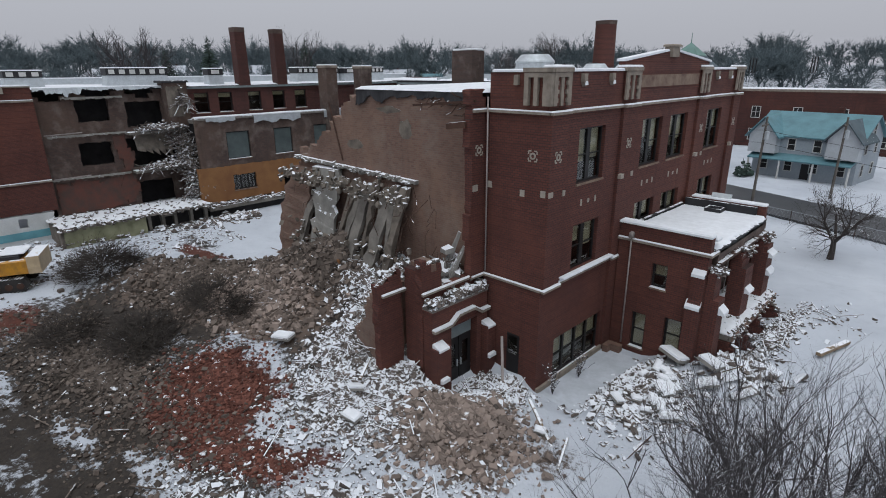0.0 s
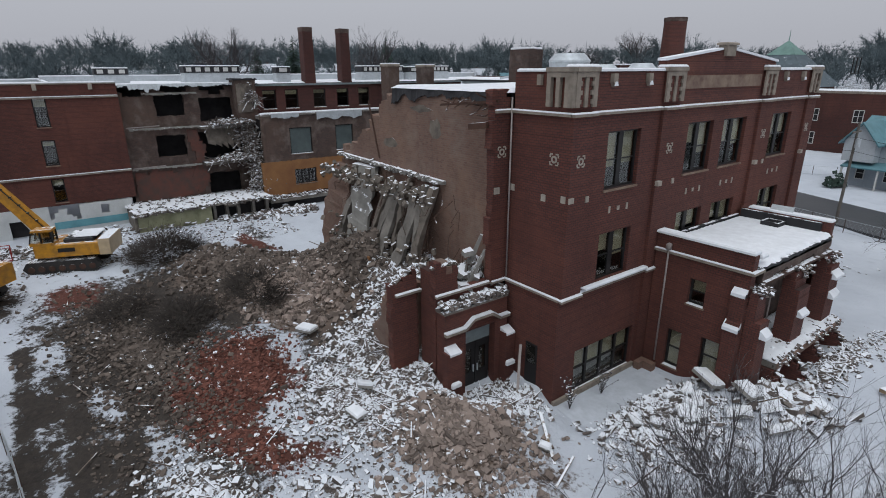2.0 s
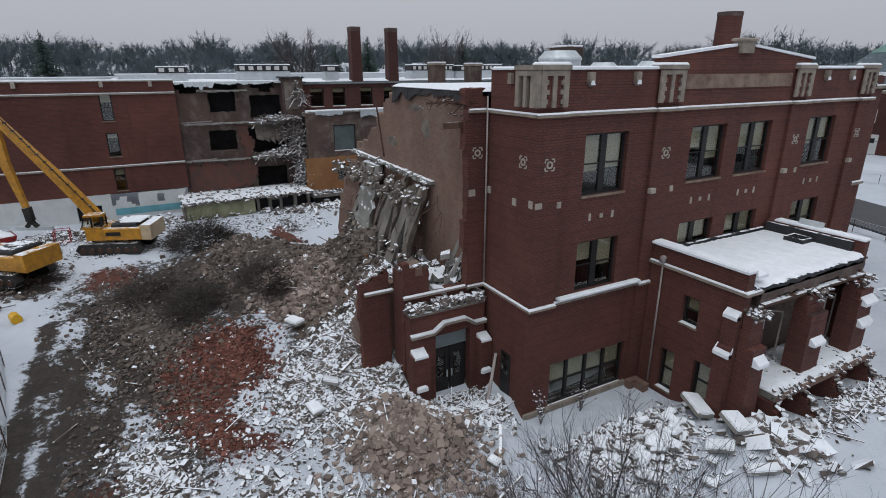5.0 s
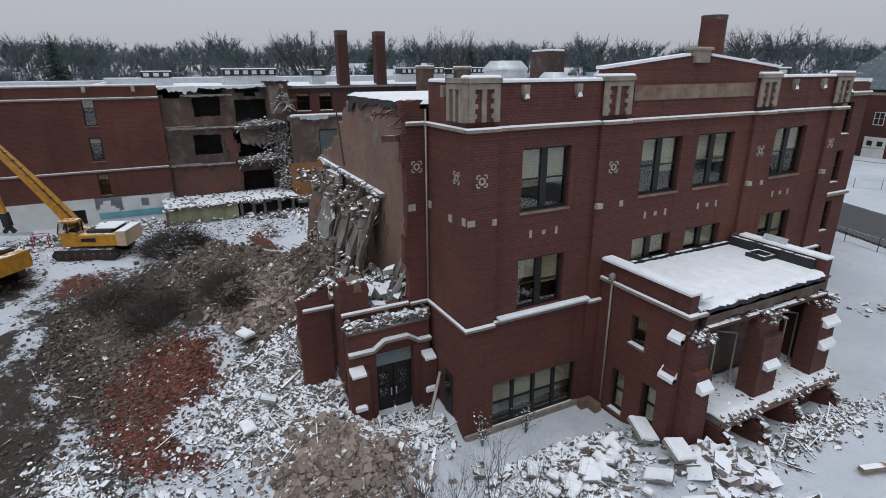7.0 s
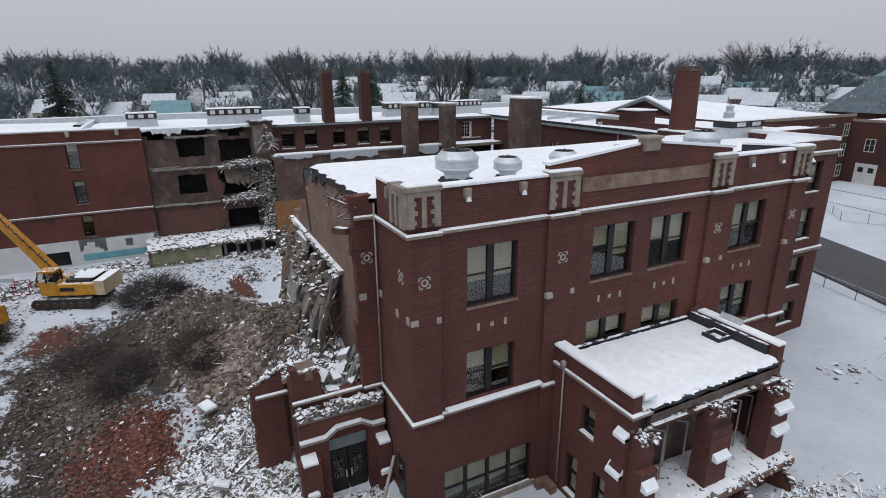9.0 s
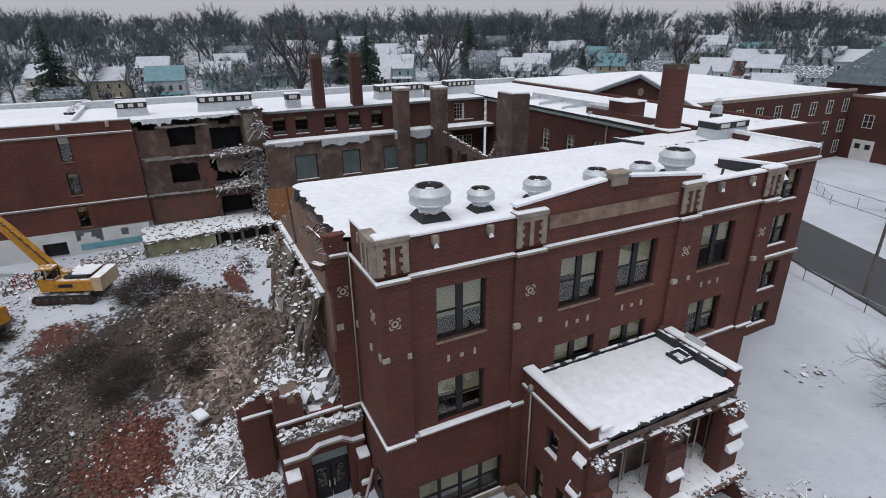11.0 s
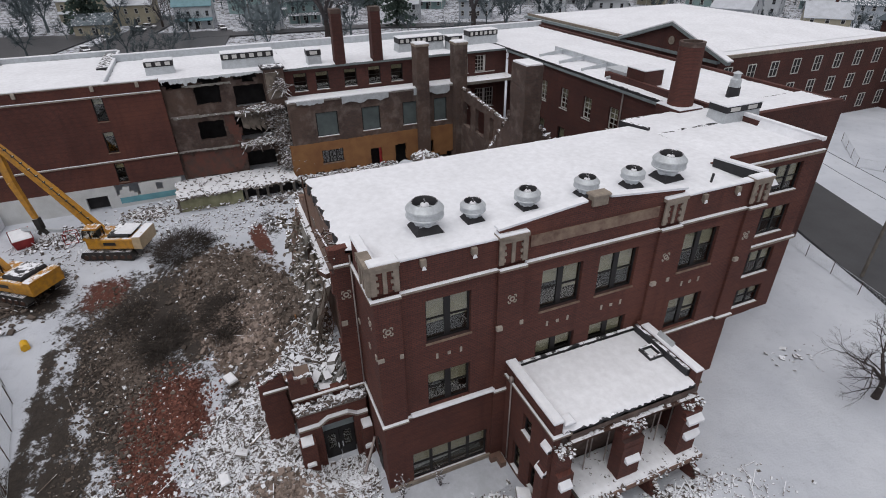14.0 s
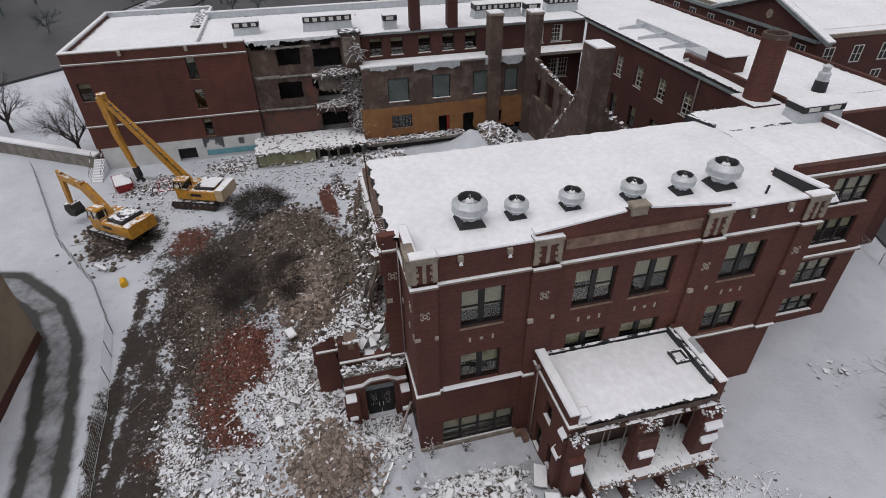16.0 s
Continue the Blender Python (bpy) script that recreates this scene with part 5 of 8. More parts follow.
q.box(-57.3, -56.72, -9.3, 9.0, 13.2, 13.3)
w.slab(-57.0, -0.15, 13.303, 0.6, 18.2, 0.12, 0.05)
b = part("belt_course", q, STONE, west)
part("snow", w, SNOWM, b)
for y in (-3.5, 3.0, 7.0):
    part("roof_block", Shape().slab(-56.75, y, 12.75, 0.3, 0.3, 0.55, 0.1), TERRA, west)
# roofs: one level sheet of snow over each wing, with kerbs
roofs = Shape()
roofs.box(-75.5, -57.2, -8.8, 3.8, 12.6, 12.85)
roofs.box(-70.0, -57.3, 3.8, 22.0, 12.8, 13.0)
roofs.box(-70.0, -57.6, 22.0, 49.4, 12.75, 12.95)
roofs.box(-70.0, -26.2, 49.4, 62.0, 12.8, 13.05)
roofs.box(-26.2, -22.5, 42.4, 62.0, 12.9, 13.3)
roofs.box(-22.5, -16.3, 42.4, 50.2, 12.9, 13.3)
part("roof_deck", roofs, DARKMETAL, wing)


def snow_sheet(x0, x1, y0, y1, z, h=0.14, step=0.8, name="roof_snow", par=None, wob=0.12):
    us, vs = np.linspace(x0, x1, max(4, int((x1 - x0) / step))), np.linspace(y0, y1, max(4, int((y1 - y0) / step)))
    n, m = len(us), len(vs)
    v = []
    for i, u in enumerate(us):
        for j, y in enumerate(vs):
            e = 0 < i < n - 1 and 0 < j < m - 1
            v.append((u + (0 if 0 < i < n - 1 else wob * math.sin(y * 2.3 + y * y)), y + (0 if 0 < j < m - 1 else wob * math.sin(u * 2.1 + u * u)), z + (h + 0.05 * math.sin(u * 0.7) * math.cos(y * 0.5) if e else 0.0)))
    f = [(i * m + j, i * m + m + j, i * m + m + j + 1, i * m + j + 1) for i in range(n - 1) for j in range(m - 1)]
    return part(name, Shape().add(v, f), SNOWM, par, "", True)


for a in ((-75.3, -57.4, -8.6, 3.6, 12.855), (-69.9, -57.0, 4.1, 22.2, 13.005), (-69.9, -57.3, 22.1, 49.3, 12.955), (-69.9, -26.3, 49.5, 61.9, 13.055), (-26.1, -22.6, 42.45, 61.9, 13.305), (-22.4, -16.1, 42.45, 50.3, 13.305)):
    snow_sheet(*a, par=wing if a[4] > 13.01 else west)
q, w = Shape(), Shape()
for x0, x1, y0, y1, z0, z1 in ((-70.4, -70.0, 3.8, 62.4, 12.6, 13.75), (-75.9, -75.5, -9.2, 3.8, 12.4, 13.4), (-75.5, -57.2, 3.8, 4.1, 12.6, 13.35), (-75.5, -57.3, -9.2, -8.8, 13.2, 13.35), (-60.5, -59.8, 40.0, 40.4, 13.0, 13.4)):
    q.box(x0, x1, y0, y1, z0, z1)
    w.slab((x0 + x1) / 2, (y0 + y1) / 2, z1 + 0.003, x1 - x0 + 0.1, y1 - y0, 0.1, 0.04)
b = part("parapet", q, METAL, west, "grey clad roof parapet")
part("snow", w, SNOWM, b)
q = Shape()
q.box(-75.4, -66.0, 2.4, 3.7, 12.9, 13.2)
part("roof_kerb", q, DARKMETAL, west)
q = Shape().box(-22.7, WX + 0.02, 50.25, 50.62, 13.7, 13.95)
part("parapet_cap", q, SNOWM, wing)


def monitor(x, y, w, d, h, n, z=13.0, rot=0.0, group="roof monitors"):
    """A roof monitor: pale curb, dark louvred head with light panes, snowy cap."""
    e = empty("roof_monitor", "grey roof monitor with a dark louvred head", "roof monitor", pose(x, y, z, 0, 0, rot), group)
    part("curb", Shape().add([(i * w / 2 * k, j * d / 2 * k, zz) for zz, k in ((0, 1.06), (h * 0.62, 1.0)) for i, j in ((-1, -1), (1, -1), (1, 1), (-1, 1))],
                             [(4, 5, 6, 7)] + [(k, (k + 1) % 4, 4 + (k + 1) % 4, 4 + k) for k in range(4)]), METAL, e)
    part("head", Shape().box(-w / 2 - 0.05, w / 2 + 0.05, -d / 2 - 0.05, d / 2 + 0.05, h * 0.63, h), DARKMETAL, e)
    for k in range(n):
        y0 = -d / 2 + d * (k + 0.2) / n
        part("light", Shape().box(w / 2 + 0.053, w / 2 + 0.08, y0, y0 + d * 0.55 / n, h * 0.70, h * 0.93), WHITEF, e)
    part("snow", Shape().slab(0, 0, h + 0.003, w + 0.15, d + 0.15, 0.1, 0.05), SNOWM, e)
    return e


monitor(-60.2, 18.2, 1.6, 5.4, 1.7, 6)
monitor(-60.5, 9.2, 1.4, 2.7, 1.5, 3)
monitor(-58.6, 25.2, 1.2, 1.5, 1.6, 1)
monitor(-60.6, 38.8, 1.8, 5.8, 1.7, 8)
monitor(-61.5, 47.8, 1.6, 4.0, 1.7, 6)
monitor(-59.5, 43.0, 1.2, 1.8, 1.6, 1)
monitor(-22.9, 50.1, 1.6, 3.4, 1.25, 2, 13.3)
q = empty("roof_penthouse", "small brick roof penthouse with grey sheeting", "penthouse", pose(-34.5, 51.6, 13.05))
part("brick_head", Shape().box(-1.2, 1.2, -1.1, 1.1, 0.0, 1.6), BRICK2, q)
part("sheeting", Shape().box(-4.6, -1.25, -0.9, 1.0, 0.0, 0.9), METAL, q)
part("snow", Shape().slab(0, 0, 1.603, 2.6, 2.4, 0.12, 0.05), SNOWM, q)
q = empty("roof_exhaust", "small galvanised exhaust cowl on the roof", "exhaust", pose(-27.6, 55.3, 13.2))
part("neck", Shape().lathe([(0.55, 0), (0.5, 0.9), (0.02, 0.9)], 12), DARKMETAL, q)
part("cowl", Shape().lathe([(0.45, 0.9), (0.45, 1.5), (0.3, 1.6), (0.3, 1.95), (0.4, 2.0), (0.05, 2.2)], 14), METAL, q)
part("snow_ledge", Shape().add([(-20.6, 50.0, 13.3), (-16.0, 50.0, 13.3), (-16.0, 50.3, 13.9), (-20.6, 50.3, 13.9), (-20.6, 50.5, 13.3), (-16, 50.5, 13.3)], [(0, 1, 2, 3), (3, 2, 5, 4), (0, 3, 4), (1, 5, 2)]), SNOWM, wing)


def chimney(name, x, y, z0, z1, r, square, label):
    e = empty(name, label, "chimney", pose(x, y, z0), "chimneys")
    h = z1 - z0
    if square:
        s = Shape().add([(i * r * k, j * r * k, z) for z, k in ((0, 1.08), (h * 0.92, 1.0)) for i, j in ((-1, -1), (1, -1), (1, 1), (-1, 1))],
                        [(4, 5, 6, 7)] + [(k, (k + 1) % 4, 4 + (k + 1) % 4, 4 + k) for k in range(4)])
        part("shaft", s, BRICK2, e)
        s = Shape().slab(0, 0, h * 0.92, 2 * r + 0.05, 2 * r + 0.05, h * 0.08, 0.03)
    else:
        part("shaft", Shape().lathe([(r * 1.08, -0.3), (r, h * 0.94)], 24), BRICK, e, "", True)
        s = Shape().lathe([(r, h * 0.94), (r + 0.03, h * 0.95), (r + 0.03, h), (r - 0.22, h), (r - 0.22, h - 0.7), (0.02, h - 0.7)], 24)
    part("cap", s, BRICK_DULL, e)
    if not square:
        part("plinth", Shape().slab(0, 0, -0.2, 2.6, 2.4, 0.75, 0.08), BRICK2, e)
        part("snow", Shape().slab(0, 0, 0.553, 2.6, 2.4, 0.12, 0.06), SNOWM, e)
    return e


chimney("chimney", -57.9, 28.0, 12.9, 18.7, 0.56, True, "tall square brick chimney on the snowy roof")
chimney("chimney", -57.9, 32.45, 12.9, 18.7, 0.56, True, "tall square brick chimney on the snowy roof")
chimney("chimney", -26.6, 48.4, 13.0, 18.45, 0.93, False, "stout round brick chimney with a sooty rim")
# broken shaft that stands up from the court
q = Shape()
grid_wall(q, "x", -34.3, -1, 2.5, [38.6, 39.0, 39.6, 40.3], np.arange(0.0, 16.6, 0.8), lambda u, z: True, 0.06)
sh = tagged(part("brick_shaft", q, BRICK_DULL), "tall stained brick shaft standing by itself in the court", "brick shaft")
part("snow", Shape().slab(-35.55, 39.45, 16.0, 2.4, 1.6, 0.15, 0.05), SNOWM, sh)
q = Shape()
grid_wall(q, "y", 38.7, 1, 0.4, np.arange(-44.0, -36.6, 0.5), np.arange(0, 12, 0.5), lambda u, z: z < 11.5 - 1.2 * abs(u + 36.8) + 0.5 * math.sin(u * 3), 0.14)
part("torn_wing", q, BRICK_DULL, sh)
q = Shape()
grid_wall(q, "x", -34.5, -1, 0.4, np.arange(40.3, 49.5, 0.5), np.arange(0, 12, 0.5), lambda u, z: z < 10.5 - 0.9 * (u - 40.3) + 0.5 * math.sin(u * 3), 0.14)
part("torn_wing", q, BRICK_DULL, sh)
q = Shape()
for k in range(120):
    t = rng.random()
    if k % 2:
        q.chunk((-36.8 - 6.5 * t, 38.9, 11.4 - 7.8 * t + rng.uniform(-0.2, 0.3)), (0.5, 0.5, 0.3), rng)
    else:
        q.chunk((-34.7, 40.5 + 8.5 * t, 10.3 - 7.6 * t + rng.uniform(-0.2, 0.3)), (0.5, 0.5, 0.3), rng)
part("snowy_edge", q, RUB_SNOW, sh)
for x, y, z in ((-54.6, 36.7, 14.9), (-54.2, 41.4, 14.8)):
    e = tagged(part("brick_pier", Shape().box(x - 0.9, x + 0.7, y - 0.75, y + 0.75, 0, z - 0.25), BRICK_DULL), "square brick flue pier rising over the court wall", "pier")
    part("cap", Shape().slab(x - 0.1, y, z - 0.25, 1.75, 1.65, 0.25, 0.06), STONE, e)
    part("snow", Shape().slab(x - 0.1, y, z + 0.003, 1.7, 1.6, 0.12, 0.05), SNOWM, e)

# ---- the court: west face of bared rooms ----
court = empty("court_ruin", "court face with ochre room walls and dark upper windows", "ruin")
CXP = -54.5
ow = [(23.9, 26.4, 5.75, 8.5), (29.2, 31.4, 5.75, 8.5), (34.2, 36.6, 5.75, 8.5), (38.2, 39.9, 5.75, 8.5)]
q = Shape()
holed_wall(q, "x", CXP, -1, 0.4, 21.0, 41.8, 4.85, 9.8, ow)
part("upper_wall", q, BRICK_DULL, court, "smoke dark upper wall")
for a, b, c, d in ow:
    w = window(court, "x", CXP, -1, a, b, c, d, 2, 0.0, snow=True, label="broad window behind grey sheeting")
    part("sheeting", Shape().box(CXP - 0.172, CXP - 0.16, a + 0.12, b - 0.12, c + 0.1, d - 0.1), SHEET, w, "dull grey green sheeting over the panes")
q = Shape()
oh = [(24.1, 26.6, 2.5, 4.1), (29.9, 31.3, 1.0, 3.5), (33.0, 34.4, 1.0, 3.5), (37.0, 38.0, 1.8, 3.4)]
grid_wall(q, "x", CXP + 0.06, -1, 0.4, sorted(set(np.round(np.arange(20.6, 41.8, 0.35), 2)) | {u for h in oh for u in h[:2]}), sorted(set(np.round(np.arange(0.2, 5.9, 0.35), 2)) | {z for h in oh for z in h[2:]}),
          lambda u, z: not any(a < u < b and c < z < d for a, b, c, d in oh) and z < 5.1 + 0.15 * math.sin(u * 2.1) and z > 1.45 + 0.15 * math.sin(u * 3), 0.06)
part("ochre_wall", q, ORANGEP, court, "ochre plastered ground storey wall")
window(court, "x", CXP + 0.06, -1, 24.1, 26.6, 2.5, 4.1, 3, 0.0, snow=False, grid=1)
part("red_door", Shape().box(CXP - 0.3, CXP - 0.2, 31.0, 31.9, 1.0, 3.4), REDPAINT, court)
# Near-black sheet behind the openings, painting the unlit rooms.
part("back_dark", Shape().box(CXP - 1.6, CXP - 1.5, 21.0, 41.6, 0.0, 9.6), ROOM_SHADE, court)
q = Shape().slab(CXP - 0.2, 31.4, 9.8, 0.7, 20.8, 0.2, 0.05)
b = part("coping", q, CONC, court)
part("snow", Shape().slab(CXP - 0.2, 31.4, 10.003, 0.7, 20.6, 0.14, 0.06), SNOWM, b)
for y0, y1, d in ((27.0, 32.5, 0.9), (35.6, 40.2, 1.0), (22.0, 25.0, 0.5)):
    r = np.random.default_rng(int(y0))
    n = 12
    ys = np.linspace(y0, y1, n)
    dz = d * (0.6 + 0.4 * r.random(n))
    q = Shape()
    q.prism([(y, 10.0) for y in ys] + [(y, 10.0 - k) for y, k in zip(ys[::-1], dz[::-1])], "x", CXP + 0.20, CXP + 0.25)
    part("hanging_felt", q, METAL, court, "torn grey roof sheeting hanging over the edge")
# broken ground floor edge under the ochre wall, over a near-black block that paints cellar shade
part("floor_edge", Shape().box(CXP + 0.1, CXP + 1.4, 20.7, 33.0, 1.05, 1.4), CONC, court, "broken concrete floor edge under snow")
part("cellar", Shape().box(CXP - 0.2, CXP + 0.9, 20.8, 40.0, -0.4, 1.04), ROOM_SHADE, court)
q = Shape()
for k in range(330):
    q.chunk((CXP + rng.uniform(0.2, 1.5), rng.uniform(20.6, 33.0), 1.45 + rng.uniform(-0.12, 0.2)), (0.3, 0.28, 0.14), rng)
tagged(part("floor_rubble", q, RUB_SNOW, court), "snowy rubble on the broken floor edge", kind="stuff")
# floor between coping and the set-back upper storey
part("low_roof", Shape().box(-57.6, CXP - 0.4, 21.0, 49.6, 9.5, 9.85), CONC, court)
snow_sheet(-57.5, CXP - 0.45, 21.2, 41.0, 9.855, par=court)
uh = [(y, y + 1.5, 10.3, 12.3) for y in (22.5, 25.0, 28.3, 31.2, 34.0, 42.7, 45.2)]
q = Shape()
holed_wall(q, "x", -57.6, -1, 0.4, 21.6, 49.6, 9.85, 12.75, uh)
holed_wall(q, "x", -57.6, -1, 0.4, 41.0, 49.6, 0.2, 9.85, [(42.7, 44.2, 5.8, 8.2), (45.2, 47.9, 5.8, 8.2)])
part("upper_storey", q, BRICK2, court)
for a, b, c, d in uh:
    window(court, "x", -57.6, -1, a, b + (1.2 if a > 45 else 0), c, d, 2 if a > 45 else 1, 0.2 if a < 40 else 0.0, WHITEF if a > 40 else None, snow=a < 40, grid=2 if a > 40 else 0)
for a, b in ((42.7, 44.2), (45.2, 47.9)):
    window(court, "x", -57.6, -1, a, b, 5.8, 8.2, 1 if a < 45 else 2, 0.0, WHITEF, snow=False, grid=2)
part("gutter", Shape().box(-57.58, -57.3, 21.6, 49.4, 12.7, 12.9), GUTTER, court)
# Near-black sheet paints the shade behind the upper windows.
part("inner_dark", Shape().box(-59.6, -59.5, 21.6, 49.6, 0, 12.7), ROOM_SHADE, court)
q = Shape()
grid_wall(q, "y", 41.4, 1, 0.4, np.arange(CXP, -43.0, 0.45), np.arange(0.2, 10.0, 0.4),
          lambda u, z: z < 9.7 - 0.10 * (u - CXP) + 0.2 * math.sin(u * 3) and not (5.5 < z < 8.2 and ((u - CXP) % 3.6) > 1.5 and u < -45), 0.1)
part("cross_wall", q, BRICK_DULL, court)
q = Shape()
for k in range(90):
    u = rng.uniform(CXP, -43.2)
    q.chunk((u, 41.6, 9.75 - 0.10 * (u - CXP)), (0.4, 0.4, 0.22), rng)
part("snowy_top", q, RUB_SNOW, court)

# ---- bared rooms at the end of the west wing ----
ruin = empty("bared_rooms", "collapsed end of the west wing with rooms laid open", "ruin")
q = Shape()
rh = [(12.0, 14.6, 10.1, 12.0), (11.6, 14.3, 6.2, 8.3), (16.0, 19.2, 9.4, 11.7), (16.0, 19.2, 1.9, 4.2)]
grid_wall(q, "x", -57.4, -1, 0.45, sorted(set(np.round(np.arange(9.0, 21.7, 0.4), 2)) | {u for h in rh for u in h[:2]}), sorted(set(np.round(np.arange(1.6, 13.2, 0.4), 2)) | {z for h in rh for z in h[2:]}),
          lambda u, z: not any(a < u < b and c < z < d for a, b, c, d in rh) and not (5.5 < z < 8.6 and u > 15.6) and z < 12.4 + 0.5 * math.sin(u * 1.7), 0.08)
part("smoke_wall", q, BRICK_DULL, ruin, "smoke dark wall of the bared rooms")
part("rust_wall", grid_wall(Shape(), "x", -57.3, -1, 0.09, np.arange(9.3, 15.0, 0.3), np.arange(2.2, 5.5, 0.3), lambda u, z: z < 5.1 - 0.35 * math.sin(u * 1.1) ** 2 - 0.12 * math.sin(u * 5.0), 0.1), REDP, ruin, "rust red plastered wall")
part("rust_pier", grid_wall(Shape(), "x", -57.25, -1, 0.14, np.arange(14.4, 16.1, 0.27), np.arange(2.4, 9.0, 0.3), lambda u, z: u < 15.7 + 0.3 * math.sin(z * 2.1) and u > 14.6 + 0.25 * math.sin(z * 1.3), 0.08), REDP, ruin)
# Back sheet in near-black: the rooms' depth of shade is its colour.
part("dark_back", Shape().box(-60.2, -60.0, 9.0, 21.6, 0.5, 12.9), ROOM_SHADE, ruin)
for z in (1.6, 5.4, 9.0):
    q = Shape().box(-60, -57.1 + (0.9 if z > 2 else 0), 15.6, 20.8, z - 0.22, z)
    part("floor_slab", q, CONC, ruin)
part("brick_stub", Shape().box(-57.9, -56.2, 19.3, 21.4, 9.2, 13.35), BRICK_DULL, ruin)
part("plaster_stub", Shape().box(-56.25, -56.1, 19.4, 20.9, 10.2, 13.0), PLASTER, ruin, "pale plaster left on a brick stub")
part("stub_cap", Shape().slab(-57.05, 20.3, 13.35, 2.0, 2.5, 0.2, 0.08), DARKMETAL, ruin)
part("dark_wall", Shape().box(-57.35, -56.9, 19.9, 23.4, 5.4, 9.2), BRICK_DULL, ruin)
q = Shape()
for k in range(5):
    y = 16.1 + 0.62 * k
    q.add([(-57.1, y, 8.9), (-57.1, y + 0.6, 8.9), (-56.5, y + 0.75, 7.1 - 0.2 * k), (-56.7, y + 0.1, 7.3), (-57.2, y, 8.9), (-57.2, y + 0.6, 8.9), (-56.6, y + 0.75, 7.05 - 0.2 * k), (-56.8, y + 0.1, 7.25)],
          [(0, 1, 2, 3), (7, 6, 5, 4), (0, 3, 7, 4), (1, 5, 6, 2), (3, 2, 6, 7)])
part("sagging_ceiling", q, PLASTER, ruin, "sagging ceiling sheets")
for (cx, cy, cz, rx, ry, n) in ((-56.2, 18.6, 9.1, 0.9, 2.4, 150), (-55.9, 18.5, 5.5, 1.0, 2.6, 170), (-55.8, 20.8, 4.2, 0.7, 1.0, 120), (-55.9, 20.7, 11.2, 0.4, 0.7, 80), (-55.6, 20.5, 2.6, 0.9, 1.0, 110)):
    q = Shape()
    for k in range(n * 2):
        a, r = rng.uniform(0, 6.3), math.sqrt(rng.random())
        h = (1 - r) * (0.9 if n > 100 else 2.2)
        q.chunk((cx + rx * r * math.cos(a), cy + ry * r * math.sin(a), cz + h * rng.random() + 0.1), (0.34, 0.26, 0.12), rng)
    for k in range(34):
        y = cy + rng.uniform(-ry, ry)
        q.beam((cx, y, cz + 0.6 * rng.random()), (cx + rng.uniform(0.2, 0.9), y + rng.uniform(-1.2, 1.2), cz + rng.uniform(-0.9, 0.9)), 0.06, 0.05)
    part("hanging_debris", q, RUB_SNOW, ruin, "snowy debris hanging over the broken floors")
q = Shape()
for k in range(850):
    t = rng.random()
    q.chunk((-56.6 + 1.6 * t + rng.uniform(-0.5, 0.5), 20.0 + 0.9 * t + rng.normal(0, 0.7), 9.3 - 7.0 * t + rng.uniform(-0.3, 0.3)), (0.36, 0.24, 0.12), rng)
for k in range(150):
    t = rng.random()
    p = Vector((-56.0 + 1.2 * t, 20.0 + t + rng.normal(0, 0.6), 9.2 - 6.8 * t))
    q.beam(p, p + Vector((rng.uniform(0, 0.7), rng.uniform(-1.0, 1.0), rng.uniform(-1.0, 0.6))), 0.055, 0.045)
part("debris_cascade", q, RUB_SNOW, ruin, "cascade of snowy laths and brick down the broken corner")
q = Shape()
for z in (5.4, 9.2):
    q.tube((-57.0, 9.2, z), (-56.7, 12.0, z + 0.1), 0.05, n=5)
q.tube((-56.4, 20.6, 5.2), (-56.4, 20.8, 9.2), 0.06, n=5)
part("bent_pipe", q, PIPE, ruin)
for z, y0, y1, k in ((5.35, 9.1, 15.4, 3), (9.1, 9.4, 15.6, 4), (12.3, 11.0, 15.8, 5)):
    q = ragged(Shape(), "x", -57.2, y0, y1, z, lambda y: 0.16, k, th=0.16, lean=0.1)
    part("floor_edge", q, SLABM, ruin, "pale torn edge of a lost floor")
# torn roof felt along the edge
q = ragged(Shape(), "x", -57.0, 9.1, 19.4, 13.12, lambda y: 0.28 + (1.0 if 9.9 < y < 11.6 else 0.5 if 11.6 < y < 12.6 else 0.0), 62, lean=0.2)
part("roof_fringe", q, METAL, ruin, "torn grey roof felt at the broken edge")
# raised ground floor deck with its yellow green plaster face
tub = empty("plaster_deck", "raised room floor with yellow green plaster face under snow", "ruin")
part("face", Shape().box(-52.9, -52.5, 8.2, 14.6, -0.4, 1.85), YELLOWP, tub, "stained yellow green plaster")
part("side", Shape().box(-57.0, -52.5, 8.0, 8.25, -0.4, 2.1), PLASTER, tub)
part("slab", Shape().box(-57.3, -52.3, 8.0, 20.6, 1.85, 2.05), CONC, tub)
snow_sheet(-57.2, -52.25, 8.0, 20.5, 2.053, 0.12, 0.5, "slab_snow", tub, 0.22)
q = Shape()
for k in range(330):
    y = rng.uniform(7.8, 20.8)
    q.chunk((-52.3 + rng.uniform(-0.4, 0.3), y, 2.0 + rng.uniform(-0.2, 0.12) if k % 3 else rng.uniform(0.2, 0.7)), (0.3, 0.3, 0.14), rng)
tagged(part("ragged_edge", q, RUB_SNOW, tub), "ragged snowy edge of the floor", kind="stuff")
q = Shape()
for k in range(150):
    q.chunk((rng.uniform(-56.9, -52.5), rng.uniform(8.3, 20.3), 2.18 + 0.1 * rng.random()), (0.26, 0.22, 0.12), rng)
tagged(part("loose_brick", q, RUB_SNOW, tub), "loose snowy brick on the bared floor", kind="stuff")
# Solid near-black block under the slab, painted as the void's shade.
part("void", Shape().box(-56.0, -53.4, 14.7, 20.3, -0.3, 1.8), ROOM_SHADE, tub)
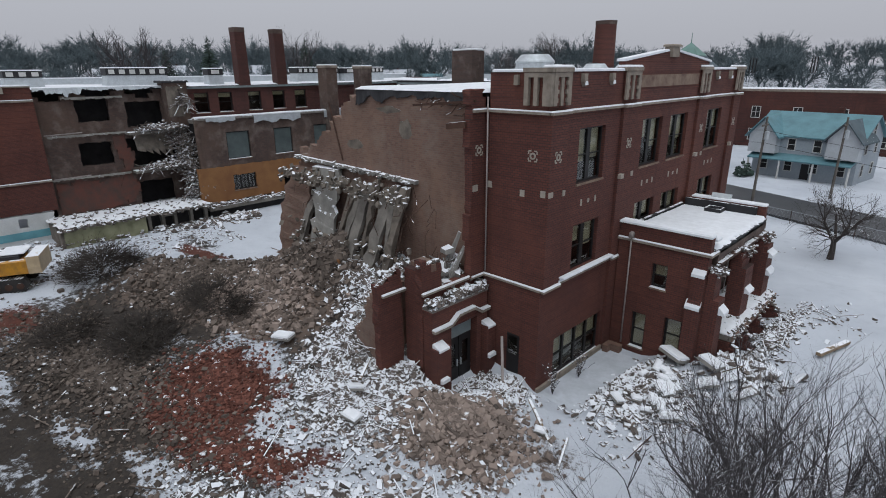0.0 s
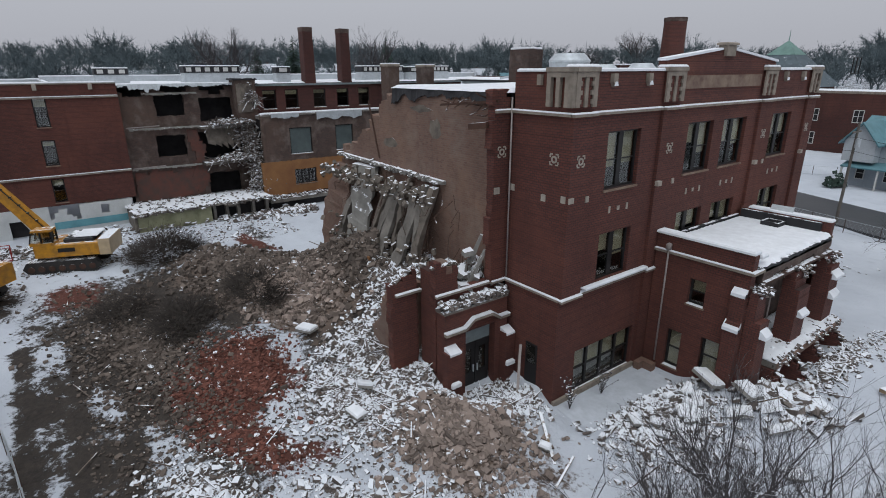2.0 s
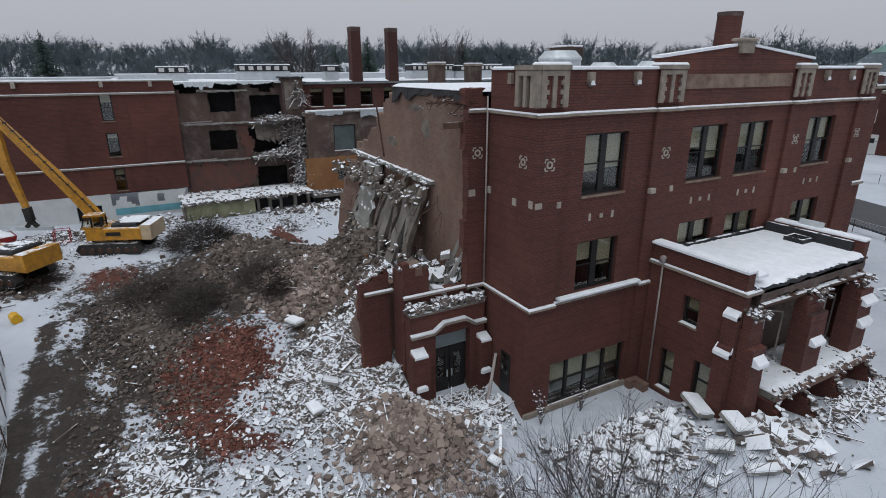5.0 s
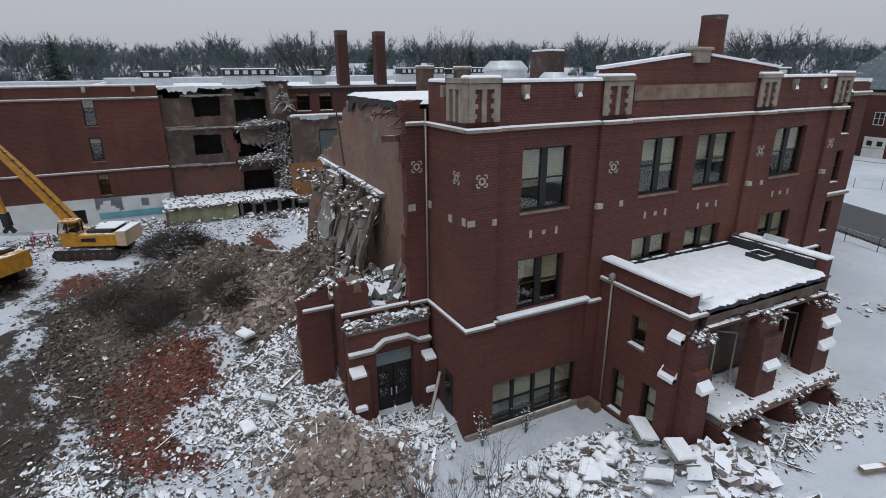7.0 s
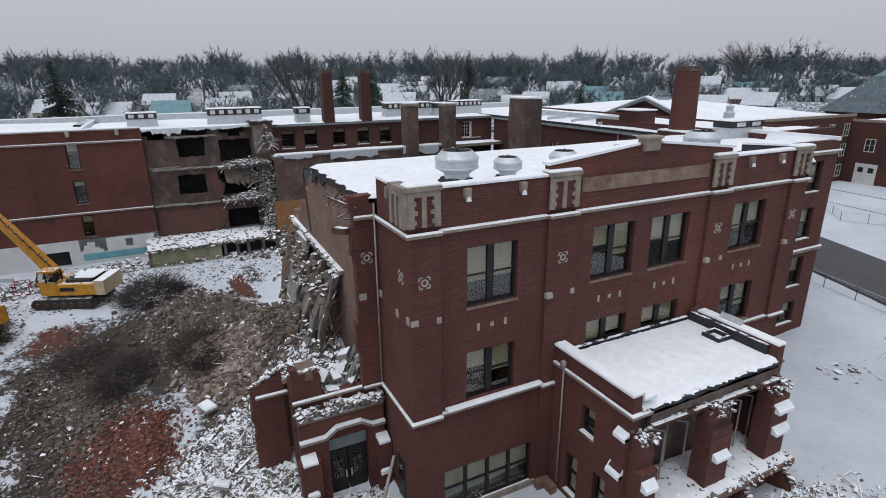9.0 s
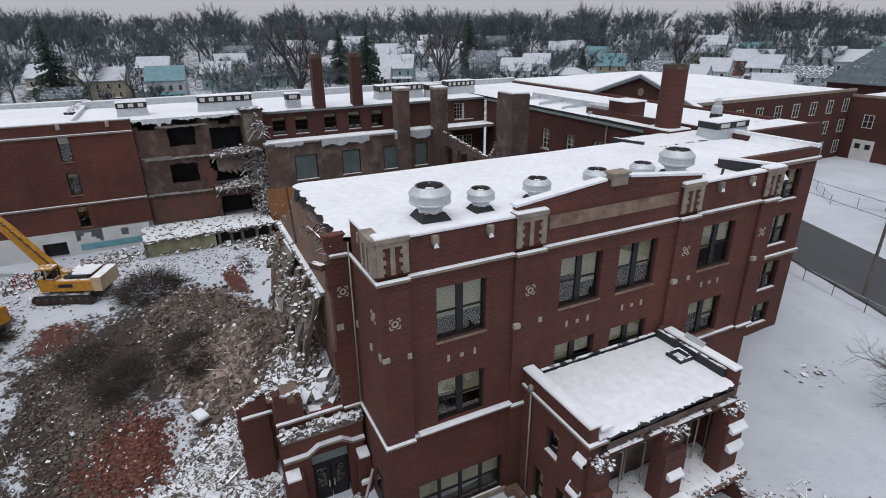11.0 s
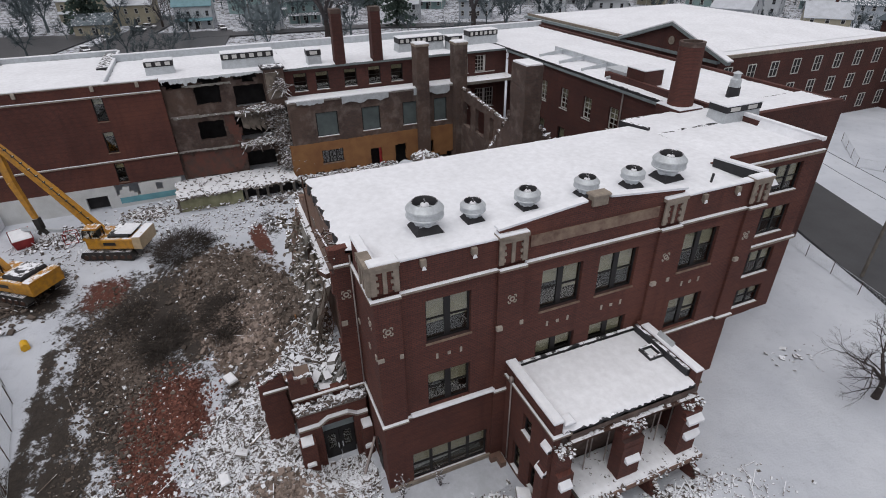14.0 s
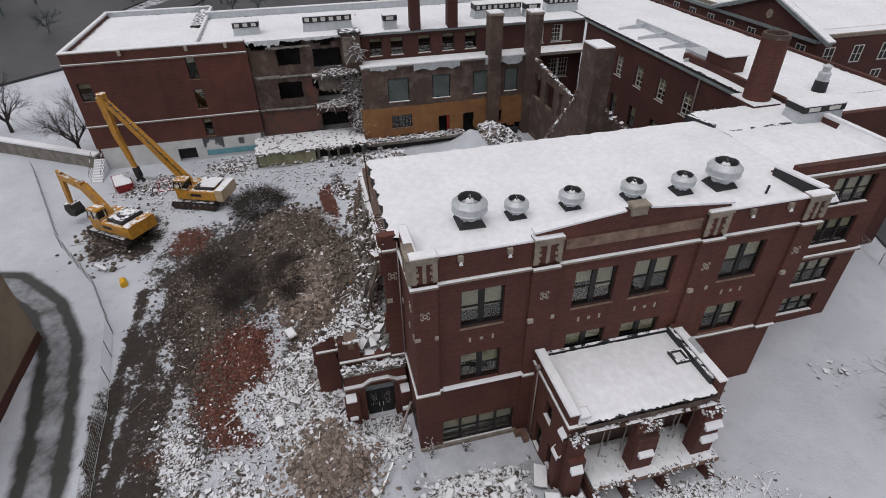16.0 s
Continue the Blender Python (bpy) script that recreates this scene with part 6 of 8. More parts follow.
for y in (14.8, 16.0, 17.1, 18.6, 20.0):
    part("post", Shape().stack([(-53.3, -52.7, y, y + 0.28, -0.3), (-53.26, -52.78, y + 0.03, y + 0.3, 0.9), (-53.3, -52.7, y - 0.02, y + 0.3, 1.85)]), CONC, tub)
part("crossbar", Shape().box(-52.75, -52.6, 16.0, 17.3, 1.5, 1.7), CONC, tub)

# ---- retaining wall, stairs, fence and the tan neighbour ----
q = Shape()
q.beam((-57.2, -9.5, 0.9), (-70, -30, 0.9), 0.5, 2.2)
b = tagged(part("retaining_wall", q, CONC), "long grey concrete retaining wall under snow", "wall", kind="structure")
part("snow", Shape().beam((-57.2, -9.5, 2.1), (-70, -30, 2.1), 0.9, 0.2), SNOWM, b)
st = empty("outside_stairs", "snowy outdoor steps with iron railings", "stairs")
for k in range(9):
    part("step", Shape().box(-56.7 + 0.34 * k, -56.36 + 0.34 * k, -9.8, -8.7, 0.0, 1.75 - 0.17 * k), SNOWM, st)
for y in (-9.85, -8.65):
    q = Shape().tube((-56.6, y, 2.75), (-53.6, y, 1.2), 0.03, n=5)
    for k in range(6):
        q.tube((-56.5 + 0.55 * k, y, 1.7 - 0.27 * k), (-56.5 + 0.55 * k, y, 2.7 - 0.28 * k), 0.02, n=4)
    part("railing", q, RUST, st)
neigh = empty("tan_neighbour", "tan stuccoed neighbour building beside the lane", "building")
q = Shape()
holed_wall(q, "y", -7.0, -1, 0.3, -28.3, -14.0, -0.4, 9.0, [(-25.6, -24.6, 4.5, 6.0), (-22.5, -21.5, 4.5, 6.0), (-19.0, -18.0, 4.5, 6.0)])
q.box(-28.3, -28.0, -20, -7.3, -0.4, 9.0)
q.box(-14.3, -14.0, -20, -7.3, -0.4, 9.0)
q.box(-28.0, -14.3, -20, -19.7, -0.4, 9.0)
part("wall", q, TANWALL, neigh)
part("base", Shape().box(-28.32, -14.0, -6.996, -6.9, -0.4, 1.0), BRICK2, neigh)
for a in (-25.6, -22.5, -19.0):
    window(neigh, "y", -7.0, -1, a, a + 1, 4.5, 6.0, 1, 0.5, WHITEF, snow=False)
part("roof", Shape().slab(-21.15, -13.5, 9.0, 14.6, 13.3, 0.4, 0.1), SNOWM, neigh)


def link_fence(pts, h=1.6, gap=2.4, name="fence", label="sagging chain link fence on thin steel posts"):
    """Chain link fence: each post, rails, and a net of crossed wires between."""
    e = empty(name, label, "fence")
    P = [Vector((x, y, height(x, y))) for x, y in pts]
    net = Shape()
    for a, b in zip(P[:-1], P[1:]):
        n = max(1, round((b - a).length / gap))
        for k in range(n):
            p, q = a.lerp(b, k / n), a.lerp(b, (k + 1) / n)
            p, q = [Vector((v.x, v.y, height(v.x, v.y))) for v in (p, q)]
            part("post", Shape().tube(p - Vector((0, 0, 0.2)), p + Vector((0, 0, h + 0.05)), 0.03, n=5), RUST, e)
            for z in (h, 0.1):
                net.tube(p + Vector((0, 0, z)), q + Vector((0, 0, z)), 0.018, n=3, caps=False)
            m = 9
            for i in range(m):
                for s in (-1, 1):
                    u, w = i / m, (i + 2.2 * s) / m
                    c = min(max(w, 0), 1)
                    t = (c - u) / (w - u)
                    z0, z1 = (0.1, 0.1 + (h - 0.1) * t)
                    net.tube(p.lerp(q, u) + Vector((0, 0, z0)), p.lerp(q, c) + Vector((0, 0, z1)), 0.006, n=3, caps=False)
    part("wire_net", net, METAL, e, "thin wire netting")
    return e


link_fence([(-12, 0.2), (-20, -0.6), (-27.5, -1.9), (-33.5, -4.5), (-40.7, -9.1), (-50, -13.2), (-59, -17.2)])
link_fence([(-22.5, 60.8), (-11.0, 57.6), (2.0, 53.2), (14.0, 49.0)], 1.2, 3.0, label="low chain link fence along the street")
link_fence([(-38.5, 92.0), (-31.5, 84.5), (-22.0, 90.0), (-12.0, 98.0)], 1.2, 3.0, label="chain link fence round a snowy school yard")

# ---- machines ----
def excavator(at, label, long_boom=True):
    """Tracked excavator facing +x: undercarriage, slewing house with cab, boom, stick and tool."""
    e = empty("excavator", label, "excavator", at)
    for s in (-1, 1):
        y = s * 1.25
        prof = [(-2.5, 0.45), (-2.15, 0.05), (2.15, 0.05), (2.5, 0.45), (2.2, 0.92), (-2.2, 0.92)]
        t = Shape().prism(prof, "y", y - 0.3, y + 0.3)
        for k in range(22):
            x = -2.2 + 0.2 * k
            t.box(x, x + 0.1, y - 0.33, y + 0.33, 0.91, 0.96)
            t.box(x, x + 0.1, y - 0.33, y + 0.33, 0.0, 0.06)
        tr = part("track", t, RUBBER, e, "muddy steel crawler track")
        w = Shape()
        for k in range(7):
            w.tube((-1.95 + 0.65 * k, y + s * 0.28, 0.42), (-1.95 + 0.65 * k, y + s * 0.345, 0.42), 0.22, n=12)
        part("roller", w, RUST, tr)
    part("undercarriage", Shape().box(-1.2, 1.2, -0.95, 0.95, 0.35, 1.0).lathe([(0.7, 0.95), (0.7, 1.25)], 18), RUBBER, e)
    part("house", Shape().slab(-0.5, 0, 1.2, 4.2, 2.8, 0.95, 0.08), YELLOW, e, "yellow slewing house")
    part("engine_cover", Shape().slab(-1.2, -0.1, 2.15, 1.9, 2.3, 0.35, 0.12), DARKMETAL, e, "black engine cover dusted with snow")
    part("counterweight", Shape().prism([(-1.4, 1.15), (1.4, 1.15), (1.45, 1.6), (1.4, 2.35), (-1.4, 2.35), (-1.45, 1.6)], "x", -3.3, -2.55), CREAM if long_boom else YELLOW, e, "pale rounded counterweight" if long_boom else "yellow rounded counterweight")
    if long_boom:
        part("deck_snow", Shape().slab(-1.7, 0.0, 2.503, 1.5, 2.0, 0.08, 0.05), SNOWM, e)
    cab = part("cab", Shape().prism([(x, z) for x, z in [(0.25, 2.1), (1.75, 2.1), (1.8, 2.3), (0.25, 2.3)]], "y", 0.45, 1.4).prism([(0.25, 3.12), (1.55, 3.12), (1.5, 3.27), (0.3, 3.27)], "y", 0.43, 1.42), YELLOW, e, "yellow operator cab")
    for x, y in ((0.3, 0.5), (0.3, 1.35), (1.0, 1.37)):
        part("cab_post", Shape().box(x - 0.05, x + 0.05, y - 0.04, y + 0.04, 2.3, 3.12), FRAME, cab)
    for y in (0.5, 1.35):
        part("cab_post", Shape().beam((1.76, y, 2.3), (1.52, y, 3.14), 0.07, 0.07), FRAME, cab)
    part("cab_glass", Shape().prism([(0.33, 2.3), (1.72, 2.3), (1.48, 3.12), (0.33, 3.12)], "y", 1.36, 1.375).prism([(0.33, 2.3), (1.72, 2.3), (1.48, 3.12), (0.33, 3.12)], "y", 0.48, 0.49), GLASS, cab)
    part("seat", Shape().slab(0.7, 0.9, 2.3, 0.5, 0.55, 0.25, 0.05).box(0.42, 0.52, 0.65, 1.15, 2.5, 3.0), FRAME, cab)
    part("number_bar", Shape().box(-1.0, 0.1, 1.402, 1.415, 1.55, 1.85), FRAME, e, "dark maker's bar on the flank")
    if long_boom:
        j0, j1, j2, j3 = (0.9, -0.1, 2.3), (6.9, -0.1, 10.6), (6.5, -0.1, 11.2), (6.3, -0.1, 3.6)
        b = part("boom", Shape().beam(j0, (3.6, -0.1, 6.2), 0.55, 0.9, 0.5, 0.75).beam((3.6, -0.1, 6.2), j1, 0.5, 0.75, 0.4, 0.5), YELLOW, e, "very long yellow demolition boom")
        h = Shape()
        for k in range(14):
            t = k / 14
            p = Vector(j0).lerp(Vector(j1), t) + Vector((-0.3, 0.25, 0.25))
            h.box(p.x - 0.08, p.x + 0.08, p.y - 0.1, p.y + 0.1, p.z - 0.06, p.z + 0.06)
        h.tube((0.9, 0.2, 2.9), (6.6, 0.2, 10.9), 0.04, n=5)
        part("hose_clamp", h, RUBBER, b, "black hydraulic hoses and clamps")
        s = part("stick", Shape().beam((7.2, -0.1, 10.9), (7.0, -0.1, 7.2), 0.45, 0.75, 0.4, 0.6).beam((7.0, -0.1, 7.2), j3, 0.4, 0.6, 0.3, 0.4), YELLOW, e, "long yellow stick hanging down")
        part("elbow", Shape().lathe([(0.02, -0.35), (0.42, -0.35), (0.42, 0.35), (0.02, 0.35)], 14, (7.0, -0.1, 10.9)), YELLOW, e)
        part("tool", Shape().beam((6.3, -0.1, 3.7), (6.2, -0.1, 2.6), 0.5, 0.5).beam((6.2, -0.1, 2.6), (6.6, -0.1, 2.1), 0.3, 0.25).beam((6.2, -0.1, 2.6), (5.8, -0.1, 2.1), 0.3, 0.25), RUBBER, s, "dark shear at the end of the stick")
        part("ram", Shape().tube((1.4, -0.1, 1.9), (3.3, -0.1, 5.3), 0.12, n=8).tube((1.7, -0.1, 2.5), (3.4, -0.1, 5.5), 0.07, n=8), METAL, b)
    else:
        b = part("boom", Shape().beam((0.9, -0.2, 1.9), (3.2, -0.2, 4.4), 0.5, 0.85, 0.5, 0.9).beam((3.2, -0.2, 4.4), (6.2, -0.2, 4.9), 0.5, 0.85, 0.4, 0.45), YELLOW, e, "yellow cranked boom")
        s = part("stick", Shape().beam((5.9, -0.2, 5.4), (6.4, -0.2, 1.8), 0.35, 0.6, 0.3, 0.4), YELLOW, e, "yellow stick")
        part("bucket", Shape().prism([(5.9, 1.9), (6.7, 1.9), (6.9, 1.2), (6.4, 0.7), (5.6, 0.8), (5.5, 1.3)], "y", -0.75, 0.35), RUBBER, s, "dark steel bucket")
        part("ram", Shape().tube((1.5, -0.2, 1.6), (3.0, -0.2, 3.9), 0.1, n=8).tube((3.2, -0.2, 4.9), (5.7, -0.2, 5.5), 0.09, n=8), METAL, b)
    return e


excavator(pose(-46.0, 2.6, height(-46, 2.6) - 0.05, 0, 0, -112), "yellow high reach excavator standing on trampled snow")
excavator(pose(-41.2, -3.9, height(-41.2, -3.9) - 0.05, 0, 0, 232), "yellow crawler excavator among torn timber", False)
# lift platform, red skip and loose bars by the wall
e = empty("red_skip", "red steel skip half filled with snow", "skip", pose(-51.5, -6.0, height(-51.5, -6), 0, 0, 20))
part("bin", Shape().add([(-1.2, -0.7, 0.1), (1.2, -0.7, 0.1), (1.2, 0.7, 0.1), (-1.2, 0.7, 0.1), (-1.5, -0.9, 1.1), (1.5, -0.9, 1.1), (1.5, 0.9, 1.1), (-1.5, 0.9, 1.1)], [(3, 2, 1, 0), (0, 1, 5, 4), (1, 2, 6, 5), (2, 3, 7, 6), (3, 0, 4, 7)]), REDPAINT, e)
part("snow", Shape().slab(0, 0, 0.85, 2.8, 1.65, 0.3, 0.1), SNOWM, e)
e = empty("lift_boom", "collapsed grey and red lift boom on the snow", "lift", pose(-50.5, -3.8, height(-50.5, -3.8)))
part("arm", Shape().beam((-1.5, -2.0, 1.2), (0.8, 1.8, 1.3), 0.25, 0.3), METAL, e)
part("basket", Shape().tube((0.8, 1.8, 0.2), (0.8, 2.9, 0.2), 0.04).tube((0.8, 1.8, 1.2), (0.8, 2.9, 1.2), 0.04).tube((1.6, 1.8, 0.2), (1.6, 2.9, 0.2), 0.04).tube((1.6, 1.8, 1.2), (1.6, 2.9, 1.2), 0.04)
     .tube((0.8, 1.8, 0.2), (0.8, 1.8, 1.2), 0.04).tube((0.8, 2.9, 0.2), (0.8, 2.9, 1.2), 0.04).tube((1.6, 1.8, 0.2), (1.6, 1.8, 1.2), 0.04).tube((1.6, 2.9, 0.2), (1.6, 2.9, 1.2), 0.04).box(0.8, 1.6, 1.8, 2.9, 0.1, 0.2), REDPAINT, e)
part("wheel", Shape().tube((-1.5, -2.4, 0.4), (-1.5, -2.0, 0.4), 0.4, n=14), RUBBER, e)
tagged(part("yellow_barrel", Shape().tube((-33.9, -2.5, height(-33.5, -2.3) + 0.26), (-33.1, -2.2, height(-33.5, -2.3) + 0.28), 0.26, 0.29, 12), YELLOWPL), "bright yellow plastic drum lying in dirty snow", "drum")


# ---- fallen floors against the bared wall ----
col = empty("collapsed_floor", "broken concrete slabs and beams hanging against the bared wall", "debris")
rc = np.random.default_rng(31)


def shard(name, top, foot, w0, w1, thick, mat, seed, label="", n=9):
    """A long broken piece with ragged sides, leaning from top to foot."""
    g_ = np.random.default_rng(seed)
    v = []
    bow = g_.uniform(-0.25, 0.25)
    for k in range(n + 1):
        t = k / n
        c = Vector(top).lerp(Vector(foot), t) + Vector((bow * math.sin(3.14 * t), -0.15 * math.sin(3.14 * t), 0))
        w = (w0 + (w1 - w0) * t) / 2
        a_, b_ = w * g_.uniform(0.65, 1.2), w * g_.uniform(0.65, 1.2)
        th = thick * g_.uniform(0.7, 1.15)
        dz = g_.uniform(-0.12, 0.12)
        v += [c + Vector((-a_, 0, dz)), c + Vector((b_, g_.uniform(-0.08, 0.08), -dz)), c + Vector((b_ * 0.9, th, 0.05)), c + Vector((-a_ * 0.9, th, 0.05))]
    f = [(3, 2, 1, 0), (4 * n, 4 * n + 1, 4 * n + 2, 4 * n + 3)] + [(4 * k + i, 4 * k + (i + 1) % 4, 4 * k + 4 + (i + 1) % 4, 4 * k + 4 + i) for k in range(n) for i in range(4)]
    return part(name, Shape().add(v, f), mat, col, label)


shard("slab", (-27.1, 17.75, 8.8), (-26.2, 16.2, 3.3), 2.9, 1.9, 0.3, SLABM, 1, "big snow streaked floor slab hanging down", 14)
shard("slab", (-30.2, 17.8, 8.5), (-31.0, 16.9, 2.4), 2.6, 3.4, 0.4, BRICK_IN, 2, "torn brick skin still holding a floor edge", 14)
for k, (x, w, z1, z0, y) in enumerate(((-24.6, 0.45, 8.5, 4.4, 16.7), (-24.0, 0.55, 7.9, 3.4, 16.4), (-23.1, 0.75, 8.4, 2.8, 16.2), (-22.4, 0.35, 8.7, 4.4, 16.9), (-21.7, 0.95, 8.3, 2.9, 16.1), (-21.0, 0.4, 8.6, 4.8, 16.9), (-20.3, 0.6, 8.6, 3.4, 16.6), (-25.3, 0.5, 6.6, 3.0, 16.2), (-28.6, 0.6, 7.2, 3.2, 16.6))):
    shard("fallen_beam", (x + rc.uniform(-0.2, 0.2), 17.7, z1), (x - 0.5 + rc.uniform(-0.5, 0.4), y, z0), w * 1.1, w * 0.7, 0.32, CONC if k % 3 else PLASTER, 10 + k, "grey broken concrete beam leaning on the wall")
s = Shape()
for k in range(620):
    t = rc.random()
    s.chunk((-31 + 12 * t, rc.uniform(16.3, 17.7), rc.uniform(2.2, 5.6) if k % 4 else 8.5 + rc.uniform(-0.6, 0.2)), tuple(rc.uniform(0.1, 0.4, 3)), rc)
part("hanging_lump", s, PLASTER, col, "dangling lumps of concrete and plaster")
s = Shape()
for k in range(40):
    x = rc.uniform(-30, -16.5)
    p = Vector((x, 17.5, rc.uniform(5, 9)))
    for _ in range(4):
        q = p + Vector((rc.uniform(-0.4, 0.4), rc.uniform(-0.35, 0.1), rc.uniform(-0.9, 0.1)))
        s.tube(p, q, 0.02, n=3, caps=False)
        p = q
part("reinforcing_bar", s, RUST, col, "bent rusty reinforcing bars")
part("ochre_board", Shape().box(-25.0, -23.9, 15.9, 16.0, 3.1, 4.3), ORANGEP, col, "ochre plaster board among the debris")
q = Shape()
for k in range(46):
    x, y = rc.uniform(-17.6, -15.7), rc.uniform(15.9, 17.9)
    z = 4.6 + rc.uniform(0, 1.8) * (1 - abs(x + 16.6))
    if k % 3:
        q.chunk((x, y, z), (0.9, 0.6, 0.35), rc)
    else:
        q.beam((x, y, z), (x + rc.uniform(-0.5, 0.5), y + rc.uniform(-0.6, 0.3), z + rc.uniform(0.1, 0.9)), 0.07, 0.05)
q.beam((-16.9, 17.0, 4.9), (-16.4, 17.7, 7.1), 0.45, 0.22, 0.2, 0.12)
q.beam((-16.3, 16.8, 4.9), (-16.0, 17.6, 6.5), 0.3, 0.2, 0.15, 0.1)
tagged(part("wreckage", q, SLABM), "snowy twisted wreckage heaped in the broken corner", "debris", kind="stuff")


# ---- rubble ----
def rubble(name, n, where, size, mat, label, seed, flat=0.75, sink=0.25, sticks=0):
    r = np.random.default_rng(seed)
    xs, ys = where(r, n)
    zs = rise(xs, ys)
    s = Shape()
    sz = size * np.minimum(np.exp(r.normal(-0.05, 0.55, len(xs))), 2.6)
    s.chunks(np.stack([xs, ys, zs + sz * (0.45 - sink)], -1), sz, r, flat)
    for k in range(sticks):
        x, y = where(r, 1)
        p = Vector((x[0], y[0], height(x[0], y[0]) + 0.1))
        a = r.uniform(0, 6.3)
        L = r.uniform(0.4, 1.5)
        s.beam(p, p + Vector((math.cos(a) * L, math.sin(a) * L, r.uniform(-0.1, 0.4))), 0.045, 0.035)
    return tagged(part(name, s, mat), label, "rubble", kind="stuff")


def ellipse(cx, cy, rx, ry, rot=0.0, edge=1.6):
    c, s = math.cos(radians(rot)), math.sin(radians(rot))

    def pick(r, n):
        a, d = r.uniform(0, 6.2832, n), np.abs(r.normal(0, 0.55, n)) ** 0.9 * edge / 1.6
        u, v = rx * d * np.cos(a), ry * d * np.sin(a)
        return cx + u * c - v * s, cy + u * s + v * c
    return pick


def clear(pick):
    """Keeps pieces out of the standing walls."""
    def keep(r, n):
        xs, ys = pick(r, n * 3)
        ok = ~((xs < FX + 0.3) & (ys > 18.0) & (xs > -34)) & ~((xs < -15.2) & (xs > -16.9) & (ys > 14.35) & (ys < 18.5)) & ~((xs < -16.7) & (xs > -17.3) & (ys > 13.1) & (ys < 14.6)) & ~((ys > PY0 - 0.3) & (xs < -6.6) & (ys < 34)) & ~((xs < -10.5) & (ys > 18.3) & (ys < 25) & (xs > FX))
        xs, ys = xs[ok][:n], ys[ok][:n]
        return xs, ys
    return keep


def safe(name, n, pick, *a, **k):
    p = clear(pick)
    r0 = np.random.default_rng(1)
    m = min(n, len(p(r0, n)[0]) - 5)

    def where(r, q):
        xs, ys = p(r, max(q, 40))
        return xs[:q], ys[:q]
    return rubble(name, m, where, *a, **k)


safe("rubble_slope", 9500, ellipse(-18.0, 13.2, 3.0, 2.9, 40), 0.14, RUB_SNOW, "slope of snow covered broken brick and block", 1, sticks=60)
safe("rubble_slope", 5200, ellipse(-16.2, 10.8, 3.0, 1.7, 20), 0.125, RUB_SNOW, "snow covered rubble fanning over the yard", 2, sticks=24)
safe("rubble_slope", 4600, ellipse(-21.0, 16.2, 3.8, 1.6, 0), 0.17, RUB_SNOW, "snowy block rubble against the bared wall", 3, sticks=50)
safe("rubble_mound", 9500, ellipse(-33, 12.2, 7.5, 3.8, 12), 0.16, RUB_BROWN, "brown mound of crushed brick and concrete", 4, flat=1.25)
safe("rubble_mound", 6500, ellipse(-28.5, 12.6, 5.2, 2.7, 10), 0.17, RUB_TAN, "tan broken concrete on the mound", 5, flat=1.25, sticks=40)
safe("rubble_mound", 4200, ellipse(-25.5, 16.3, 4.0, 1.6, 0), 0.2, RUB_BROWN, "brown lumps piled under the bared wall", 6, flat=1.2, sticks=40)
safe("brick_dust_heap", 6500, ellipse(-22.0, 7.5, 3.3, 2.4, 15), 0.10, RUB_RED, "heap of crushed red brick", 7)
safe("brick_dust_heap", 2600, ellipse(-17.2, 6.4, 3.0, 1.1, 20), 0.09, RUB_RED, "streak of crushed red brick", 8)
safe("rubble_heap", 2200, ellipse(-14.6, 4.6, 2.8, 1.2, 20), 0.14, RUB_SNOW, "low heap of snowy rubble near the lane", 9, sticks=16)
safe("rubble_heap", 1400, ellipse(-11.0, 8.5, 3.5, 1.8, 25), 0.16, RUB_SNOW, "scattered snowy rubble", 19, sticks=8)
safe("rubble_heap", 4200, ellipse(-8.2, 20.6, 2.2, 3.2, 10), 0.16, RUB_SNOW, "snowy broken paving heaped before the windows", 10, flat=0.5)
safe("rubble_heap", 420, ellipse(-5.6, 25.6, 1.8, 1.6, 0), 0.36, RUB_SNOW, "snowy slabs tipped beside the pavilion", 11, flat=0.5, sticks=10)
safe("rubble_heap", 1500, ellipse(-5.4, 31.0, 0.9, 4.2, 0), 0.12, RUB_SNOW, "brick rubble spilled before the pavilion", 12, sticks=14)
safe("rubble_heap", 110, ellipse(-4.0, 36.0, 2.4, 3.4, 0), 0.12, RUB_SNOW, "scattered bricks in the snow", 22, sticks=10)
safe("rubble_heap", 3600, ellipse(-13.3, 16.6, 1.6, 1.6, 0), 0.13, RUB_SNOW, "snowy rubble in front of the side entrance", 13, sticks=8)
safe("rubble_heap", 1000, ellipse(-41.5, -4.5, 4.2, 3.0, 0), 0.24, RUB_BROWN, "dark torn debris round the excavator", 14, sticks=170)
safe("rubble_heap", 800, ellipse(-50.5, -2.5, 2.5, 4.2, 0), 0.2, RUB_SNOW, "snowy scrap by the painted wall", 15, sticks=60)
safe("rubble_heap", 800, ellipse(-53.5, 5.0, 2.2, 3.2, 0), 0.2, RUB_SNOW, "snowy brick rubble below the torn wall", 16, sticks=10)
safe("rubble_heap", 4500, ellipse(-28, 4.5, 11, 3.2, 10), 0.13, RUB_BROWN, "stones trodden into the mud", 17, sticks=20)
safe("rubble_heap", 900, ellipse(-50.0, 34.5, 2.4, 3.8, 0), 0.4, RUB_SNOW, "snow covered heap of debris in the court", 18, sticks=40)
safe("rubble_heap", 500, ellipse(-51.5, 24, 1.8, 7.0, 0), 0.35, RUB_SNOW, "rubble along the foot of the court wall", 20, sticks=20)
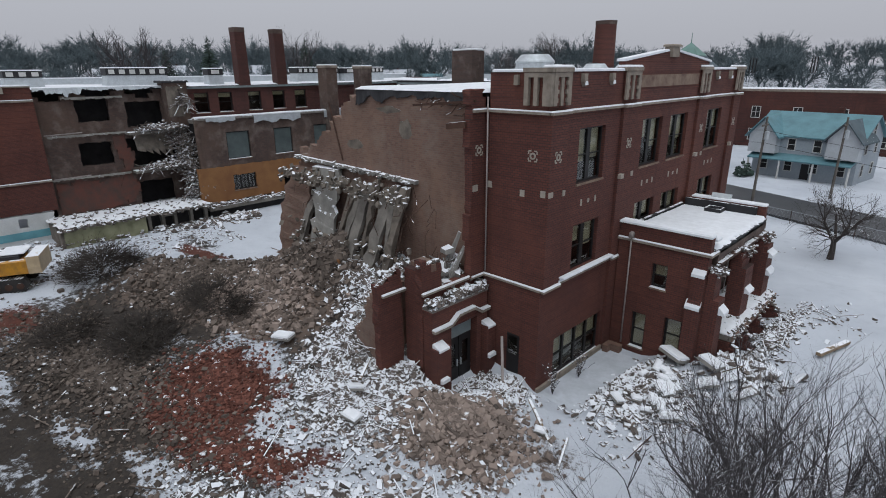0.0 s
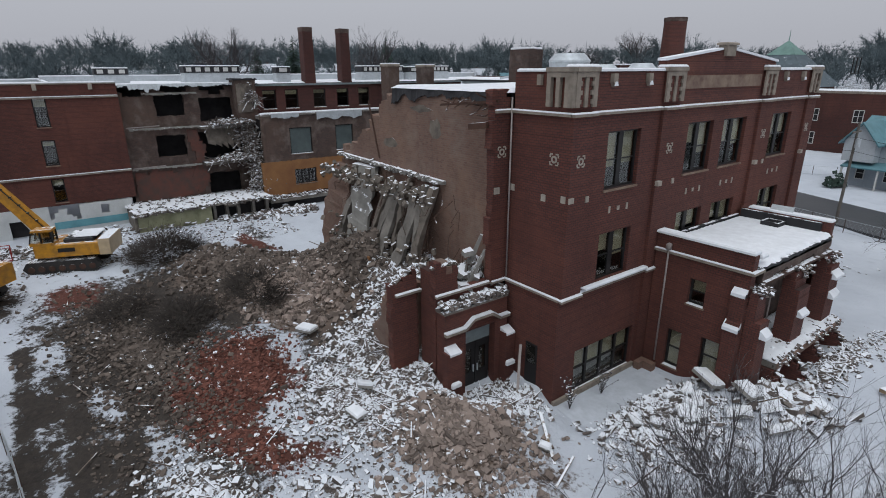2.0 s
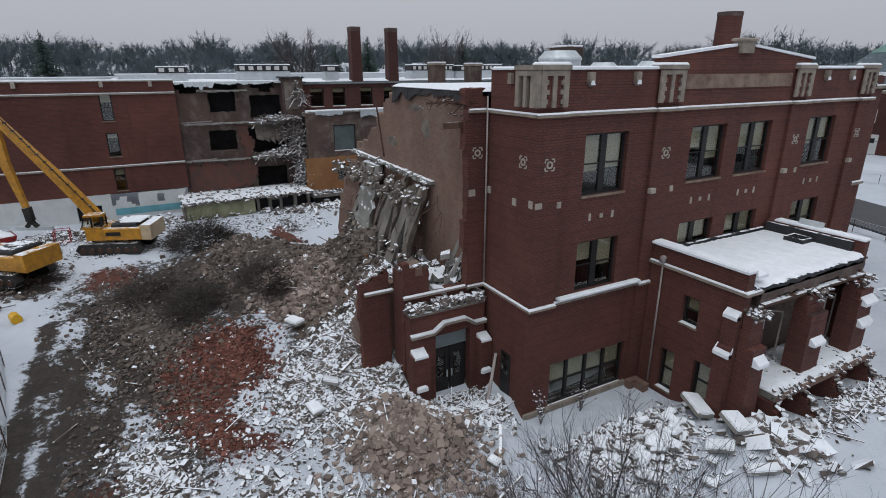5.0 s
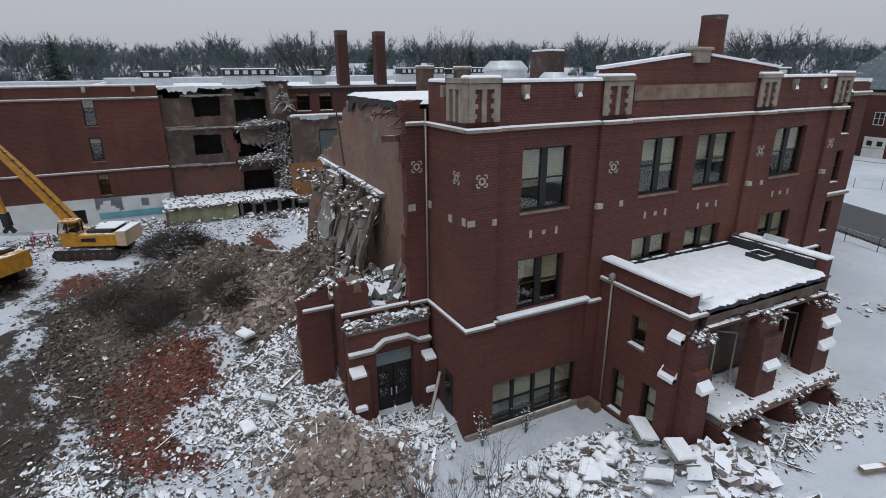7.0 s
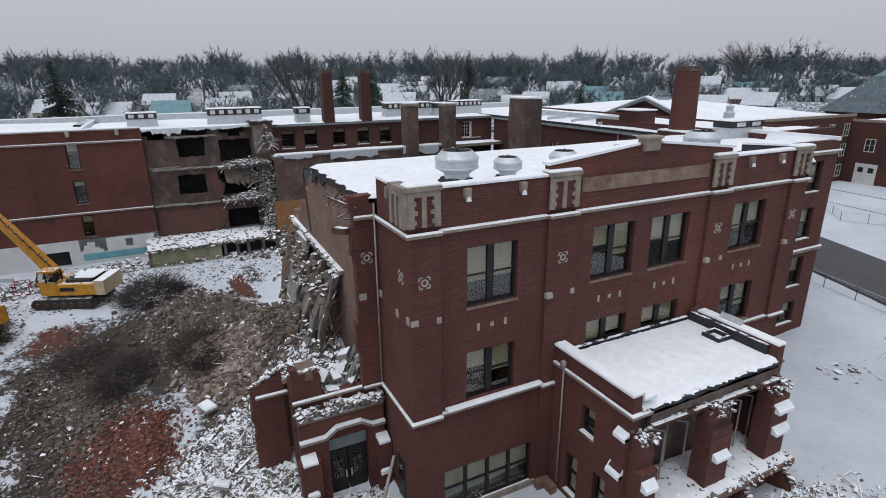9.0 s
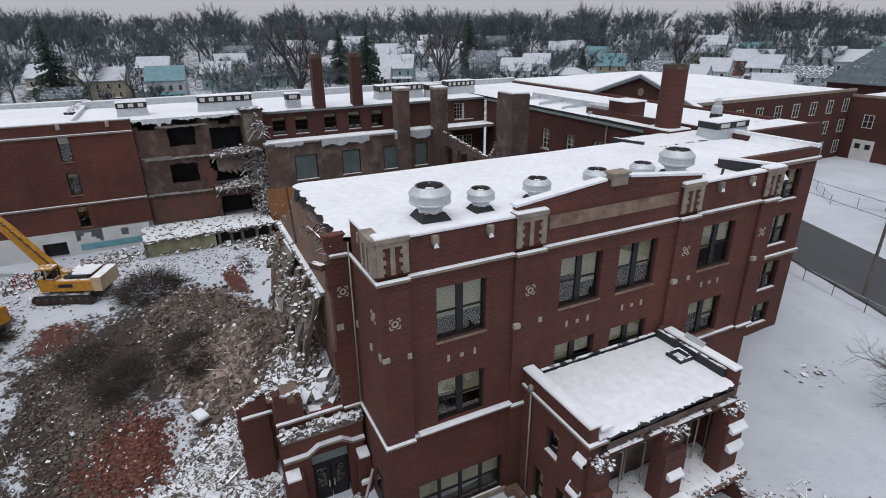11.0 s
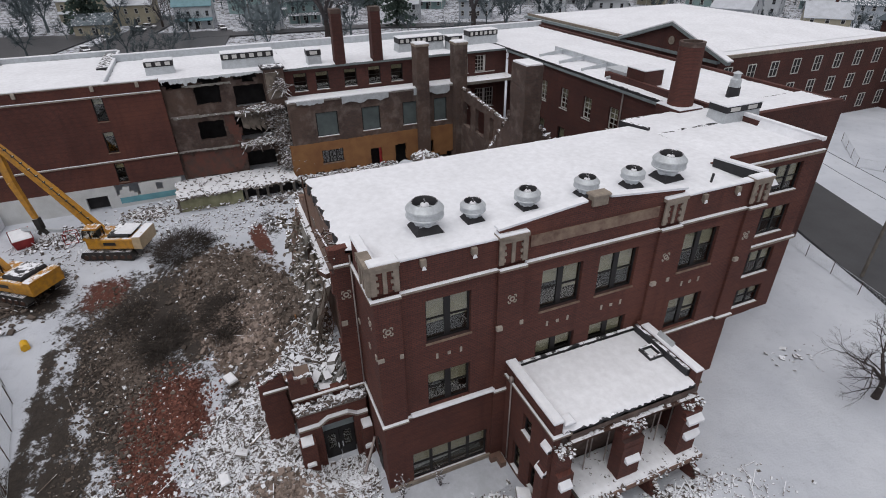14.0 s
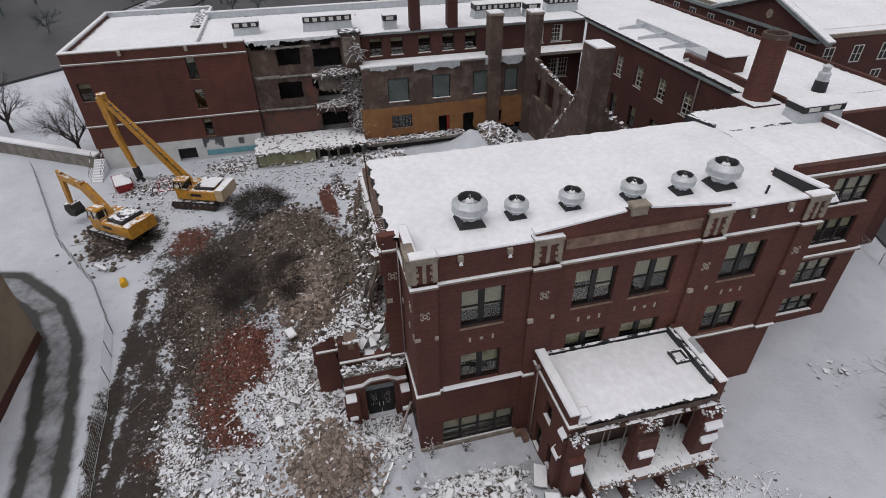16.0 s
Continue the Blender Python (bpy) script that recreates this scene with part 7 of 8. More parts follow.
safe("rubble_heap", 40, ellipse(-10.5, 47.5, 2.2, 2.6, 0), 0.2, RUB_SNOW, "broken slabs half buried in the snowfield", 23, flat=0.3)



def field(x0, x1, y0, y1):
    return lambda r, n: (r.uniform(x0, x1, n), r.uniform(y0, y1, n))


safe("rubble_heap", 2600, field(-15.15, -12.4, 14.2, 18.2), 0.12, RUB_SNOW, "snowy broken brick before the dark side door", 51, sticks=12)
safe("rubble_heap", 900, field(-16.7, -15.0, 12.6, 14.5), 0.14, RUB_SNOW, "snowy broken brick in the angle of the wall stub", 56)
safe("rubble_slope", 3600, field(-20.5, -16.9, 11.5, 16.5), 0.14, RUB_SNOW, "snowy broken brick against the wall stub", 52, sticks=20)
safe("rubble_heap", 2600, field(-38.0, -14.0, 1.5, 6.5), 0.10, RUB_BROWN, "small stones strewn over the trodden mud", 53, sticks=14)
safe("rubble_heap", 2400, field(-18.5, -9.0, 3.5, 13.0), 0.09, RUB_SNOW, "small snowy stones strewn over the yard", 54, sticks=10)
safe("rubble_heap", 1500, field(-51.5, -44.0, -3.0, 20.0), 0.13, RUB_SNOW, "snowy bits of brick before the broken rooms", 55, sticks=30)

# the nearest heap of tan stones, piece by piece
heap = empty("stone_heap", "heap of bare tan broken stone before the side entrance", "rubble")
rh_ = np.random.default_rng(41)
lumps = []
for k in range(10):
    m = Shape().chunk((0, 0, 0), (1, 0.85, 0.7), rh_).mesh("stone", RUB_TAN)
    lumps.append(m)
xs, ys = clear(ellipse(-12.3, 13.2, 2.9, 2.5, 25))(rh_, 300)
for k, (x, y) in enumerate(zip(xs, ys)):
    o = new("stone", lumps[k % 10])
    o.parent = heap
    a = 0.27 * math.exp(rh_.normal(0, 0.3))
    o.matrix_basis = pose(x, y, height(x, y) + a * 0.16, rh_.uniform(-30, 30), rh_.uniform(-30, 30), rh_.uniform(0, 360)) @ Matrix.Diagonal((a, a, a, 1))
safe("stone_scatter", 3200, ellipse(-12.2, 13.0, 3.1, 2.6, 25), 0.15, RUB_TAN, "bare tan rubble between the larger stones", 42)


def big_slab(x, y, w, d, t, rx, ry, rz, z=0.35, mat=None, label="thick snow covered concrete slab tipped on rubble"):
    o = part("concrete_slab", Shape().slab(0, 0, -t / 2, w, d, t, 0.04), mat or SLABM)
    o.matrix_basis = pose(x, y, height(x, y) + z, rx, ry, rz)
    tagged(o, label, "slab", "fallen slabs")
    s = part("snow", Shape().slab(0, 0, t / 2 + 0.003, w * 0.98, d * 0.98, 0.09, 0.06), SNOWM, o)
    return o


for a in ((-8.3, 24.3, 1.9, 1.15, 0.3, -14, 8, -20, 0.6), (-6.6, 24.3, 1.5, 1.25, 0.32, -12, 14, -14, 0.55), (-6.3, 23.0, 1.5, 0.8, 0.25, 10, -20, 30, 0.4), (-4.9, 23.4, 0.55, 1.8, 0.22, 6, 4, -30, 0.3), (-5.2, 25.9, 1.2, 0.8, 0.25, -8, 10, 12, 0.35),
          (-8.4, 22.6, 0.5, 1.3, 0.25, 8, 24, 15, 0.45), (-7.2, 20.6, 1.2, 0.7, 0.2, 12, 8, 40, 0.4), (-8.6, 19.2, 1.0, 0.6, 0.2, -14, 6, -30, 0.35), (-6.4, 19.4, 1.3, 0.6, 0.2, 10, -12, 20, 0.35), (-22.3, 11.3, 1.6, 0.9, 0.25, 6, -6, 20, 0.45),
          (-9.9, 15.4, 0.7, 0.5, 0.2, 16, 10, 30, 0.2), (-3.6, 21.4, 1.4, 0.8, 0.2, 6, 12, 60, 0.3), (-15.5, 10.4, 1.2, 0.8, 0.2, 10, 6, 10, 0.35), (-16.6, 11.4, 1.0, 0.7, 0.25, -12, 16, 70, 0.3), (-36.0, -4.6, 1.8, 0.5, 0.2, 5, 18, 60, 0.5)):
    big_slab(*a[:2], *(0.66 * c for c in a[2:5]), *a[5:8], a[8] * 0.8)
rp = np.random.default_rng(77)
for k in range(26):
    x, y = clear(ellipse(-7.4, 20.8, 1.9, 2.4, 10))(rp, 30)
    big_slab(x[k % len(x)], y[k % len(y)], rp.uniform(0.35, 0.65), rp.uniform(0.25, 0.4), 0.12, rp.uniform(-18, 18), rp.uniform(-18, 18), rp.uniform(0, 180), 0.25, label="broken snowy paving slab")
for a, b, w in (((-11.3, 16.6, 0.9), (-9.2, 15.2, 0.4), 0.12), ((-9.0, 16.0, 0.5), (-8.3, 14.2, 0.5), 0.08), ((-3.4, 30.2, 0.6), (-2.6, 33.0, 0.5), 0.25), ((-6.0, 24.0, 1.2), (-5.0, 23.2, 2.3), 0.06), ((-20.5, 12.0, 1.9), (-18.2, 11.4, 1.3), 0.14), ((-17.6, 13.0, 1.9), (-16.9, 11.9, 1.6), 0.12)):
    tagged(part("timber", Shape().beam(a, b, w, w * 0.7), WOOD), "snow dusted timber lying on the rubble", "timber")
s = Shape()
for k in range(8):
    a, b = k / 8, (k + 1) / 8
    s.tube((-6.8 + 0.5 * math.sin(a * 3), 16.6 + a * 1.3, 0.4 + 0.9 * math.sin(a * 3.1)), (-6.8 + 0.5 * math.sin(b * 3), 16.6 + b * 1.3, 0.4 + 0.9 * math.sin(b * 3.1)), 0.025, n=4)
tagged(part("bent_cable", s, RUST), "thick rusty cable bent out of the snow", "cable")


# ---- trees ----
def grow(sh, p, d, length, radius, level, rng, up=0.12, spread=0.55, kids=3, thin=3):
    """A limb that forks: tapered tubes, bending a little at each joint."""
    steps = 3 if level > 1 else 2
    for i in range(steps):
        q = p + d * (length / steps)
        r1 = radius * (1 - 0.28 / steps)
        sh.tube(p, q, radius, r1, 6 if radius > 0.08 and thin == 3 else 3, caps=False)
        p, radius = q, r1
        d = (d + Vector(rng.normal(0, 0.10, 3).tolist()) + Vector((0, 0, up * 0.3))).normalized()
        if level > 0 and i < steps - 1 and rng.random() < 0.7:
            e = (d + Vector(rng.normal(0, spread, 3).tolist()) + Vector((0, 0, up))).normalized()
            grow(sh, p, e, length * rng.uniform(0.5, 0.7), radius * 0.5, level - 1, rng, up, spread, kids, thin)
    if level > 0:
        for _ in range(kids):
            e = (d + Vector(rng.normal(0, spread, 3).tolist()) + Vector((0, 0, up))).normalized()
            grow(sh, p, e, length * rng.uniform(0.6, 0.82), radius * rng.uniform(0.5, 0.72), level - 1, rng, up, spread, kids, thin)


def bare_tree(name, x, y, label, trunk_h, r, limb, level, stems, seed, up=0.15, spread=0.5, mat=None, lean=0.35, kids=3, z=None):
    g = np.random.default_rng(seed)
    z = height(x, y) - 0.1 if z is None else z
    e = empty(name, label, "tree", pose(x, y, z))
    s = Shape()
    s.tube((0, 0, 0), (0.03, 0.02, trunk_h * 0.5), r * 1.25, r, 8, caps=False)
    s.tube((0.03, 0.02, trunk_h * 0.5), (0, 0, trunk_h), r, r * 0.85, 8, caps=False)
    part("trunk", s, BARK, e, "", True)
    c = Shape()
    for k in range(stems):
        a = 6.2832 * (k + g.random() * 0.6) / stems
        d = Vector((math.cos(a) * lean, math.sin(a) * lean, 1)).normalized()
        grow(c, Vector((0, 0, trunk_h * 0.92)), d, limb * g.uniform(0.8, 1.1), r * 0.62, level, g, up, spread, kids)
    part("crown", c, mat or BARK, e, "bare forking branches")
    return e


bare_tree("tree", -1.2, 11.9, "bare frosty tree with many upright thin branches", 1.5, 0.21, 2.3, 5, 12, 5, 0.20, 0.40, FROST, 0.70)
bare_tree("tree", 1.6, 15.2, "bare frosty shrub tree by the yard edge", 1.2, 0.17, 1.85, 5, 7, 6, 0.22, 0.38, FROST, 0.6)
bare_tree("street_tree", -6.15, 48.4, "small bare spreading tree in the snowfield", 1.5, 0.20, 1.9, 4, 5, 9, 0.05, 0.55, BARK, 0.8)
bare_tree("street_tree", 1.5, 60.0, "bare street tree beside the fence", 1.8, 0.2, 1.9, 4, 4, 10, 0.08, 0.5, FROST, 0.7)
bare_tree("street_tree", -62.0, -13.0, "bare dark tree behind the retaining wall", 1.6, 0.22, 2.4, 4, 5, 12, 0.08, 0.5, BARK, 0.7)
bare_tree("street_tree", -72.0, -24.0, "bare dark tree behind the retaining wall", 1.6, 0.22, 2.4, 4, 5, 13, 0.08, 0.5, BARK, 0.7)
bare_tree("tall_tree", -145, 44.5, "tall bare tree standing over the roofs", 6.0, 0.75, 7.0, 4, 5, 14, 0.12, 0.42, FROST, 0.45)
bare_tree("tall_tree", -147, 88.0, "tall bare tree standing over the roofs", 6.0, 0.75, 7.0, 4, 4, 15, 0.14, 0.42, FROST, 0.4)
bare_tree("tall_tree", -190, 285.0, "tall bare tree among the houses", 7.0, 0.8, 7.6, 4, 5, 16, 0.12, 0.42, FROST, 0.45)
bare_tree("tall_tree", -150, 190.0, "tall bare tree among the houses", 6.0, 0.6, 6.0, 4, 5, 17, 0.12, 0.42, FROST, 0.45)
bare_tree("tall_tree", -186, 38.0, "bare tree beside a white house", 3.0, 0.35, 3.6, 4, 4, 18, 0.10, 0.45, FROST, 0.55)
bare_tree("tall_tree", -196, 3.0, "bare tree beside a white house", 3.0, 0.35, 3.2, 4, 4, 24, 0.10, 0.45, FROST, 0.55)


def brush(x, y, rx, ry, h, n, seed, label):
    g = np.random.default_rng(seed)
    s = Shape()
    for k in range(int(n * 1.8)):
        a, d = g.uniform(0, 6.3), math.sqrt(g.random())
        p = Vector((x + rx * d * math.cos(a), y + ry * d * math.sin(a), height(x, y) + h * (1 - d * d) * g.random()))
        e = Vector((math.cos(a) + g.normal(0, 0.7), math.sin(a) + g.normal(0, 0.7), g.uniform(-0.1, 0.9))).normalized()
        r = g.uniform(0.010, 0.026)
        for i in range(4):
            q = p + e * g.uniform(0.2, 0.45)
            s.tube(p, q, r, r * 0.75, 3, caps=False)
            p, r = q, r * 0.75
            e = (e + Vector(g.normal(0, 0.3, 3).tolist())).normalized()
    return tagged(part("brush_pile", s, TWIG), label, "brush", kind="stuff")


brush(-42.6, 8.6, 2.4, 2.3, 1.9, 900, 1, "rounded heap of cut dark brush")
brush(-29.6, 11.2, 2.8, 1.2, 0.6, 420, 2, "flattened dark brush on the mound")
brush(-29.6, 7.2, 2.6, 1.6, 0.8, 520, 3, "dark brush heap beside the wheel tracks")
brush(-34.0, 4.5, 2.0, 1.4, 0.5, 240, 4, "thin brush scattered over mud")


def spruce(x, y, h, seed, label, z=None):
    g = np.random.default_rng(seed)
    e = empty("spruce", label, "tree", pose(x, y, height(x, y) if z is None else z))
    part("trunk", Shape().tube((0, 0, 0), (0, 0, h), h * 0.018, 0.03, 6), BARK, e)
    s = Shape()
    for k in range(int(34 * 12)):
        t = g.random() ** 0.8
        zz = h * (0.06 + 0.93 * t)
        L = (1 - t) ** 0.85 * h * 0.26 * g.uniform(0.75, 1.15) + 0.25
        a = g.uniform(0, 6.3)
        d = Vector((math.cos(a), math.sin(a), -0.28))
        side = Vector((-math.sin(a), math.cos(a), 0))
        p = Vector((0, 0, zz))
        for i in range(4):
            u, v = i / 4, (i + 1) / 4
            w = 0.16 * L * (1 - u * 0.6)
            m = p + d * L * (u + v) / 2
            s.add([p + d * L * u, m + side * w + Vector((0, 0, -0.1 * L)), p + d * L * v + Vector((0, 0, 0.04 * L)), m - side * w + Vector((0, 0, -0.1 * L)), m + Vector((0, 0, 0.05 * L))], [(0, 1, 4), (1, 2, 4), (2, 3, 4), (3, 0, 4)])
    part("crown", s, NEEDLE, e, "dark drooping needle boughs")
    return e


spruce(-196, -17, 25, 1, "tall dark spruce above the snowy houses")
spruce(-215, 76, 22, 2, "dark spruce among bare trees")
spruce(-165, 70.5, 24, 3, "dark spruce behind the chimneys")
spruce(-220, 137, 26, 4, "dark spruce among bare trees")
spruce(-170, 160, 13, 5, "dark spruce near the street")

# far woods: many bare crowns joined into belts, distance haze put into their colour
base = []
for k in range(9):
    g = np.random.default_rng(100 + k)
    s = Shape()
    s.tube((0, 0, 0), (0, 0, 3.0), 0.26, 0.20, 4, caps=False)
    for j in range(5):
        a = 1.257 * j + g.random()
        grow(s, Vector((0, 0, 2.6)), Vector((math.cos(a) * 0.6, math.sin(a) * 0.6, 1)).normalized(), 4.2 * g.uniform(0.8, 1.15), 0.11, 1, g, 0.10, 0.5, 3, 2)
    v, f = np.array(s.v), [tuple(q) for q in s.f]
    # a veil of thin twigs round the limbs
    tips = v[v[:, 2] > 4.0]
    n = 620
    p = tips[g.integers(0, len(tips), n)] + g.normal(0, 0.12, (n, 3))
    d = (p - (0, 0, 4.0)) / np.linalg.norm(p - (0, 0, 4.0), axis=1)[:, None] + g.normal(0, 0.55, (n, 3)) + (0, 0, 0.15)
    d /= np.linalg.norm(d, axis=1)[:, None]
    side = np.cross(d, g.normal(0, 1, (n, 3)))
    side /= np.linalg.norm(side, axis=1)[:, None]
    w, L = 0.05, g.uniform(0.9, 2.6, n)[:, None]
    tri = np.stack([p - side * w, p + side * w, p + d * L], 1).reshape(-1, 3)
    f += [(len(v) + 3 * i, len(v) + 3 * i + 1, len(v) + 3 * i + 2) for i in range(n)]
    base.append((np.concatenate([v, tri]), f))


def woods(name, spots, label, hscale, fat=2.0):
    V, F, k = [], [], 0
    g = np.random.default_rng(len(spots))
    for i, (x, y) in enumerate(spots):
        v, f = base[i % 9]
        a, c = g.uniform(0, 6.3), hscale * g.uniform(0.55, 1.3)
        m = np.array([[math.cos(a), -math.sin(a), 0], [math.sin(a), math.cos(a), 0], [0, 0, 1]]) * c
        m = m * (0.72 + 0.75 * float(smooth_noise(np.array([x]), np.array([y]), 34.0, 12)[0]) ** 1.5)
        V.append(v @ m.T * (1.05, 1.05, 1) + (x, y, height(x, y) - 0.3))
        F.extend(tuple(j + k for j in q) for q in f)
        k += len(v)
    me = bpy.data.meshes.new(name)
    me.from_pydata(np.concatenate(V).tolist(), [], F)
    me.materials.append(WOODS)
    return tagged(new(name, me), label, "woods", kind="stuff")


g = np.random.default_rng(55)
near, mid, deep = [], [], []
for k in range(1350):
    a = radians(g.uniform(-34, 92))          # bearing, west through north
    d = 130 + 330 * g.random() ** 0.62
    x, y = -math.cos(a) * d * 1.0, math.sin(a) * d
    if d < 230 and g.random() < 0.45:
        continue
    if -75 < x < 30 and y < 125:
        continue
    (near if d < 250 else mid if d < 350 else deep).append((x, y))
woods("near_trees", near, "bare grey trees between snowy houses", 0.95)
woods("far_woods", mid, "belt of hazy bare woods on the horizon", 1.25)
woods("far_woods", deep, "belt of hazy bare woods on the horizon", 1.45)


# ---- houses ----
def house(x, y, rot, w, d, h, rise_, body, roof_mat, label, porch_=True, chim=True, z=None, hip=False, group="houses"):
    """A frame house: walls, gabled roof with eaves, windows, door, porch, chimney. The front looks along local -y."""
    z = height(x, y) if z is None else z
    e = empty("house", label, "house", pose(x, y, z - 0.05, 0, 0, rot), group)
    a, b = w / 2, d / 2
    s = Shape().box(-a, a, -b, b, -0.6, h)
    if not hip:
        for xx in (-a, a):
            s.prism([(-b, h), (b, h), (0, h + rise_)], "x", xx - 0.02 * np.sign(xx) - 0.05, xx)
    part("wall", s, body, e)
    o, t = 0.4, 0.16
    s = Shape()
    if hip:
        v = [(-a - o, -b - o, h), (a + o, -b - o, h), (a + o, b + o, h), (-a - o, b + o, h), (-a * 0.3, 0, h + rise_), (a * 0.3, 0, h + rise_)]
        s.add(v, [(3, 2, 1, 0), (0, 1, 5, 4), (1, 2, 5), (2, 3, 4, 5), (3, 0, 4)])
    else:
        k = rise_ / b
        for sg in (-1, 1):
            p = [(sg * (b + o), h - o * k), (0, h + rise_), (0, h + rise_ + t), (sg * (b + o), h - o * k + t)]
            s.prism(p, "x", -a - o, a + o)
    part("roof", s, roof_mat, e)
    wmesh, pmesh = None, None
    spots = []
    nx = max(2, int(w / 2.6))
    for fl in range(2 if h > 4.5 else 1):
        zz = 1.0 + 2.7 * fl
        for i in range(nx):
            xx = -a + w * (i + 0.5) / nx
            spots += [(xx, -b, zz, 0), (xx, b, zz, 180)]
        for yy in (-b * 0.45, b * 0.45):
            spots += [(a, yy, zz, 90), (-a, yy, zz, -90)]
    if not hip:
        spots += [(a, 0, h + 0.25, 90), (-a, 0, h + 0.25, -90)]
    fr = holed_wall(Shape(), "y", -0.06, 1, 0.058, -0.5, 0.5, -0.06, 1.5, [(-0.4, 0.4, 0.02, 0.68), (-0.4, 0.4, 0.74, 1.4)])
    fm = fr.mesh("window", WHITEF if body is not SIDING["white"] else SIDING["grey"])
    gm = Shape().box(-0.4, 0.4, -0.03, -0.004, 0.02, 1.4).mesh("pane", FRAME)
    for xx, yy, zz, r in spots:
        o_ = new("window", fm)
        o_.parent = e
        o_.matrix_basis = pose(xx, yy, zz, 0, 0, r)
        p_ = new("pane", gm)
        p_.parent = o_
    part("door", Shape().box(-0.5 + a * 0.1, 0.5 + a * 0.1, -b - 0.05, -b - 0.003, -0.1, 2.05), FRAME, e)
    if porch_:
        s = Shape().add([(-a, -b - 1.9, 2.6), (a, -b - 1.9, 2.6), (a, -b, 3.2), (-a, -b, 3.2), (-a, -b - 1.9, 2.45), (a, -b - 1.9, 2.45), (a, -b, 3.0), (-a, -b, 3.0)],
                        [(0, 1, 2, 3), (7, 6, 5, 4), (0, 4, 5, 1), (1, 5, 6, 2), (3, 7, 4, 0)])
        p = part("porch_roof", s, roof_mat, e)
        for i in range(4):
            xx = -a + 0.15 + (w - 0.3) * i / 3
            part("post", Shape().box(xx - 0.09, xx + 0.09, -b - 1.8, -b - 1.62, -0.3, 2.5), WHITEF, p)
    if chim:
        part("chimney", Shape().box(-0.35 + a * 0.3, 0.35 + a * 0.3, -0.3 + b * 0.2, 0.3 + b * 0.2, h, h + rise_ + 0.9), BRICK2, e)
    return e


# the blue-roofed house over the street: two cross gables and a long porch
h = house(-15.3, 86.5, -8, 12.0, 8.0, 5.6, 2.6, SIDING["grey"], GREENROOF, "grey two storey house with blue green metal roof")
for xx, m in ((-4.6, GREENROOF), (4.6, SLATE)):
    s = Shape()
    s.box(xx - 1.7, xx + 1.7, -5.4, -4.0, 3.2, 5.6)
    part("bay", s.prism([(xx - 1.7, 5.6), (xx + 1.7, 5.6), (xx, 7.7)], "y", -5.4, -4.0), SIDING["white"], h)
    s = Shape()
    for sg in (-1, 1):
        s.prism([(xx + sg * 2.15, 5.15), (xx, 7.75), (xx, 7.95), (xx + sg * 2.15, 5.35)], "y", -5.9, 0.0)
    part("gable_roof", s, m, h, "cross gable roof")
    w = new("window", bpy.data.meshes["window"]); w.parent = h; w.matrix_basis = pose(xx, -5.41, 3.7)
g = np.random.default_rng(8)
cols = ["white", "grey", "cream", "green", "white", "grey"]
placed = [(-230, -22, 84, 11, 12, 5.6, 3.4, "cream"), (-192, -14.5, 80, 9, 6, 3.0, 2.2, "cream"), (-213, -5, 82, 11, 10, 5.6, 3.2, "cream"), (-195, 13.3, 82, 9.5, 9, 6.0, 3.4, "white"),
          (-224, 31, 75, 9, 9, 5.4, 3.2, "green"), (-177, 32.5, 72, 8, 7, 3.2, 3.0, "white"), (-206, 97, 62, 11, 14, 5.6, 4.0, "green"), (-240, 108, 60, 10, 10, 6.0, 3.6, "grey"),
          (-208, 119, 58, 10, 10, 6.4, 3.8, "white"), (-197, 131, 56, 9, 10, 6.4, 3.6, "white"), (-168, 128, 54, 9, 9, 6.0, 3.4, "white"), (-150, 138, 48, 11, 9, 5.4, 1.8, "white"), (-168, 173, 44, 9, 9, 5.0, 3.6, "cream"),
          (-236, 262, 40, 11, 10, 6, 3.4, "grey"), (-208, 257, 38, 11, 9, 6, 3.4, "cream"), (-189, 256, 36, 11, 9, 6, 3.4, "white"), (-143, 223, 30, 12, 9, 5.0, 3.4, "red"), (-106, 198, 25, 12, 10, 4.6, 2.6, "grey"),
          (-186, 150, 50, 9, 9, 5.6, 3.2, "white"), (-232, 60, 70, 10, 9, 5.2, 3.4, "grey"), (-222, 190, 50, 10, 9, 5.6, 3.4, "white"), (-170, 210, 40, 10, 9, 5.6, 3.2, "white"), (-250, 10, 80, 10, 9, 5.4, 3.2, "white"), (-246, 150, 55, 10, 9, 6, 3.2, "cream"),
          (-128, 245, 30, 10, 9, 5.4, 3.2, "white"), (-205, 222, 45, 10, 9, 5.6, 3.2, "grey"), (8, 92, -10, 10, 8, 5.2, 3.0, "cream"), (24, 84, -14, 10, 8, 5.2, 3.0, "white")]
while len(placed) < 62:
    a, d = radians(g.uniform(8, 68)), g.uniform(185, 330)
    x, y = -math.cos(a) * d, math.sin(a) * d
    if min(math.hypot(x - p[0], y - p[1]) for p in placed) > 19:
        placed.append((x, y, 90 - math.degrees(a) + g.uniform(-12, 12), g.uniform(8.5, 11), g.uniform(8, 10), g.uniform(4.8, 6.2), g.uniform(2.8, 3.6), cols[len(placed) % 6]))
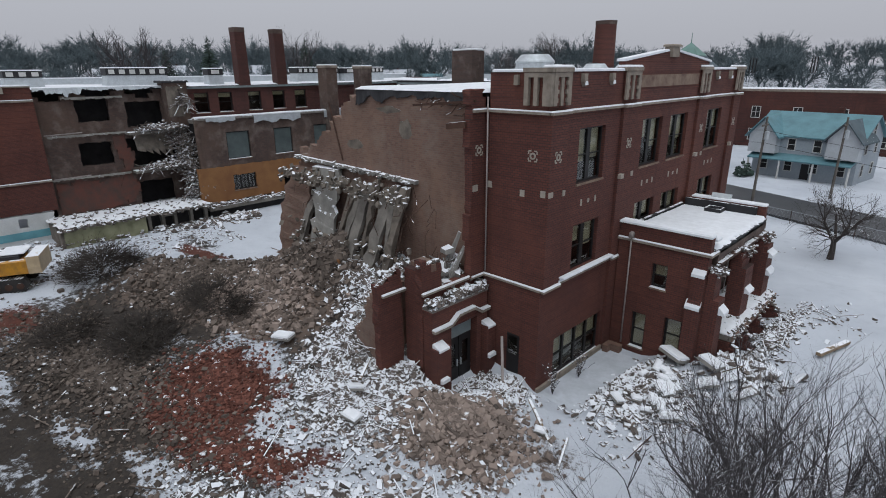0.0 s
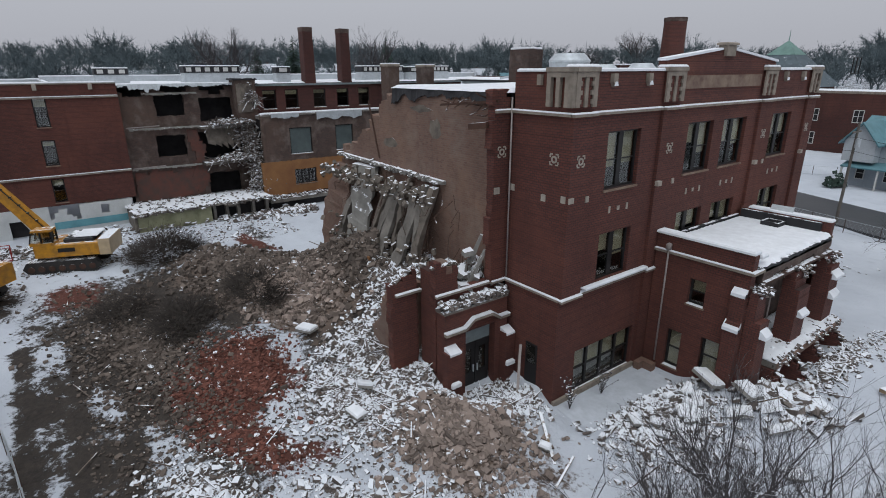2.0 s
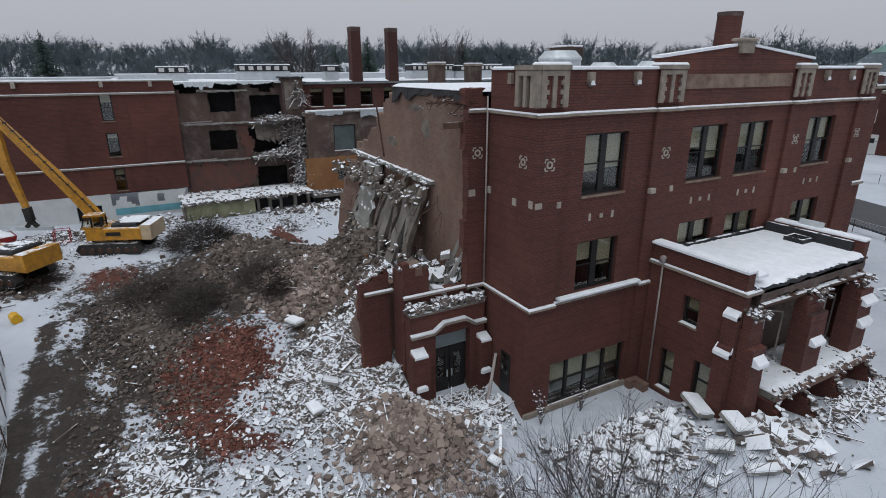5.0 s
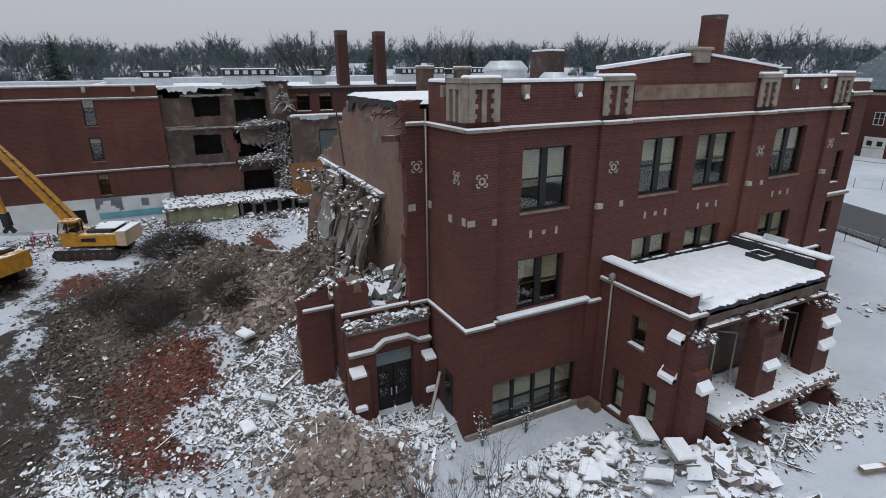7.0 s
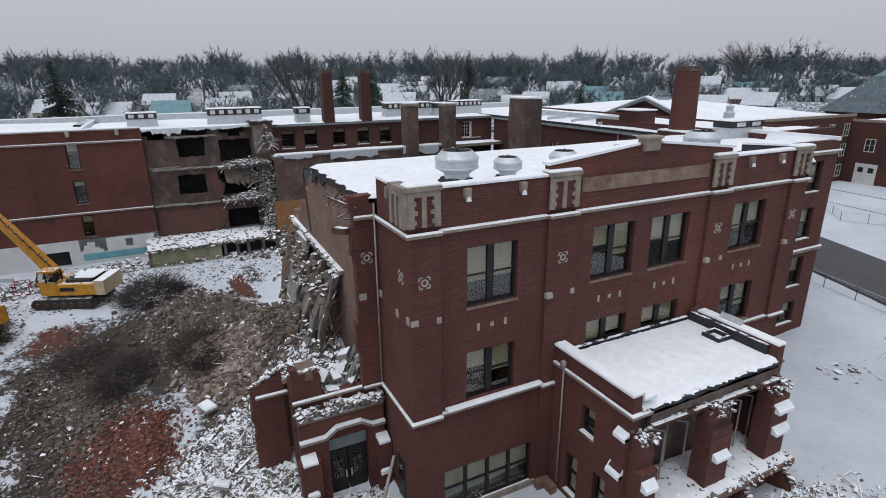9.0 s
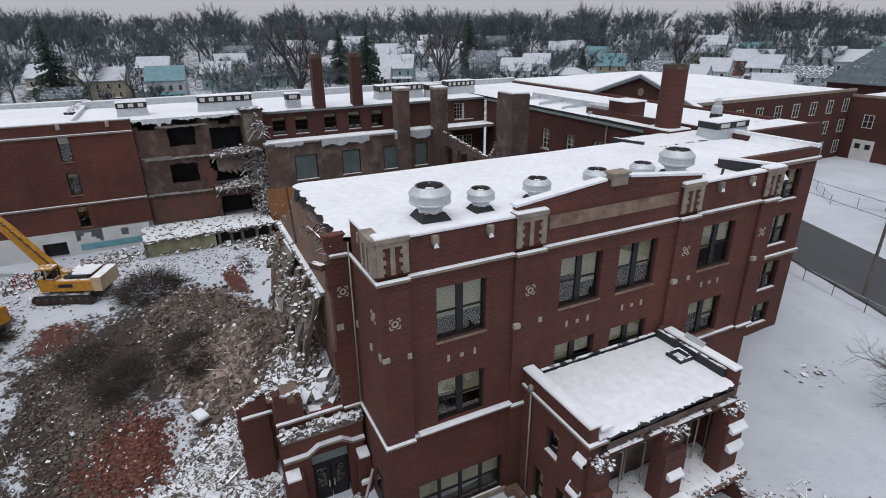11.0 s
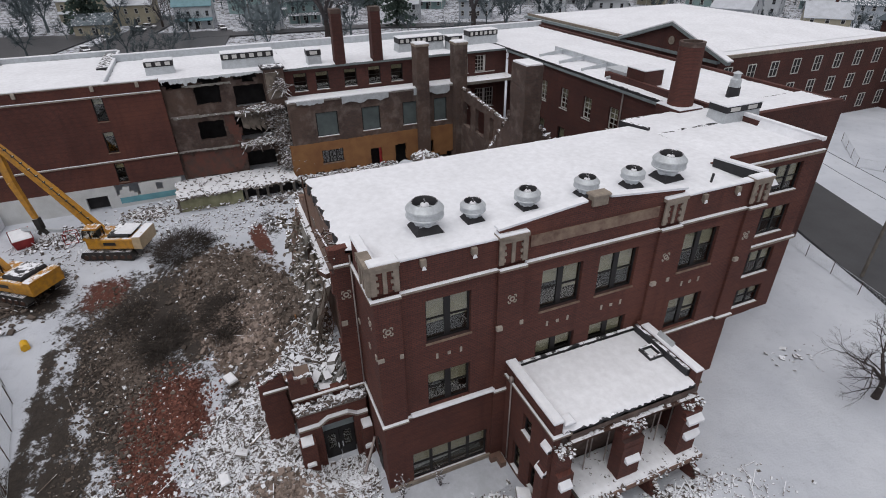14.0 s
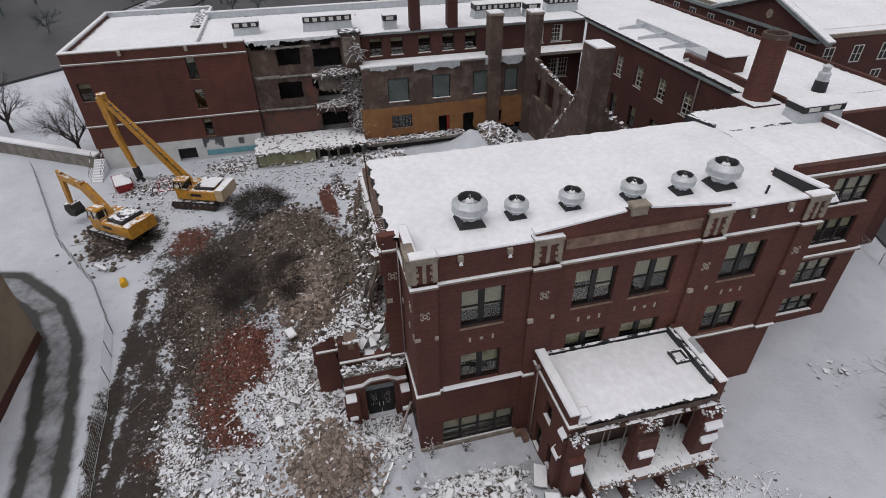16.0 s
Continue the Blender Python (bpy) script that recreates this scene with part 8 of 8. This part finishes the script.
for k, (x, y, r, w, d, hh, ri, c) in enumerate(placed):
    w, d, hh, ri = (w * 1.15, d * 1.15, hh * 1.12, ri * 1.15) if x < -100 else (w, d, hh, ri)
    house(x, y, r, w, d, hh, ri, SIDING[c], SLATE if k % 4 == 1 else GREENROOF if k % 9 == 3 else SNOWG, f"{c} frame house with a " + ("slate roof" if k % 4 == 1 else "green metal roof" if k % 9 == 3 else "snow covered roof"), k % 3 == 0, k % 2 == 0, hip=(c == "white" and k == 11))

# cars parked by the houses
for x, y, r, c in ((-176, -11, 20, "silver"), (-190, -3.5, 62, "dark"), (-196, -1.0, 64, "silver"), (-160, -14, 20, "dark"), (-182, 20, 10, "dark")):
    e = empty("car", f"{c} parked car with snow on its roof", "car", pose(x, y, 0.55, 0, 0, r), "parked cars")
    part("body", Shape().prism([(-2.1, 0.3), (2.1, 0.3), (2.15, 0.75), (1.3, 0.92), (-1.9, 0.95), (-2.15, 0.7)], "y", -0.85, 0.85), CARPAINT[c], e)
    part("cabin", Shape().prism([(-1.7, 0.93), (1.2, 0.92), (0.5, 1.45), (-1.3, 1.45)], "y", -0.72, 0.72), FRAME, e)
    part("roof", Shape().slab(-0.4, 0, 1.45, 1.8, 1.4, 0.12, 0.05), SNOWM, e)
    for sx in (-1.3, 1.3):
        for sy in (-0.8, 0.8):
            part("wheel", Shape().tube((sx, sy - 0.1, 0.32), (sx, sy + 0.1, 0.32), 0.32, n=12), RUBBER, e)


# ---- school buildings across the yard ----
def brick_block(name, x0, x1, y0, y1, h, label, rows, step, faces, roof_z=None):
    e = empty(name, label, "building")
    part("wall", Shape().box(x0, x1, y0, y1, -0.8, h), BRICK2, e)
    part("roof_snow", Shape().slab((x0 + x1) / 2, (y0 + y1) / 2, h + 0.003, x1 - x0 - 0.5, y1 - y0 - 0.5, 0.16, 0.08), SNOWM, e)
    s = Shape()
    s.box(x1 - 0.3, x1 + 0.05, y0, y1, h + 0.003, h + 0.4)
    s.box(x0, x1 - 0.3, y0 - 0.05, y0 + 0.3, h + 0.003, h + 0.4)
    part("parapet", s, STONE, e)
    fm = holed_wall(Shape(), "y", -0.08, 1, 0.077, -0.75, 0.75, -0.1, 2.0, [(a, b, c, d) for a, b in ((-0.65, -0.04), (0.04, 0.65)) for c, d in ((0.02, 0.93), (0.99, 1.9))]).mesh("window", WHITEF)
    gm = Shape().box(-0.65, 0.65, -0.03, -0.004, 0.02, 1.9).mesh("pane", FRAME)
    for f in faces:
        L = (y1 - y0) if f == "x" else (x1 - x0)
        n = int(L / step)
        for z in rows:
            for i in range(n):
                u = (i + 0.5) * L / n
                o = new("window", fm)
                o.parent = e
                o.matrix_basis = pose(x1, y0 + u, z, 0, 0, 90) if f == "x" else pose(x0 + u, y0, z)
                p = new("pane", gm)
                p.parent = o
    return e


E_ = brick_block("school_annexe", -95, -47, 75, 114, 11.0, "large brick school annexe with a hipped snowy roof", (1.2, 4.6, 7.9), 4.2, ("x", "y"))
s = Shape().add([(-93, 77, 11.2), (-50, 77, 11.2), (-50, 112, 11.2), (-93, 112, 11.2), (-75, 93, 13.3), (-62, 96, 13.3)], [(0, 1, 5, 4), (1, 2, 5), (2, 3, 4, 5), (3, 0, 4)])
part("hip_roof", s, SNOWM, E_, "broad hipped roof under snow")
s = Shape().prism([(-65, 11.0), (-45.5, 11.0), (-55, 14.3)], "y", 74.4, 76.0)
ped = part("pediment", s, BRICK2, E_, "brick pediment with pale cornice")
s = Shape().beam((-65.8, 74.2, 11.0), (-55, 74.2, 14.5), 0.7, 0.4).beam((-44.6, 74.2, 11.0), (-55, 74.2, 14.5), 0.7, 0.4).box(-95.2, -46.6, 74.3, 75, 10.6, 11.0)
part("cornice", s, GUTTER, ped)
part("snow", Shape().beam((-65.8, 74.4, 11.25), (-55, 74.4, 14.8), 1.0, 0.2).beam((-44.6, 74.4, 11.25), (-55, 74.4, 14.8), 1.0, 0.2), SNOWM, ped)
part("roundel", Shape().tube((-55, 74.38, 12.3), (-55, 74.3, 12.3), 0.55, n=16), STONE, ped)
brick_block("street_school", -46.9, 6, 113, 132, 10.2, "long two storey brick building with white windows", (1.6, 5.6), 6.2, ("y",))
d = tagged(part("white_garage_door", Shape().box(-45.0, -41.8, 112.8, 112.99, 0.2, 3.6), WHITEF), "white double door at the foot of the brick wall", "door")
part("pane", Shape().box(-44.5, -43.7, 112.76, 112.79, 2.2, 3.0), FRAME, d)
part("pane", Shape().box(-43.0, -42.2, 112.76, 112.79, 2.2, 3.0), FRAME, d)
tw = empty("pyramid_roofed_hall", "hall with a broad slate pyramid roof", "building")
part("wall", Shape().box(-62.5, -46.5, 133, 149, 0, 10.4), BRICK2, tw)
s = Shape().add([(-63.5, 132, 10.4), (-45.5, 132, 10.4), (-45.5, 150, 10.4), (-63.5, 150, 10.4), (-57.2, 138.3, 17.3), (-51.8, 138.3, 17.3), (-51.8, 143.7, 17.3), (-57.2, 143.7, 17.3)], [(3, 2, 1, 0), (0, 1, 5, 4), (1, 2, 6, 5), (2, 3, 7, 6), (3, 0, 4, 7), (4, 5, 6, 7)])
part("roof", s, SLATE, tw, "snow speckled slate pyramid roof")
part("roof_cap", Shape().add([(-57.5, 138, 17.1), (-51.5, 138, 17.1), (-51.5, 144, 17.1), (-57.5, 144, 17.1), (-54.5, 141, 20.2)], [(3, 2, 1, 0), (0, 1, 4), (1, 2, 4), (2, 3, 4), (3, 0, 4)]), COPPER, tw, "green copper roof cap")
part("finial", Shape().tube((-54.5, 141, 20), (-54.5, 141, 22.4), 0.12, 0.05, 6), COPPER, tw)

# poles and wires
for x, y, hgt in ((-15.3, 60.9, 9.5), (-10.5, 72.5, 9.0), (-196, 6, 11), (-150, 100, 14), (-176, 28, 10)):
    e = empty("utility_pole", "weathered wooden utility pole with crossarm", "pole", pose(x, y, height(x, y) - 0.1), "utility poles")
    part("mast", Shape().tube((0, 0, 0), (0.05, 0, hgt), 0.15, 0.10, 8), POLE, e)
    part("crossarm", Shape().box(-0.06, 0.06, -1.0, 1.0, hgt - 0.9, hgt - 0.75), POLE, e)
    part("transformer", Shape().tube((0.25, 0, hgt - 2.2), (0.25, 0, hgt - 1.4), 0.22, n=10), METAL, e)
s = Shape()
for k in range(12):
    for dz in (8.4, 7.2):
        t0, t1 = k / 12, (k + 1) / 12
        f = lambda t: Vector((-15.3 - 40 * t, 60.9 + 22 * t, dz - 1.2 * math.sin(3.14 * t)))
        g_ = lambda t: Vector((-15.3 + 32 * t, 60.9 - 13 * t, dz - 1.0 * math.sin(3.14 * t)))
        s.tube(f(t0), f(t1), 0.02, n=3, caps=False)
        s.tube(g_(t0), g_(t1), 0.02, n=3, caps=False)
tagged(part("overhead_wire", s, FRAME), "thin sagging overhead wires along the street", "wire")
g = np.random.default_rng(3)
s = Shape()
for k in range(60):
    a, r = g.uniform(0, 6.3), math.sqrt(g.random())
    s.chunk((-21.8 + 1.1 * r * math.cos(a), 80.2 + 1.1 * r * math.sin(a), 0.5 + 2.0 * g.random() * (1.1 - r)), (0.6, 0.6, 0.5), g)
tagged(part("evergreen_shrub", s, NEEDLE), "rounded dark evergreen shrub by the house", "shrub")
